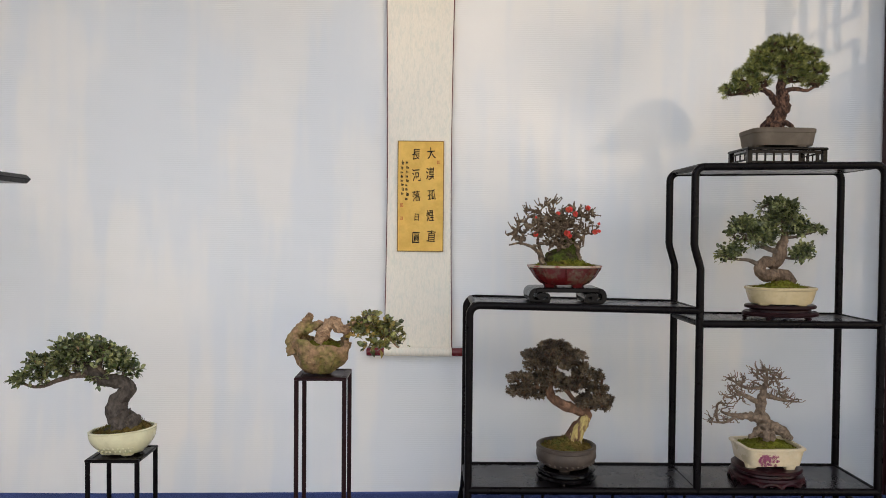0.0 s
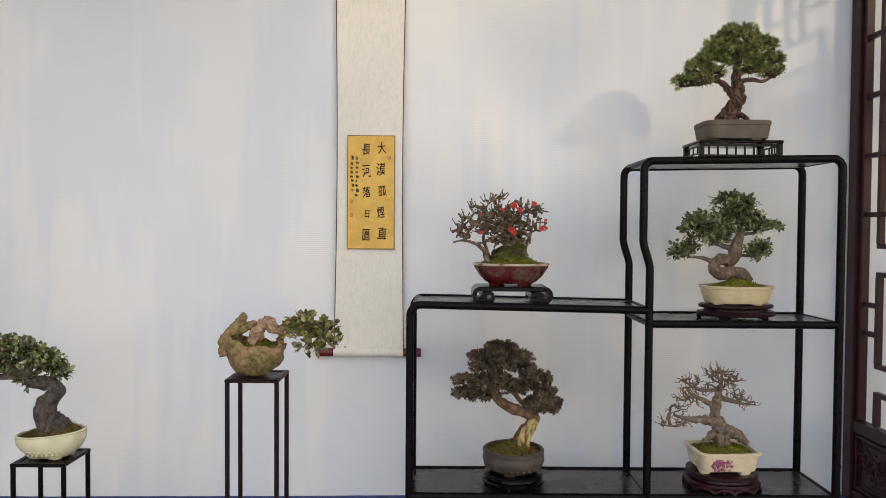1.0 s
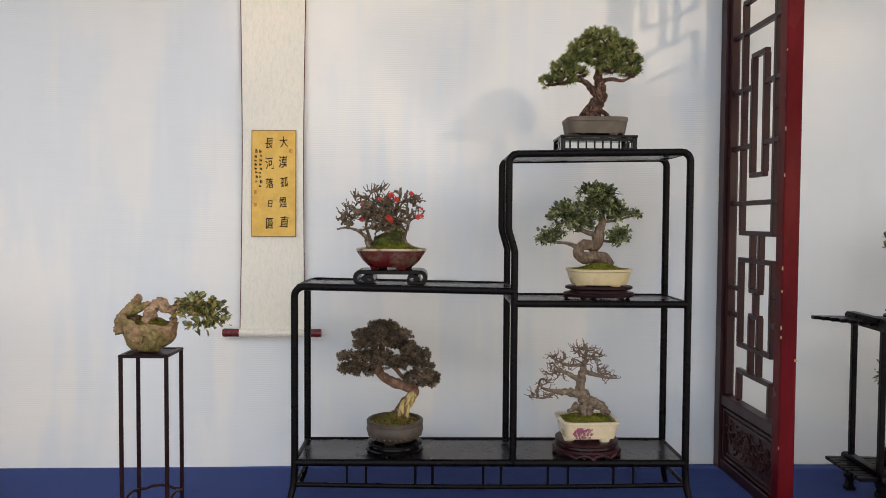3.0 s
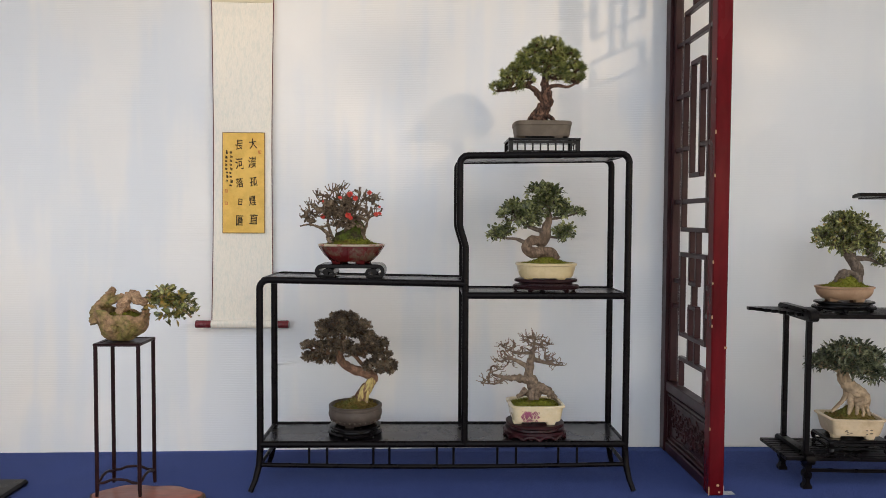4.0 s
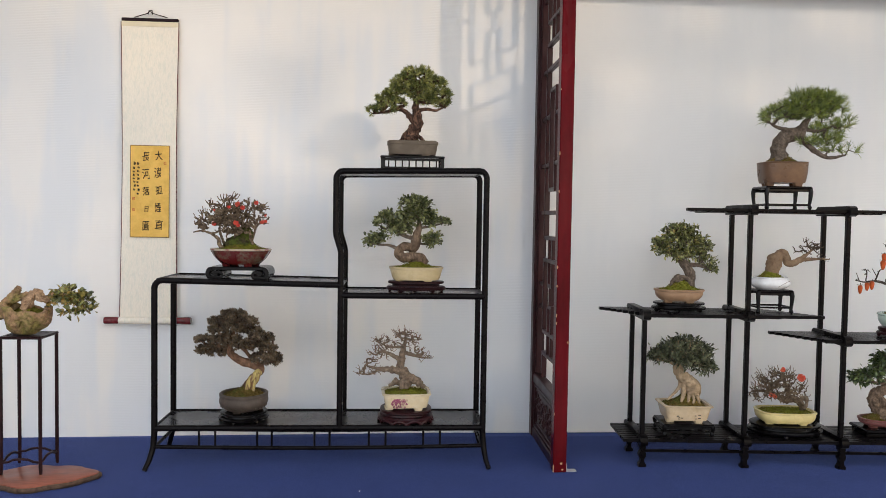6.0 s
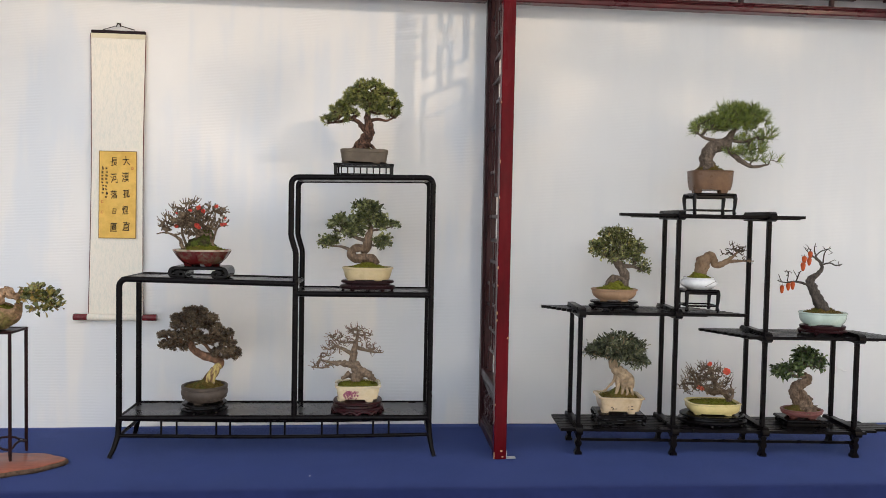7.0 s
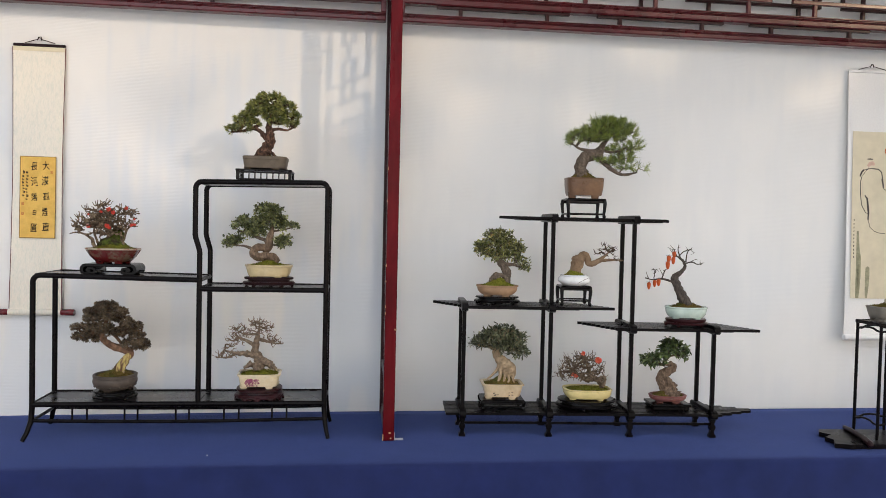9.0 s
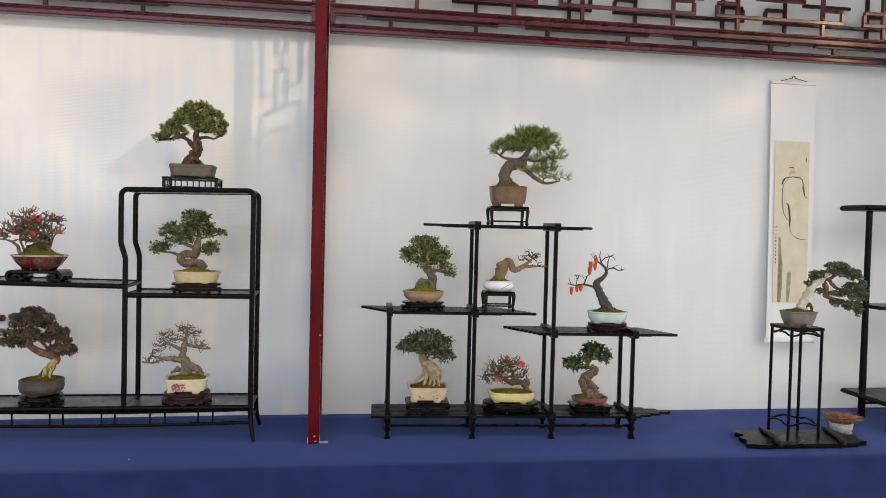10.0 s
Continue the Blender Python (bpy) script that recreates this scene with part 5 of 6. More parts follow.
    def flower(self, x, y, r, material, dy=-20.0):
        """An open blossom of cupped petals."""
        rr, c = self.rr, self.at(x, y, dy)
        r = r * self.s
        g = G()
        face = Vector((rr.uniform(-0.5, 0.5), -1, rr.uniform(-0.1, 0.7))).normalized()
        u = face.orthogonal().normalized()
        v = face.cross(u)
        for k in range(11):
            a = 2 * math.pi * k / 5 + (0.6 if k > 4 else 0) + rr.uniform(-0.2, 0.2)
            q = (1.0 if k < 5 else 0.7) * rr.uniform(0.85, 1.1)
            d = u * math.cos(a) + v * math.sin(a)
            s_ = face.cross(d)
            b = c + face * r * 0.1
            m1, m2, tip = b + d * r * 0.45 * q + face * r * 0.12, b + d * r * 0.85 * q + face * r * (0.35 + 0.2 * (k > 4)), b + d * r * 0.95 * q + face * r * (0.6 + 0.2 * (k > 4))
            g.add([b, m1 + s_ * r * 0.45 * q, m1 - s_ * r * 0.45 * q, m2 + s_ * r * 0.52 * q, m2 - s_ * r * 0.52 * q, tip + s_ * r * 0.25 * q, tip - s_ * r * 0.25 * q], [(0, 1, 2), (1, 3, 4, 2), (3, 5, 6, 4)])
        return part("blossom", g, material, self.ob, "red blossom", fix=False)


def bonsai(label, x, y, z, o, s, seed, rz=0):
    ob = thing("bonsai_tree", label, "bonsai", x, y, z, rz, "bonsai on display")
    return ob, Tree(ob, o, s, seed)


U2 = 0.000488
PY = 1.945
SHELF_L, SHELF_R, SHELF_T, SHELF_B = TABLE + ZL + 0.005, TABLE + ZR + 0.005, TABLE + ZT + R, TABLE + ZB + 0.005

# flowering quince in the red pot
scroll_stand("black lacquered scroll-end stand on the rack", 0.383, PY, SHELF_L + 0.001, 0.100, 0.060, 0.042)
ob, t = bonsai("flowering quince bonsai with red blossoms in a red glazed pot", 0.383, PY, SHELF_L + 0.0432, (348, 512), U2, 31)
body = pot(ob, 0.093, 0.068, 0.057, M_P_RED, 2.6, 0.60, 0.004, 0.0065, belly=0.02, rim_mat=M_P_REDRIM, foot=0.006)
for a in range(10):    # lobed corners of the bowl
    p0, p1 = oval(0.093 * 0.66, 0.068 * 0.66, 0.010, 40, 2.6)[4 * a + 1], oval(0.094, 0.069, 0.050, 40, 2.6)[4 * a + 1]
    part("rib", G().tube([p0, p0.lerp(p1, 0.5) * 1.0 + Vector((0, 0, -0.004)), p1], [0.0022, 0.0026, 0.002], 6), M_P_RED, body)
soil(ob, 0.083, 0.061, 0.055, 0.034, M_MOSS, 2.6, 31, (0.0, 0.0), 320, 0.005)
part("mossy_rock", G().ball(tuple(t.at(338, 385, 8)), 0.050, 0.036, 0.038, 40, 26, 0.24).ball(tuple(t.at(368, 336, 10)), 0.028, 0.024, 0.050, 30, 20, 0.3), M_MOSSROCK, ob, "moss-covered rock")
for pts in ([(246, 405, 20, -40), (218, 372, 19, -45), (204, 330, 16, -45), (158, 296, 11, -45), (100, 280, 8, -45), (45, 290, 5, -50)],
            [(245, 380, 13), (215, 310, 12), (205, 250, 10), (235, 185, 8), (215, 110, 6, 10), (285, 45, 3, 10)],
            [(310, 330, 14, -20), (325, 260, 13, -30), (300, 180, 10, -20), (325, 110, 7), (365, 75, 4)]):
    t.limb([(p[0], p[1], p[2] * 0.72, *p[3:]) for p in pts], "trunk", M_BARKQUINCE, 0.45, 9)
for pts in ([(430, 370, 14, -20), (410, 300, 12, -20), (398, 240, 9), (430, 180, 7), (445, 115, 5), (488, 100, 3)],
            [(420, 340, 10), (452, 240, 7, 20), (512, 225, 4, 20)], [(440, 290, 8, -30), (462, 195, 6, -30), (524, 185, 3, -40)]):
    t.limb([(p[0], p[1], p[2] * 0.72, *p[3:]) for p in pts], "trunk", M_BARKQUINCE, 0.45, 9)
b = t.grow([(p[0], 345 - (345 - p[1]) * 0.97, p[2] * 0.95, p[3] * 0.9, *p[4:]) for p in [(300, 170, 95, 85, 0), (230, 90, 50, 45), (110, 205, 62, 60), (450, 145, 55, 60), (330, 240, 80, 40, -40), (170, 170, 45, 55), (400, 110, 60, 45), (280, 60, 35, 30), (480, 220, 40, 40), (360, 180, 60, 60), (230, 230, 60, 40, -30), (410, 230, 40, 40, -30), (60, 250, 35, 25), (150, 110, 30, 30), (490, 110, 30, 30), (330, 270, 90, 35, -50), (290, 130, 60, 50, -40), (270, 165, 90, 60, -30), (255, 215, 70, 40, -40), (250, 290, 60, 30, -60), (390, 290, 60, 30, -60), (330, 200, 110, 60, -50), (200, 220, 80, 40, -40)]], 9, 0.0021, 0.16, gnarl=0.10, taper=0.26)
t.twigs(b, M_BARKQUINCE, knobs=0.15)
t.shoots(M_BARKQUINCE, 0.018, 0.0016, 0.5, knob=1.2)
t.leaves(M_LEAF_RED, 1, 0.006, 0.6, 0.002, share=0.35, name="buds")
for x, y, r in ((352, 92, 21), (378, 108, 17), (290, 110, 13), (460, 79, 16), (338, 216, 19), (352, 236, 14), (180, 227, 16), (183, 132, 9), (500, 212, 15), (516, 208, 13), (520, 164, 9)):
    t.flower(x, 340 - (340 - y) * 0.94, r * 0.95, M_PETAL, -115 if 280 < x < 400 else -60)

# dark cypress in the round grey pot
round_stand("round black two-tier stand on the rack", 0.394, PY, SHELF_B, 0.080, 0.080, 0.033, M_EBONY, 6, 16, 2.0)
ob, t = bonsai("dark cypress bonsai with a bent stripped trunk, grey pot", 0.394, PY, SHELF_B + 0.0322, (380, 762), U2, 32)
body = pot(ob, 0.076, 0.076, 0.060, M_P_DARK, 2.0, 0.74, 0.002, 0.012, 0.007, 3, 0.12)
studs(body, 0.0725, 0.0725, 0.018, 30, M_P_DARK, 1, 0.0030)
soil(ob, 0.068, 0.068, 0.056, 0.026, M_MOSSDRY, 2.0, 32, (0.01, 0.0), 260, 0.005)
t.limb([(408, 640, 40), (430, 570, 34), (474, 508, 27), (486, 478, 26), (440, 456, 25), (370, 430, 25), (302, 390, 23), (285, 340, 19), (302, 270, 16), (312, 190, 12), (330, 110, 7)], "trunk", M_BARKBROWN, 0.2, 18, flute=0.4)
for pts in ([(396, 648, 13, -34), (422, 580, 22, -34), (462, 516, 22, -26), (488, 480, 11, -20)], [(434, 644, 9, -36), (450, 582, 13, -36), (484, 522, 12, -28), (496, 492, 6, -22)]):
    t.limb(pts, "stripped_wood", M_DEADWOOD, 0.25, 10, "yellow streaked deadwood", 0.6)
t.limb([(396, 658, 5, -46), (402, 625, 6, -44), (404, 600, 4, -40)], "root", M_BARKPALE, 0.4, 8)
t.limb([(452, 650, 4, -40), (454, 620, 5, -38), (450, 590, 4, -34)], "root", M_BARKPALE, 0.4, 8)
t.limb([(315, 300, 13), (380, 350, 12), (425, 405, 11), (490, 448, 9), (560, 435, 5)], "branch", M_BARKBROWN, 0.2, 8)
t.limb([(300, 320, 10), (240, 340, 8), (160, 360, 5)], "branch", M_BARKBROWN, 0.2, 8)
b = t.grow([(310, 112, 84, 40, 0), (235, 160, 96, 40), (385, 160, 96, 40), (310, 195, 140, 40, 0), (310, 150, 120, 42, -20), (195, 212, 62, 28), (430, 212, 62, 28), (130, 280, 76, 30), (190, 300, 50, 26), (132, 352, 76, 36), (208, 362, 78, 36), (330, 312, 96, 34), (430, 318, 90, 38), (494, 262, 84, 36), (545, 282, 40, 24), (545, 340, 60, 30), (488, 404, 60, 42), (566, 420, 66, 38), (585, 392, 44, 26), (270, 270, 90, 30, -10)], 50, 0.0006, 0.12)
t.twigs(b, M_BARKBROWN, n=4)
t.needles(M_LEAF_CYPRESS, 24, 0.0085, 0.0010, 0.45, 0.9)

# pine on the top of the rack
lattice_stand("low black stand with a baluster rail on the rack", 0.939, PY, SHELF_T, 0.104, 0.066, 0.040)
ob, t = bonsai("green pine bonsai with a thick trunk, taupe pot", 0.939, PY, SHELF_T + 0.0402, (370, 612), U2, 33)
body = pot(ob, 0.081, 0.062, 0.050, M_P_TAUPE, 6.0, 0.93, 0.0015, 0.013, 0.006, 4, 0.0)
soil(ob, 0.074, 0.055, 0.047, 0.010, M_MOSSDRY, 5.0, 33, (0.0, 0.0), 160, 0.004)
t.limb([(350, 516, 78), (352, 490, 58), (366, 452, 44), (392, 405, 37), (404, 362, 31), (396, 318, 26), (388, 270, 22), (400, 190, 15), (400, 110, 8)], "trunk", M_BARKDARK, 0.26, 22)
t.limb([(388, 375, 24), (352, 340, 19), (315, 305, 15), (265, 288, 13), (180, 312, 9), (100, 322, 5)], "branch", M_BARKDARK, 0.35, 10)
t.limb([(400, 300, 13), (460, 285, 11), (530, 292, 8), (585, 262, 5)], "branch", M_BARKDARK, 0.3, 8)
t.limb([(380, 460, 14, -20), (420, 480, 13, -30), (452, 508, 10, -30)], "root", M_BARKDARK, 0.3, 8)
t.limb([(330, 480, 14, -25), (310, 505, 12, -35)], "root", M_BARKDARK, 0.3, 8)
b = t.grow([(400, 65, 110, 60, 0), (300, 125, 80, 58), (505, 125, 90, 60), (400, 165, 125, 62, 0), (245, 185, 55, 48), (565, 195, 62, 55), (560, 242, 70, 26), (190, 232, 70, 48), (105, 300, 45, 26), (180, 292, 85, 26), (270, 248, 55, 30), (460, 232, 85, 30)], 20, 0.0008, 0.12)
t.twigs(b, M_BARKDARK, n=4)
t.needles(M_LEAF_PINE, 40, 0.0145, 0.00060, 0.9, 0.55)

# elm on the middle shelf
round_stand("oval dark wood stand with small feet on the rack", 0.957, PY, SHELF_R, 0.098, 0.066, 0.038, M_BROWNWOOD, 5)
ob, t = bonsai("green elm bonsai with a coiled trunk in a cream pot", 0.957, PY, SHELF_R + 0.0382, (370, 628), U2 * 0.95, 34)
body = pot(ob, 0.087, 0.062, 0.047, M_P_CREAM, 2.5, 0.86, 0.003, 0.008, 0.006, 4, 0.0, foot=0.004)
soil(ob, 0.080, 0.055, 0.043, 0.020, M_MOSS, 2.3, 34, (0.0, -0.01), 300, 0.005)
t.limb([(440, 510, 30, 5), (395, 468, 36, 0), (335, 460, 36, 0), (275, 462, 34, -10), (240, 430, 30, -15), (262, 395, 29, -10), (310, 385, 30, 20), (346, 395, 33, 28), (366, 345, 34, 10), (372, 295, 28, 0), (388, 240, 18, 0), (372, 150, 10, 0), (350, 80, 5)], "trunk", M_BARKTWIST, 0.14, 22, flute=0.18)
t.limb([(242, 405, 15, -15), (180, 378, 10, -15), (110, 372, 7, -15), (50, 368, 4, -15)], "branch", M_BARKGREY, 0.2, 8)
t.limb([(380, 360, 10), (440, 366, 7), (505, 360, 4)], "branch", M_BARKGREY, 0.2, 8)
t.limb([(350, 330, 17), (265, 300, 12), (170, 255, 7)], "branch", M_BARKGREY, 0.2, 8)
t.limb([(385, 250, 11), (470, 238, 7), (565, 212, 4)], "branch", M_BARKGREY, 0.2, 8)
b = t.grow([(350, 85, 110, 46, 0), (180, 205, 105, 68), (385, 145, 100, 48, 0), (465, 190, 70, 42), (560, 205, 38, 16), (255, 258, 80, 40), (480, 322, 62, 28), (490, 358, 55, 18), (65, 345, 58, 36), (125, 312, 38, 18), (300, 190, 60, 45)], 14, 0.0007, 0.12)
t.twigs(b, M_BARKGREY, n=4)
t.leaves(M_LEAF_ELM, 9, 0.0145, 0.55, 0.005)

# bare maple in the painted pot
carved_stand("round carved reddish rosewood stand on the rack", 0.928, PY, SHELF_B, 0.090, 0.086, 0.042)
ob, t = bonsai("leafless maple bonsai in a cream pot with purple blossom", 0.928, PY, SHELF_B + 0.0422, (352, 625), U2 * 0.95, 35, 3)
body = pot(ob, 0.077, 0.064, 0.056, M_P_IVORY, 7.0, 0.89, 0.004, 0.007, 0.006, 4, -0.01, foot=0.009, n=104)
soil(ob, 0.070, 0.057, 0.052, 0.016, M_MOSS, 6.0, 35, (0.0, 0.0), 260, 0.004)
g = G()
rr = random.Random(3)
for k in range(72):
    cx, cz = rr.gauss(-0.028, 0.013), 0.031 + rr.gauss(0, 0.009)
    if not 0.012 < cz < 0.047 or cx < -0.062:
        continue
    yy = -0.0665 + 0.10 * (0.05 - cz) * 0.6 - 0.002
    for q in range(5):
        a = 1.256 * q + rr.random()
        g.ball((cx + 0.0024 * math.cos(a), -0.0612, cz + 0.0024 * math.sin(a)), 0.0015, 0.0020, 0.0015, 6, 4)
part("painted_blossom", g, M_P_PINK, body, "purple painted blossom on the pot")
t.limb([(335, 475, 54), (346, 430, 42), (330, 375, 32), (310, 325, 27), (318, 270, 26), (330, 205, 17), (343, 145, 10), (345, 90, 6)], "trunk", M_BARKTAN, 0.3, 16)
t.limb([(360, 405, 36, -10), (415, 428, 32, -20), (455, 455, 22, -25), (485, 480, 12, -30)], "root", M_BARKTAN, 0.4, 12)
t.limb([(330, 420, 22, -50), (318, 450, 20, -60), (316, 478, 15, -60)], "root", M_BARKTAN, 0.4, 10)
t.limb([(345, 420, 20, -50), (352, 450, 17, -60), (350, 478, 13, -60)], "root", M_BARKTAN, 0.4, 10)
t.limb([(290, 420, 25, -30), (260, 445, 16, -40), (225, 462, 10, -40)], "root", M_BARKTAN, 0.4, 10)
t.limb([(310, 365, 30), (240, 348, 22, -20), (180, 345, 16, -25), (120, 335, 10, -25), (70, 320, 6, -25)], "branch", M_BARKTAN, 0.3, 10)
t.limb([(160, 345, 9, -25), (90, 378, 7, -30), (-5, 372, 3, -35)], "branch", M_BARKTAN, 0.3, 8)
t.limb([(305, 280, 17), (245, 245, 13), (180, 215, 8), (140, 170, 4)], "branch", M_BARKTAN, 0.3, 8)
t.limb([(345, 230, 15), (410, 252, 11), (480, 268, 7), (542, 272, 3)], "branch", M_BARKTAN, 0.3, 8)
t.limb([(335, 190, 12), (280, 190, 9), (220, 190, 6), (150, 150, 3)], "branch", M_BARKTAN, 0.3, 8)
b = t.grow([(345, 105, 92, 42, 0), (170, 160, 65, 45), (135, 235, 60, 45), (110, 300, 62, 28), (55, 365, 40, 18), (140, 375, 50, 26), (455, 250, 85, 36), (430, 150, 55, 45), (240, 150, 50, 45), (190, 250, 40, 40), (290, 100, 40, 30), (500, 260, 40, 20), (90, 250, 30, 30), (345, 160, 80, 40), (230, 215, 50, 40), (420, 220, 60, 40), (10, 372, 22, 14), (30, 345, 30, 16)], 8, 0.0012, 0.14, 0.9, 0.06, 0.32)
t.twigs(b, M_BARKTAN, n=6)
t.shoots(M_TWIGRED, 0.015, 0.0010, 0.45, name="tip_growth")

# small elm in the pale yellow pot
ob, t = bonsai("grey-green elm bonsai leaning over its pale yellow oval pot", -0.717, 1.806, TABLE + 0.018 + 0.2222, (372, 912), 0.00078, 36)
body = pot(ob, 0.080, 0.058, 0.060, M_P_YELLOW, 2.1, 0.54, 0.0005, 0.004, 0.006, 4, 0.10, foot=0.003)
studs(body, 0.0700, 0.0490, 0.029, 8, M_P_YELLOW, 3, 0.0025, arc_deg=76)
soil(ob, 0.074, 0.052, 0.058, 0.034, M_MOSSDRY, 2.1, 36, (0.012, 0.0), 420, 0.006)
slant(ob, 0.085, 0.060)
t.limb([(376, 845, 50), (372, 815, 40), (356, 785, 34), (362, 748, 26), (388, 714, 23), (372, 690, 21), (318, 682, 19), (275, 655, 17), (240, 625, 12), (225, 600, 7)], "trunk", M_BARKSLATE, 0.2, 22)
t.limb([(400, 835, 26, -12), (410, 812, 24, -16), (396, 796, 18, -18)], "root", M_BARKSLATE, 0.25, 14)
t.limb([(300, 680, 12), (240, 668, 10), (185, 682, 8), (110, 708, 5), (45, 692, 3)], "branch", M_BARKGREY, 0.25, 8)
t.limb([(250, 640, 9), (190, 625, 6), (110, 632, 4)], "branch", M_BARKGREY, 0.25, 8)
t.limb([(320, 680, 10), (300, 640, 8), (320, 600, 5)], "branch", M_BARKGREY, 0.25, 8)
b = t.grow([(250, 580, 88, 24, 0), (350, 628, 62, 34), (370, 655, 48, 24), (200, 645, 45, 20), (125, 640, 50, 30), (95, 680, 55, 20), (50, 690, 18, 8), (275, 605, 95, 30, 0), (205, 592, 60, 24), (300, 682, 30, 18)], 20, 0.0007, 0.12)
t.twigs(b, M_BARKGREY, n=4)
t.leaves(M_LEAF_ELM, 7, 0.0170, 0.55, 0.005)
t.leaves(M_LEAF_GREEN, 2, 0.0170, 0.55, 0.005, share=0.6, name="fresh_leaves")
t.leaves(M_LEAF_RED, 1, 0.014, 0.5, 0.005, share=0.25, name="old_leaves")

# tree planted in a hollow stump
ob, t = bonsai("small-leaved bonsai growing from a mossy hollow stump", -0.236, 1.812, TABLE + 0.020 + 0.4172, (210, 345), 0.00057, 37)
L = []
keys = ((0.40, 0.0), (0.54, 0.003), (0.66, 0.010), (0.77, 0.020), (0.87, 0.032), (0.95, 0.044), (1.00, 0.056), (1.05, 0.066), (1.05, 0.074), (1.00, 0.079), (0.92, 0.079), (0.86, 0.070), (0.82, 0.056))
for k, (q, z) in enumerate(keys):
    row = []
    for p in oval(0.068 * q, 0.052 * q, z, 96, 2.2):
        m = p * 1.0
        fold = noise.noise(Vector((m.x * 38, m.y * 38, m.z * 14)))       # folds that run up the bowl
        d = 1 + 0.24 * fold + 0.07 * noise.noise(m * 75 + Vector((5, 0, 0))) - 0.16 * max(0, noise.noise(m * 55 + Vector((0, 9, 0))) - 0.25) * 3
        row.append(Vector((p.x * d, p.y * d, p.z + (0.014 * noise.noise(m * 32) + 0.012 * max(0, -p.x / 0.065) - 0.012 * max(0, -p.y / 0.052)) * min(1, max(0, z - 0.03) / 0.03))))
    L.append(row)
body = part("stump_pot", G().rings(L, True, False), M_STUMP, ob, "gnarled mossy hollow stump used as a pot", angle=80)
soil(ob, 0.056, 0.044, 0.066, 0.016, M_MOSS, 2.2, 37, (0, 0.01), 260, 0.005)
for pts in ([(95, 235, 22, 10), (85, 200, 24, 10), (120, 165, 24, 15), (145, 135, 22, 20), (158, 105, 17, 20), (165, 92, 10, 20)], [(130, 170, 18, 15), (170, 150, 18, 20), (200, 140, 16, 25), (195, 170, 12, 30)],
            [(300, 250, 20, 10), (320, 225, 20, 10), (322, 212, 12, 10)], [(100, 260, 24, -30), (90, 235, 20, -25), (80, 215, 12, -20)], [(150, 290, 16, -70), (180, 275, 18, -74), (215, 285, 14, -76)]):
    t.limb(pts, "stump_knot", M_STUMP, 0.38, 16)
t.limb([(205, 215, 26), (228, 170, 25), (245, 135, 23), (270, 122, 20), (290, 150, 22), (320, 155, 19), (340, 135, 12), (370, 120, 10), (420, 140, 9), (480, 170, 7), (545, 235, 4)], "trunk", M_STUMPWOOD, 0.35, 16, flute=0.35)
t.limb([(345, 130, 10), (400, 105, 7), (450, 90, 4)], "branch", M_BARKGREY, 0.25, 8)
b = t.grow([(425, 130, 78, 30, 0), (490, 175, 60, 34), (370, 160, 50, 22), (535, 215, 34, 22), (460, 225, 56, 20), (425, 108, 36, 16), (510, 150, 34, 26), (435, 165, 70, 30, 0)], 10, 0.0008, 0.14)
t.twigs(b, M_BARKGREY, n=4)
t.leaves(M_LEAF_OLIVE, 2, 0.021, 0.60, 0.006)
t.leaves(M_LEAF_YELLOW, 2, 0.021, 0.60, 0.006, share=0.8, name="yellow_leaves")


# ---- the trees of the slatted rack ----
def on_b(x, dv=0.0):
    """Depth of the slatted rack's middle line at x."""
    return 1.866 - 0.0577 * (x - 1.709) + 0.078 + dv


SB_T, SB_L, SB_R, SB_B = TABLE + 0.8565, TABLE + 0.5085, TABLE + 0.4305, TABLE + 0.0945
RB = -3.3
x = 2.186
table_stand("small black table stand with four bowed legs", x, on_b(x), SB_T, 0.078, 0.058, 0.076, M_EBONY, 0.2, RB)
ob, t = bonsai("bright green pine bonsai with a hanging branch, brown pot", x, on_b(x), SB_T + 0.0762, (656, 490), 0.00076, 41, RB)
body = pot(ob, 0.074, 0.056, 0.082, M_P_BROWN, 4.2, 0.89, 0.001, 0.006, 0.007, 4, 0.02, foot=0.012)
soil(ob, 0.067, 0.049, 0.079, 0.036, M_MOSSDRY, 4.2, 41, (-0.005, 0.0), 200, 0.004)
t.limb([(648, 388, 46), (640, 350, 34), (640, 308, 29), (660, 272, 29), (698, 258, 25), (730, 240, 21), (752, 205, 14), (780, 160, 8)], "trunk", M_BARKGREY, 0.26, 22)
t.limb([(735, 250, 17), (752, 290, 13), (800, 330, 11), (860, 358, 8), (935, 345, 4)], "branch", M_BARKGREY, 0.3, 10)
t.limb([(735, 235, 13), (690, 238, 10), (630, 228, 7), (590, 205, 4)], "branch", M_BARKGREY, 0.3, 8)
t.limb([(755, 235, 9), (810, 240, 7), (880, 215, 4)], "branch", M_BARKGREY, 0.3, 8)
b = t.grow([(780, 112, 92, 34, 0), (640, 172, 74, 28), (850, 120, 58, 38), (715, 142, 88, 34, 0), (600, 188, 36, 22), (745, 92, 64, 24, 0), (690, 180, 60, 22), (770, 168, 70, 24), (820, 150, 50, 30, -20), (730, 175, 60, 20, -20)], 17, 0.0009, 0.12)
t.grow([(892, 150, 40, 26), (915, 208, 48, 26), (850, 190, 40, 24), (880, 284, 52, 24), (942, 332, 38, 14), (745, 294, 36, 14), (820, 292, 46, 22), (880, 330, 40, 14), (820, 240, 44, 24), (870, 240, 44, 22), (780, 300, 40, 16)], 13, 0.0009, 0.12)
t.twigs(b, M_BARKGREY, n=4)
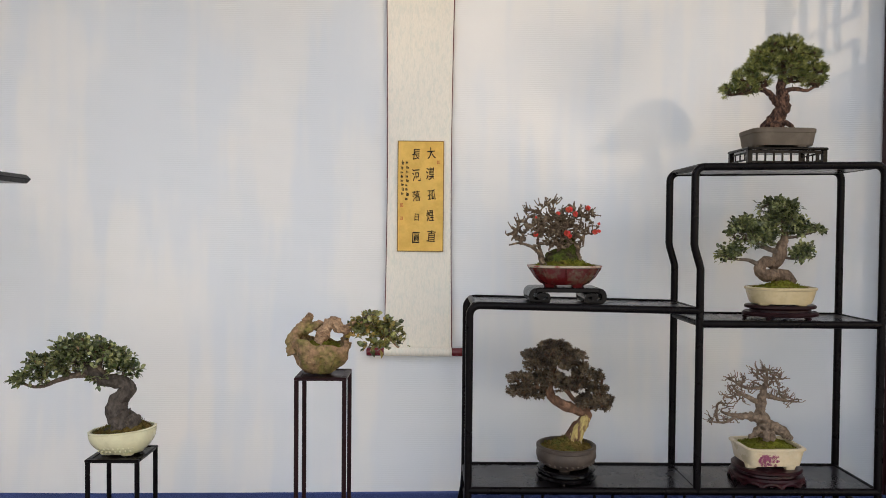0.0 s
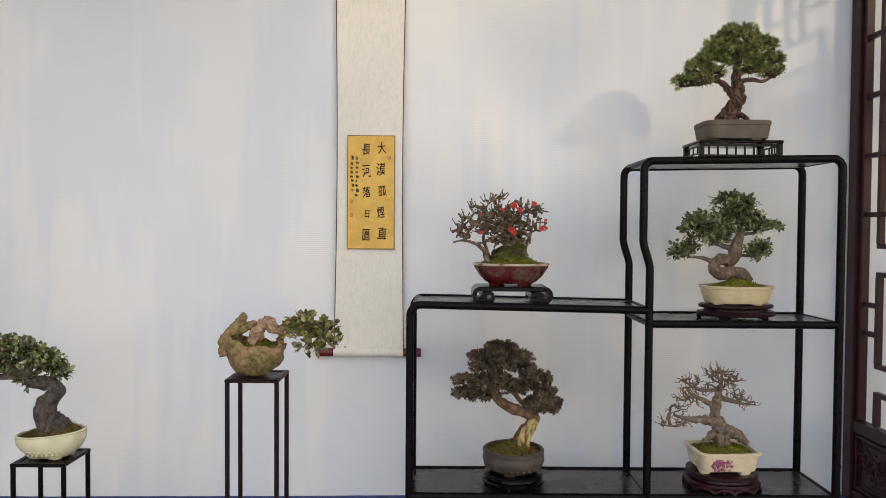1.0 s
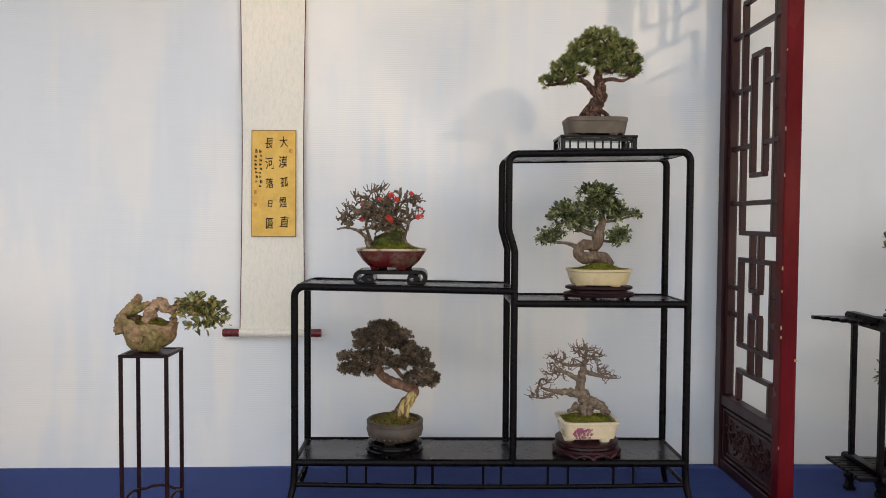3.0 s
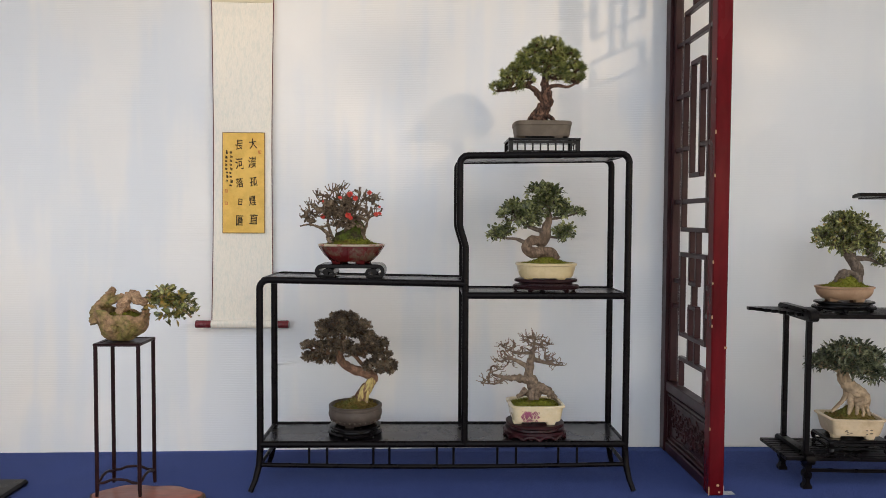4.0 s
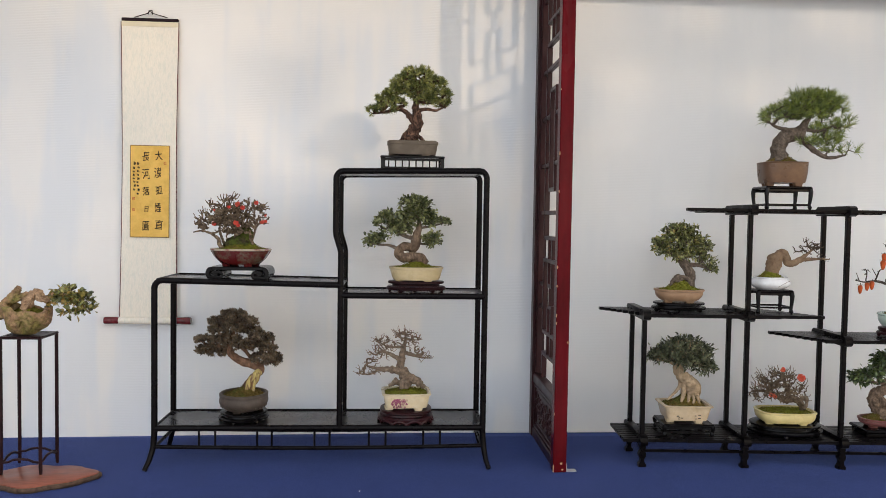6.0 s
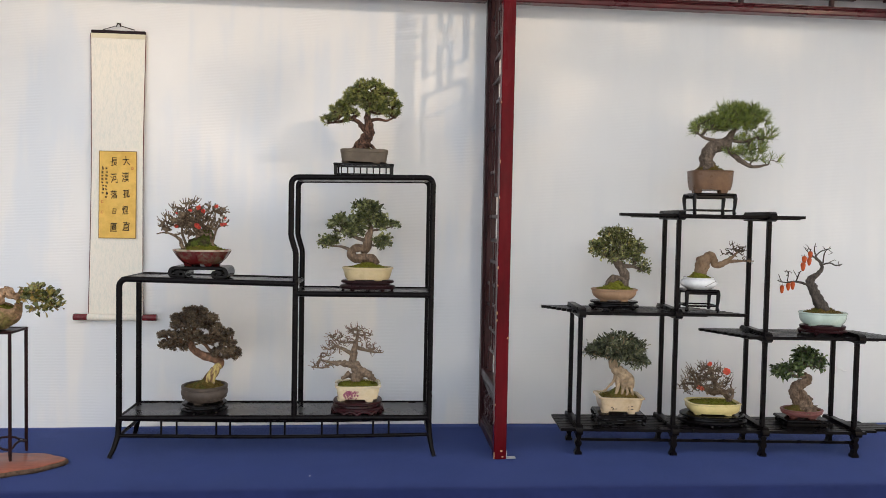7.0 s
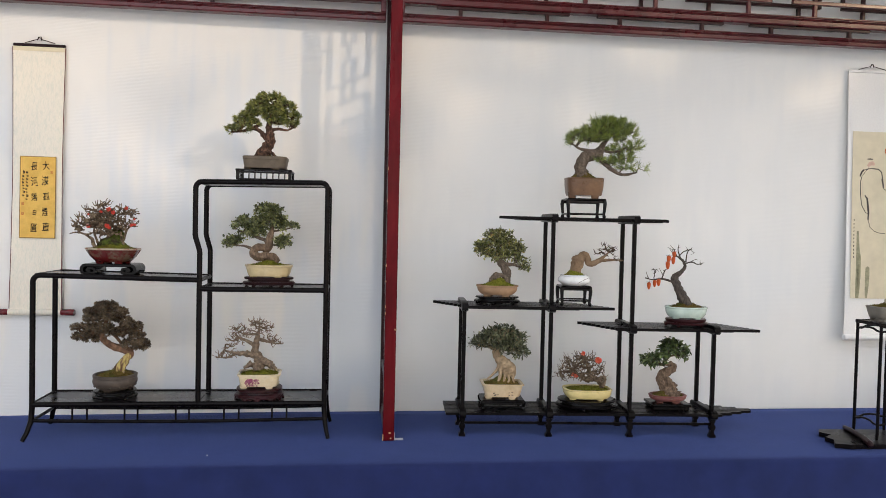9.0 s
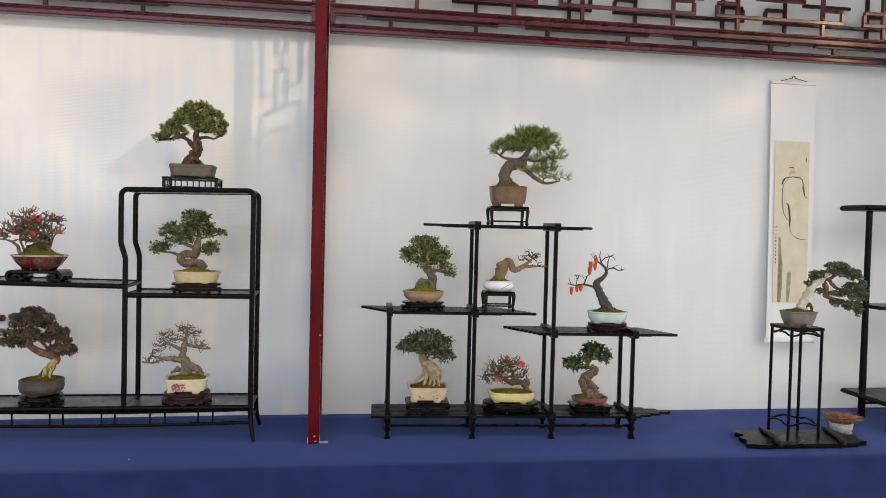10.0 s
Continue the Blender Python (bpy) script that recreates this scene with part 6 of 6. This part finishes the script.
t.needles(M_LEAF_PINEBRIGHT, 26, 0.031, 0.00068, 0.95, 0.42)

UB = 0.00130
x = 1.849
round_stand("oval black carved stand on the slatted shelf", x, on_b(x), SB_L, 0.091, 0.066, 0.030, M_EBONY, 6, rz=RB)
ob, t = bonsai("green elm bonsai with a swollen trunk, tan oval pot", x, on_b(x), SB_L + 0.0302, (209, 274), UB * 0.94, 42, RB)
body = pot(ob, 0.080, 0.058, 0.044, M_P_TAN, 2.1, 0.74, 0.004, 0.007, 0.006, 4, 0.06)
soil(ob, 0.073, 0.051, 0.041, 0.034, M_MOSS, 2.1, 42, (0.005, -0.005), 260, 0.005)
part("root_knob", G().ball(tuple(t.at(203, 212, -2)), 0.020, 0.017, 0.013, 22, 14, 0.5), M_BARKGREY, ob)
t.limb([(234, 238, 15), (240, 206, 13), (230, 180, 12), (212, 158, 10), (205, 135, 7), (212, 105, 4), (215, 80, 2)], "trunk", M_BARKGREY, 0.18, 20)
t.limb([(240, 212, 6, -3), (222, 206, 6, -6), (205, 203, 6, -8), (190, 212, 5, -8), (182, 228, 4, -6)], "root", M_BARKGREY, 0.5, 10)
t.limb([(232, 172, 8), (262, 172, 5), (298, 186, 2)], "branch", M_BARKGREY, 0.25, 8)
t.limb([(215, 155, 7), (180, 140, 5), (145, 125, 2)], "branch", M_BARKGREY, 0.25, 8)
b = t.grow([(208, 82, 48, 24, 0), (160, 120, 28, 20), (218, 112, 58, 30, 0), (268, 120, 24, 24), (284, 163, 24, 16), (298, 184, 15, 8), (190, 140, 40, 14), (250, 142, 34, 18), (150, 110, 18, 12)], 100, 0.0007, 0.12)
t.twigs(b, M_BARKGREY, n=4)
t.leaves(M_LEAF_OLIVE, 5, 0.0145, 0.48, 0.005)
t.leaves(M_LEAF_YELLOW, 1, 0.0140, 0.48, 0.006, share=0.3, name="light_leaves")

x = 2.157
table_stand("small black table stand with four legs", x, on_b(x), SB_L, 0.062, 0.048, 0.078, M_EBONY, 0.25, RB)
ob, t = bonsai("leafless cascade bonsai on moss in a white pot", x, on_b(x), SB_L + 0.0782, (438, 238), UB, 43, RB)
body = pot(ob, 0.056, 0.050, 0.042, M_P_WHITE, 2.0, 0.72, 0.000, 0.006, 0.008, 0, 0.26)
g = G()
stroke_pts = [(0.0, -0.0640, 0.012), (0.015, -0.0625, 0.020), (0.030, -0.0570, 0.027), (0.044, -0.048, 0.031)]
part("glaze_line", g.tube(stroke_pts, 0.0008, 6), M_SMUDGE, body)
soil(ob, 0.048, 0.042, 0.040, 0.030, M_MOSS, 2.0, 43, (0, 0), 160, 0.003)
t.limb([(438, 212, 17), (442, 190, 17), (449, 167, 18), (459, 151, 14), (470, 147, 12), (478, 158, 11), (482, 170, 9), (497, 170, 9), (512, 161, 7), (530, 148, 4), (545, 134, 2)], "trunk", M_BARKSMOOTH, 0.12, 20, flute=0.15)
t.limb([(450, 162, 17), (443, 158, 13), (438, 168, 11), (436, 184, 9)], "trunk_knot", M_BARKSMOOTH, 0.15, 14)
t.limb([(500, 167, 6), (530, 160, 5), (558, 158, 3), (592, 158, 1)], "branch", M_BARKSMOOTH, 0.3, 8)
b = t.grow([(542, 130, 24, 20), (520, 128, 24, 14), (560, 156, 20, 5), (510, 135, 12, 8), (550, 145, 24, 12), (575, 158, 16, 5), (560, 120, 16, 9), (530, 116, 16, 8)], 34, 0.0010, 0.14, 0.8, 0.06, 0.36)
t.twigs(b, M_BARKDUSK, n=5, knobs=0.2)
t.shoots(M_BARKDUSK, 0.012, 0.0009, 0.4)

x = 2.618
UP = 0.00074
round_stand("oval dark rosewood stand on the slatted shelf", x, on_b(x), SB_R, 0.086, 0.064, 0.031, M_ROSEWOOD, 5, tiers=1, rz=RB)
ob, t = bonsai("bare persimmon bonsai with orange fruit in a celadon pot", x, on_b(x), SB_R + 0.0312, (424, 447), UP, 44, RB)
body = pot(ob, 0.081, 0.060, 0.048, M_P_CELADON, 2.3, 0.84, 0.003, 0.007, 0.006, 4, 0.04)
soil(ob, 0.074, 0.053, 0.045, 0.022, M_MOSSDRY, 2.3, 44, (0.0, 0.0), 260, 0.005)
t.limb([(434, 396, 42), (418, 356, 29), (390, 305, 23), (364, 260, 20), (356, 228, 19), (372, 210, 14), (396, 190, 10), (411, 164, 8), (402, 138, 7), (378, 118, 5), (350, 102, 3)], "trunk", M_BARKSLATE, 0.2, 18)
t.limb([(358, 232, 14), (364, 214, 13), (376, 204, 9)], "trunk_knot", M_BARKSLATE, 0.3, 12)
for pts in ([(372, 268, 12), (335, 247, 9), (285, 235, 7), (235, 240, 5), (192, 232, 3)], [(285, 232, 5), (300, 190, 4), (312, 180, 2)], [(290, 215, 3), (268, 178, 2)], [(240, 235, 4), (244, 200, 3), (235, 178, 2)], [(210, 236, 3), (196, 200, 2)]):
    t.limb([(p[0], p[1], p[2] * 0.72) for p in pts], "branch", M_BARKSLATE, 0.3, 6)
for pts in ([(405, 150, 6), (450, 140, 5), (480, 152, 4), (515, 143, 2)], [(385, 122, 6), (370, 80, 4), (374, 44, 2)], [(375, 110, 5), (400, 85, 4), (440, 70, 3), (448, 58, 2)], [(415, 140, 5), (420, 95, 4), (435, 75, 2), (460, 88, 2)], [(440, 140, 3), (470, 125, 2), (480, 128, 1)], [(365, 108, 3), (340, 65, 2), (325, 50, 1)], [(355, 105, 3), (325, 75, 2)]):
    t.limb([(p[0], p[1], p[2] * 0.72) for p in pts], "branch", M_BARKSLATE, 0.3, 6)
b = t.grow([(330, 80, 40, 32), (440, 76, 42, 28), (500, 145, 30, 18), (250, 195, 55, 28), (376, 60, 28, 36), (200, 215, 26, 22), (410, 110, 40, 30)], 5, 0.0007, 0.12)
t.twigs(b, M_BARKSLATE, n=4)
for x0, y0, w, h in ((211, 273, 12, 21), (242, 260, 12, 20), (264, 254, 13, 21), (312, 160, 14, 23), (317, 126, 14, 20), (342, 134, 13, 21), (346, 102, 13, 20)):
    c = t.at(x0, y0, -8)
    fruit = part("persimmon_fruit", G().rings([oval(0.88 * w * UP * q, 0.88 * w * UP * q, h * UP * z, 14) for q, z in ((0.10, -1.0), (0.42, -0.88), (0.68, -0.55), (0.86, -0.1), (0.96, 0.3), (0.93, 0.6), (0.70, 0.82), (0.30, 0.92))]), M_FRUIT, ob, "small orange persimmon fruit", angle=80)
    fruit.location = c
    g = G()
    for k in range(4):
        a = 1.571 * k + 0.4
        g.add([(0, 0, h * UP), (0.010 * math.cos(a - 0.5), 0.010 * math.sin(a - 0.5), h * UP * 0.92), (0.014 * math.cos(a), 0.014 * math.sin(a), h * UP * 1.02), (0.010 * math.cos(a + 0.5), 0.010 * math.sin(a + 0.5), h * UP * 0.92)], [(0, 1, 2, 3)])
    g.tube([(0, 0, h * UP * 0.9), (0.001, 0, h * UP * 1.35)], 0.0009, 5)
    part("calyx", g, M_CALYX, fruit, "dry brown calyx", fix=False)

UC = 0.000861
x = 1.876
table_stand("low black table stand on the slatted base shelf", x, on_b(x), SB_B, 0.086, 0.062, 0.040, M_EBONY, 0.35, RB)
ob, t = bonsai("dark green fig bonsai with pale roots, cream pot", x, on_b(x), SB_B + 0.0402, (205, 384), UC, 45, RB)
body = pot(ob, 0.078, 0.058, 0.060, M_P_SAND, 10.0, 0.84, 0.006, 0.006, 0.006, 4, -0.01, foot=0.009, n=104)
g = G()
rr = random.Random(8)
for k in range(10):
    sx = rr.choice((-1, 1))
    cx, cz = sx * rr.uniform(0.02, 0.052), rr.uniform(0.016, 0.030)
    g.ball((cx, -0.0500 - 0.0040, cz), rr.uniform(0.002, 0.006), 0.0022, 0.0016, 6, 4, 0.4)
part("glaze_smudge", g, M_SMUDGE, body, "dark smudges on the glaze", kind="stuff")
soil(ob, 0.071, 0.051, 0.056, 0.040, M_MOSSDRY, 6.0, 45, (0.010, 0.0), 240, 0.004)
t.limb([(252, 302, 8), (254, 278, 15), (245, 254, 25), (226, 236, 29), (206, 222, 26), (190, 204, 21), (178, 180, 19), (180, 140, 12), (192, 92, 5)], "trunk", M_BARKPALE, 0.14, 22, flute=0.2)
t.limb([(214, 246, 13, -8), (226, 260, 22, -12), (236, 270, 20, -14), (240, 284, 8, -14)], "trunk_knot", M_BARKPALE, 0.2, 14)
for pts in ([(202, 224, 15, -6), (196, 250, 11, -14), (195, 276, 8, -20), (184, 312, 5, -26)], [(196, 230, 10, -4), (178, 258, 6, -10), (158, 280, 4, -14), (134, 300, 4, -18)], [(198, 238, 8, 10), (184, 262, 6, 10), (166, 284, 4, 12), (150, 300, 3, 12)],
            [(246, 262, 11, -14), (252, 286, 7, -20), (258, 312, 4, -26)], [(222, 274, 8, -22), (214, 292, 6, -28), (208, 312, 4, -34)], [(230, 280, 6, -26), (234, 296, 5, -32), (228, 312, 4, -36)], [(204, 254, 7, 4), (206, 276, 5, 0), (212, 304, 4, -4)]):
    t.limb(pts, "root", M_BARKPALE, 0.25, 12)
t.limb([(175, 168, 9), (140, 152, 6), (95, 146, 3)], "branch", M_BARKPALE, 0.2, 8)
t.limb([(180, 164, 9), (225, 158, 6), (275, 172, 3)], "branch", M_BARKPALE, 0.2, 8)
b = t.grow([(200, 88, 68, 28, 0), (126, 122, 54, 28), (254, 116, 56, 32), (190, 130, 96, 28, 0), (270, 160, 38, 26), (90, 140, 28, 16), (222, 150, 62, 20), (294, 178, 26, 15), (170, 102, 64, 26)], 44, 0.0008, 0.12)
t.twigs(b, M_BARKPALE, n=4)
t.leaves(M_LEAF_FICUS, 6, 0.0205, 0.30, 0.006, droop=0.12, up=0.45)

x = 2.222
round_stand("wide round black two-tier stand on the slatted base shelf", x, on_b(x), SB_B, 0.124, 0.088, 0.038, M_EBONY, 6, 48, rz=RB)
ob, t = bonsai("low quince bonsai with red blossoms in a butter-yellow pot", x, on_b(x), SB_B + 0.0382, (588, 392), UC, 46, RB)
body = pot(ob, 0.094, 0.062, 0.042, M_P_BUTTER, 3.4, 0.86, 0.003, 0.006, 0.006, 4, 0.04)
soil(ob, 0.087, 0.055, 0.039, 0.006, M_MOSS, 3.4, 46, (0.0, 0.0), 320, 0.004)
t.limb([(660, 342, 11), (650, 318, 12), (620, 300, 13), (580, 302, 11), (548, 284, 8), (520, 258, 4)], "trunk", M_BARKQUINCE, 0.55, 12)
t.limb([(640, 306, 10, -10), (655, 294, 9, -10), (670, 300, 7, -10), (662, 330, 6, -15)], "trunk_knot", M_BARKTAN, 0.5, 10)
t.limb([(600, 292, 9), (590, 250, 7), (570, 200, 4)], "branch", M_BARKQUINCE, 0.3, 8)
t.limb([(540, 280, 8), (500, 270, 6), (455, 270, 3)], "branch", M_BARKQUINCE, 0.3, 8)
b = t.grow([(560, 228, 86, 34, 0), (500, 262, 58, 36), (605, 262, 64, 30), (645, 268, 34, 22), (540, 285, 78, 24, -30), (468, 285, 30, 22), (580, 216, 50, 24), (520, 222, 40, 26), (600, 295, 50, 16, -40)], 24, 0.0013, 0.14, 0.75, 0.07, 0.28)
t.twigs(b, M_BARKQUINCE, knobs=0.1)
t.shoots(M_BARKQUINCE, 0.025, 0.0011, 0.7, knob=1.2)
t.leaves(M_LEAF_RED, 1, 0.007, 0.6, 0.002, share=0.4, name="buds")
for x0, y0, r in ((625, 208, 16), (522, 280, 12), (555, 176, 10), (508, 275, 9)):
    t.flower(x0, y0, r, M_PETALORANGE, -40)

x = 2.553
s = thing("pot_stand", "flat black rectangular stand on the slatted base shelf", "stand", x, on_b(x), SB_B, RB, group="small stands under pots")
part("top", G().box(-0.080, 0.080, -0.055, 0.055, 0.017, 0.027, 0.003), M_EBONY, s)
part("base", G().box(-0.074, 0.074, -0.050, 0.050, 0.0, 0.017, 0.003), M_EBONY, s)
ob, t = bonsai("fresh green bonsai with a twisted trunk, plum-brown pot", x, on_b(x), SB_B + 0.0272, (952, 402), UC, 47, RB)
body = pot(ob, 0.073, 0.052, 0.030, M_P_PLUM, 2.1, 0.74, 0.003, 0.007, 0.006, 4, 0.08)
soil(ob, 0.066, 0.045, 0.028, 0.024, M_MOSSDRY, 2.1, 47, (0.0, 0.0), 260, 0.004)
t.limb([(960, 374, 52), (950, 350, 30), (930, 322, 22), (914, 294, 19), (926, 268, 18), (958, 256, 18), (978, 240, 14), (964, 224, 10), (940, 226, 8), (938, 206, 8), (954, 178, 7), (962, 135, 4)], "trunk", M_BARKTWIST, 0.3, 22, flute=0.4)
t.limb([(968, 352, 26, -6), (962, 326, 20, -6), (946, 300, 16, -8), (934, 276, 12, -8)], "trunk_knot", M_BARKTWIST, 0.4, 12)
t.limb([(935, 232, 7), (900, 222, 5), (850, 212, 3)], "branch", M_BARKGREY, 0.25, 8)
t.limb([(945, 190, 6), (980, 185, 4), (1015, 192, 2)], "branch", M_BARKGREY, 0.25, 8)
b = t.grow([(962, 132, 42, 22, 0), (985, 160, 58, 22), (1022, 184, 30, 14), (885, 194, 56, 24), (850, 210, 26, 18), (880, 222, 30, 12), (950, 152, 34, 18)], 38, 0.0007, 0.12)
t.twigs(b, M_BARKGREY, n=4)
t.leaves(M_LEAF_GREEN, 5, 0.0190, 0.5, 0.005, droop=0.2, up=0.3)

# juniper on the tall stand
ob, t = bonsai("blue-green juniper bonsai with bleached deadwood in a grey pot", 3.376, 1.735, TABLE + 0.022 + 0.4522, (312, 552), 0.00100, 48, -2)
body = pot(ob, 0.063, 0.049, 0.060, M_P_GREY, 5.0, 0.78, 0.002, 0.006, 0.007, 4, 0.0, foot=0.010, n=104)
soil(ob, 0.057, 0.043, 0.059, 0.012, M_MOSSDRY, 5.0, 48, (0.0, 0.0), 200, 0.005)
t.limb([(324, 492, 21), (332, 462, 16), (348, 425, 14), (372, 386, 14), (408, 362, 11), (430, 340, 6), (436, 328, 2)], "deadwood_trunk", M_PALEWOOD, 0.35, 14, "pale bleached trunk", 0.5)
t.limb([(366, 396, 9, 10), (400, 372, 9, 10), (422, 378, 10, 4), (430, 404, 10), (426, 424, 9), (450, 438, 7), (490, 444, 5), (540, 462, 4)], "trunk", M_BARKBROWN, 0.35, 10)
t.limb([(405, 366, 8, 6), (440, 362, 8), (458, 382, 7), (480, 398, 6), (520, 402, 4), (556, 420, 3)], "trunk", M_BARKBROWN, 0.35, 10)
t.limb([(440, 362, 7), (474, 340, 5), (510, 330, 3)], "branch", M_BARKBROWN, 0.25, 8)
for pts in ([(330, 484, 7, -8), (352, 462, 6, -10), (362, 476, 6, -10), (362, 492, 5, -10)], [(318, 486, 7, -6), (306, 490, 5, -10), (300, 498, 3, -10)]):
    t.limb(pts, "root", M_BARKBROWN, 0.3, 8)
b = t.grow([(474, 306, 50, 17, 0), (512, 330, 62, 20), (455, 332, 36, 14), (550, 346, 34, 18), (392, 342, 34, 19), (372, 352, 24, 12), (350, 379, 17, 12), (550, 388, 44, 18), (585, 376, 22, 14), (566, 432, 34, 36), (590, 420, 22, 30), (492, 458, 40, 16), (540, 468, 38, 20), (580, 488, 20, 24), (514, 415, 36, 18), (396, 408, 18, 13), (470, 420, 30, 12)], 190, 0.0005, 0.12)
t.twigs(b, M_BARKBROWN, n=4)
t.needles(M_LEAF_JUNIPER, 34, 0.0072, 0.00085, 0.7, 0.9)

# little grass pot
ob = thing("grass_pot", "small orange-brown grass in a crackled grey-white pot", "potted plant", 3.662, 1.832, TABLE)
pot(ob, 0.046, 0.042, 0.044, M_P_GREYWHITE, 2.2, 0.78, 0.002, 0.005, 0.005, 4, 0.08)
soil(ob, 0.040, 0.036, 0.041, 0.008, M_MOSSDRY, 2.2, 50, (0, 0), 60, 0.004)
rr = random.Random(50)
g = G()
for k in range(480):
    a, q = rr.random() * 6.283, math.sqrt(rr.random())
    p = Vector((0.036 * q * math.cos(a), 0.032 * q * math.sin(a), 0.040))
    d = Vector((math.cos(a) * q * 1.4 + rr.gauss(0, 0.4), math.sin(a) * q * 1.4 + rr.gauss(0, 0.5), 1.5)).normalized()
    L = rr.uniform(0.022, 0.076)
    g.tube([p, p + d * L * 0.6, p + d * L + Vector((rr.gauss(0, 0.22) * L, rr.gauss(0, 0.22) * L, -0.24 * L))], [0.0013, 0.0011, 0.0004], 3, False)
part("grass", g, M_LEAF_GOLD, ob, "orange-brown grass blades", fix=False, kind="stuff")


# ---- unseen trees added between the low sun and the display, to dapple its light ----
M_SHADELEAF = mat("shade_tree_leaves", (0.055, 0.085, 0.028), 0.5, 0.3, 4.0, 0.0, island=0.4, trans=0.15)


SUN_PATCHES = ((3.31, 2.17, 0.07, 0.045), (3.40, 2.21, 0.08, 0.05), (3.49, 2.25, 0.07, 0.045), (3.78, 2.37, 0.10, 0.055), (1.58, 2.36, 0.14, 0.06), (2.05, 2.33, 0.10, 0.05), (2.55, 2.35, 0.16, 0.05), (1.75, 2.09, 0.09, 0.06),
            (2.25, 2.05, 0.08, 0.06), (1.33, 1.38, 0.06, 0.05), (2.2, 2.53, 0.70, 0.07), (3.5, 2.53, 0.65, 0.05))    # wall spots (x, z, half sizes) kept sunlit by leaving out leaves


def shade_tree(x, y, base, top, r, clumps, seed):
    """An unseen broad tree to dapple the sun: trunk, limbs and a ragged crown of leaf clumps, with gaps cut for the sun
    patches.
    """
    rr = random.Random(seed)
    ob = thing("shade_tree", "unseen leafy green tree with a ragged crown, added to dapple the sun", "tree", x, y, 0, group="trees of the yard")
    mid = (base + top) / 2
    trunk = [(0, 0, 0), (0.05, 0.03, base * 0.5), (-0.04, 0.02, base), (0.02, 0, mid)]
    part("trunk", G().tube(trunk, [0.13, 0.10, 0.08, 0.04], 12, True, 0.2, 0.1, seed), M_BARKDUSK, ob)
    V, F = [], []
    for k in range(clumps):
        while True:
            q = Vector((rr.uniform(-1, 1), rr.uniform(-1, 1), rr.uniform(-1, 1)))
            if q.length < 1:
                break
        c = Vector((q.x * r, q.y * 0.6 * r, mid + q.z * (top - base) / 2))
        if k % 9 == 0:
            part("limb", G().tube([(-0.03, 0.02, base + 0.2 * rr.random()), c * 0.55 + Vector((0, 0, base * 0.45 + 0.1)), c], [0.04, 0.025, 0.008], 6), M_BARKDUSK, ob)
        size = rr.uniform(0.10, 0.26)
        for j in range(int(160 * size)):
            p = c + Vector((rr.gauss(0, 1), rr.gauss(0, 1), rr.gauss(0, 0.7))) * size * 0.55
            d = Vector((rr.gauss(0, 1), rr.gauss(0, 1), rr.gauss(0, 1))).normalized()
            e = d.orthogonal().normalized()
            L, w = rr.uniform(0.07, 0.12), rr.uniform(0.03, 0.05)
            q = p + d * L * 0.5
            # follow the sun's ray to the wall; drop leaves that would shade a patch
            far = (WALL - y - q.y) / -SUN_FROM.y
            u, v = x + q.x - far * SUN_FROM.x, q.z - far * SUN_FROM.z
            if any(((u - a) / (c1 + 0.02)) ** 2 + ((v - b) / (c2 + 0.02)) ** 2 < 1 for a, b, c1, c2 in SUN_PATCHES):
                continue
            i = len(V)
            V += [p, p + d * L * 0.5 + e * w, p + d * L, p + d * L * 0.5 - e * w]
            F.append((i, i + 1, i + 2, i + 3))
    part("crown", G().add(V, F), M_SHADELEAF, ob, fix=False, kind="stuff")
    return ob


for k, (x, base, top, r, clumps) in enumerate(((3.3, 2.3, 5.5, 1.1, 130), (4.6, 2.3, 5.3, 1.0, 110), (5.6, 2.2, 4.75, 0.95, 80), (6.4, 2.2, 4.45, 0.9, 80), (7.4, 2.2, 5.0, 0.9, 100), (8.4, 2.4, 5.6, 1.1, 230), (9.7, 2.4, 5.6, 1.1, 260))):
    shade_tree(x, -4.7 - 0.25 * (k % 2), base, top, r, clumps, 60 + k)
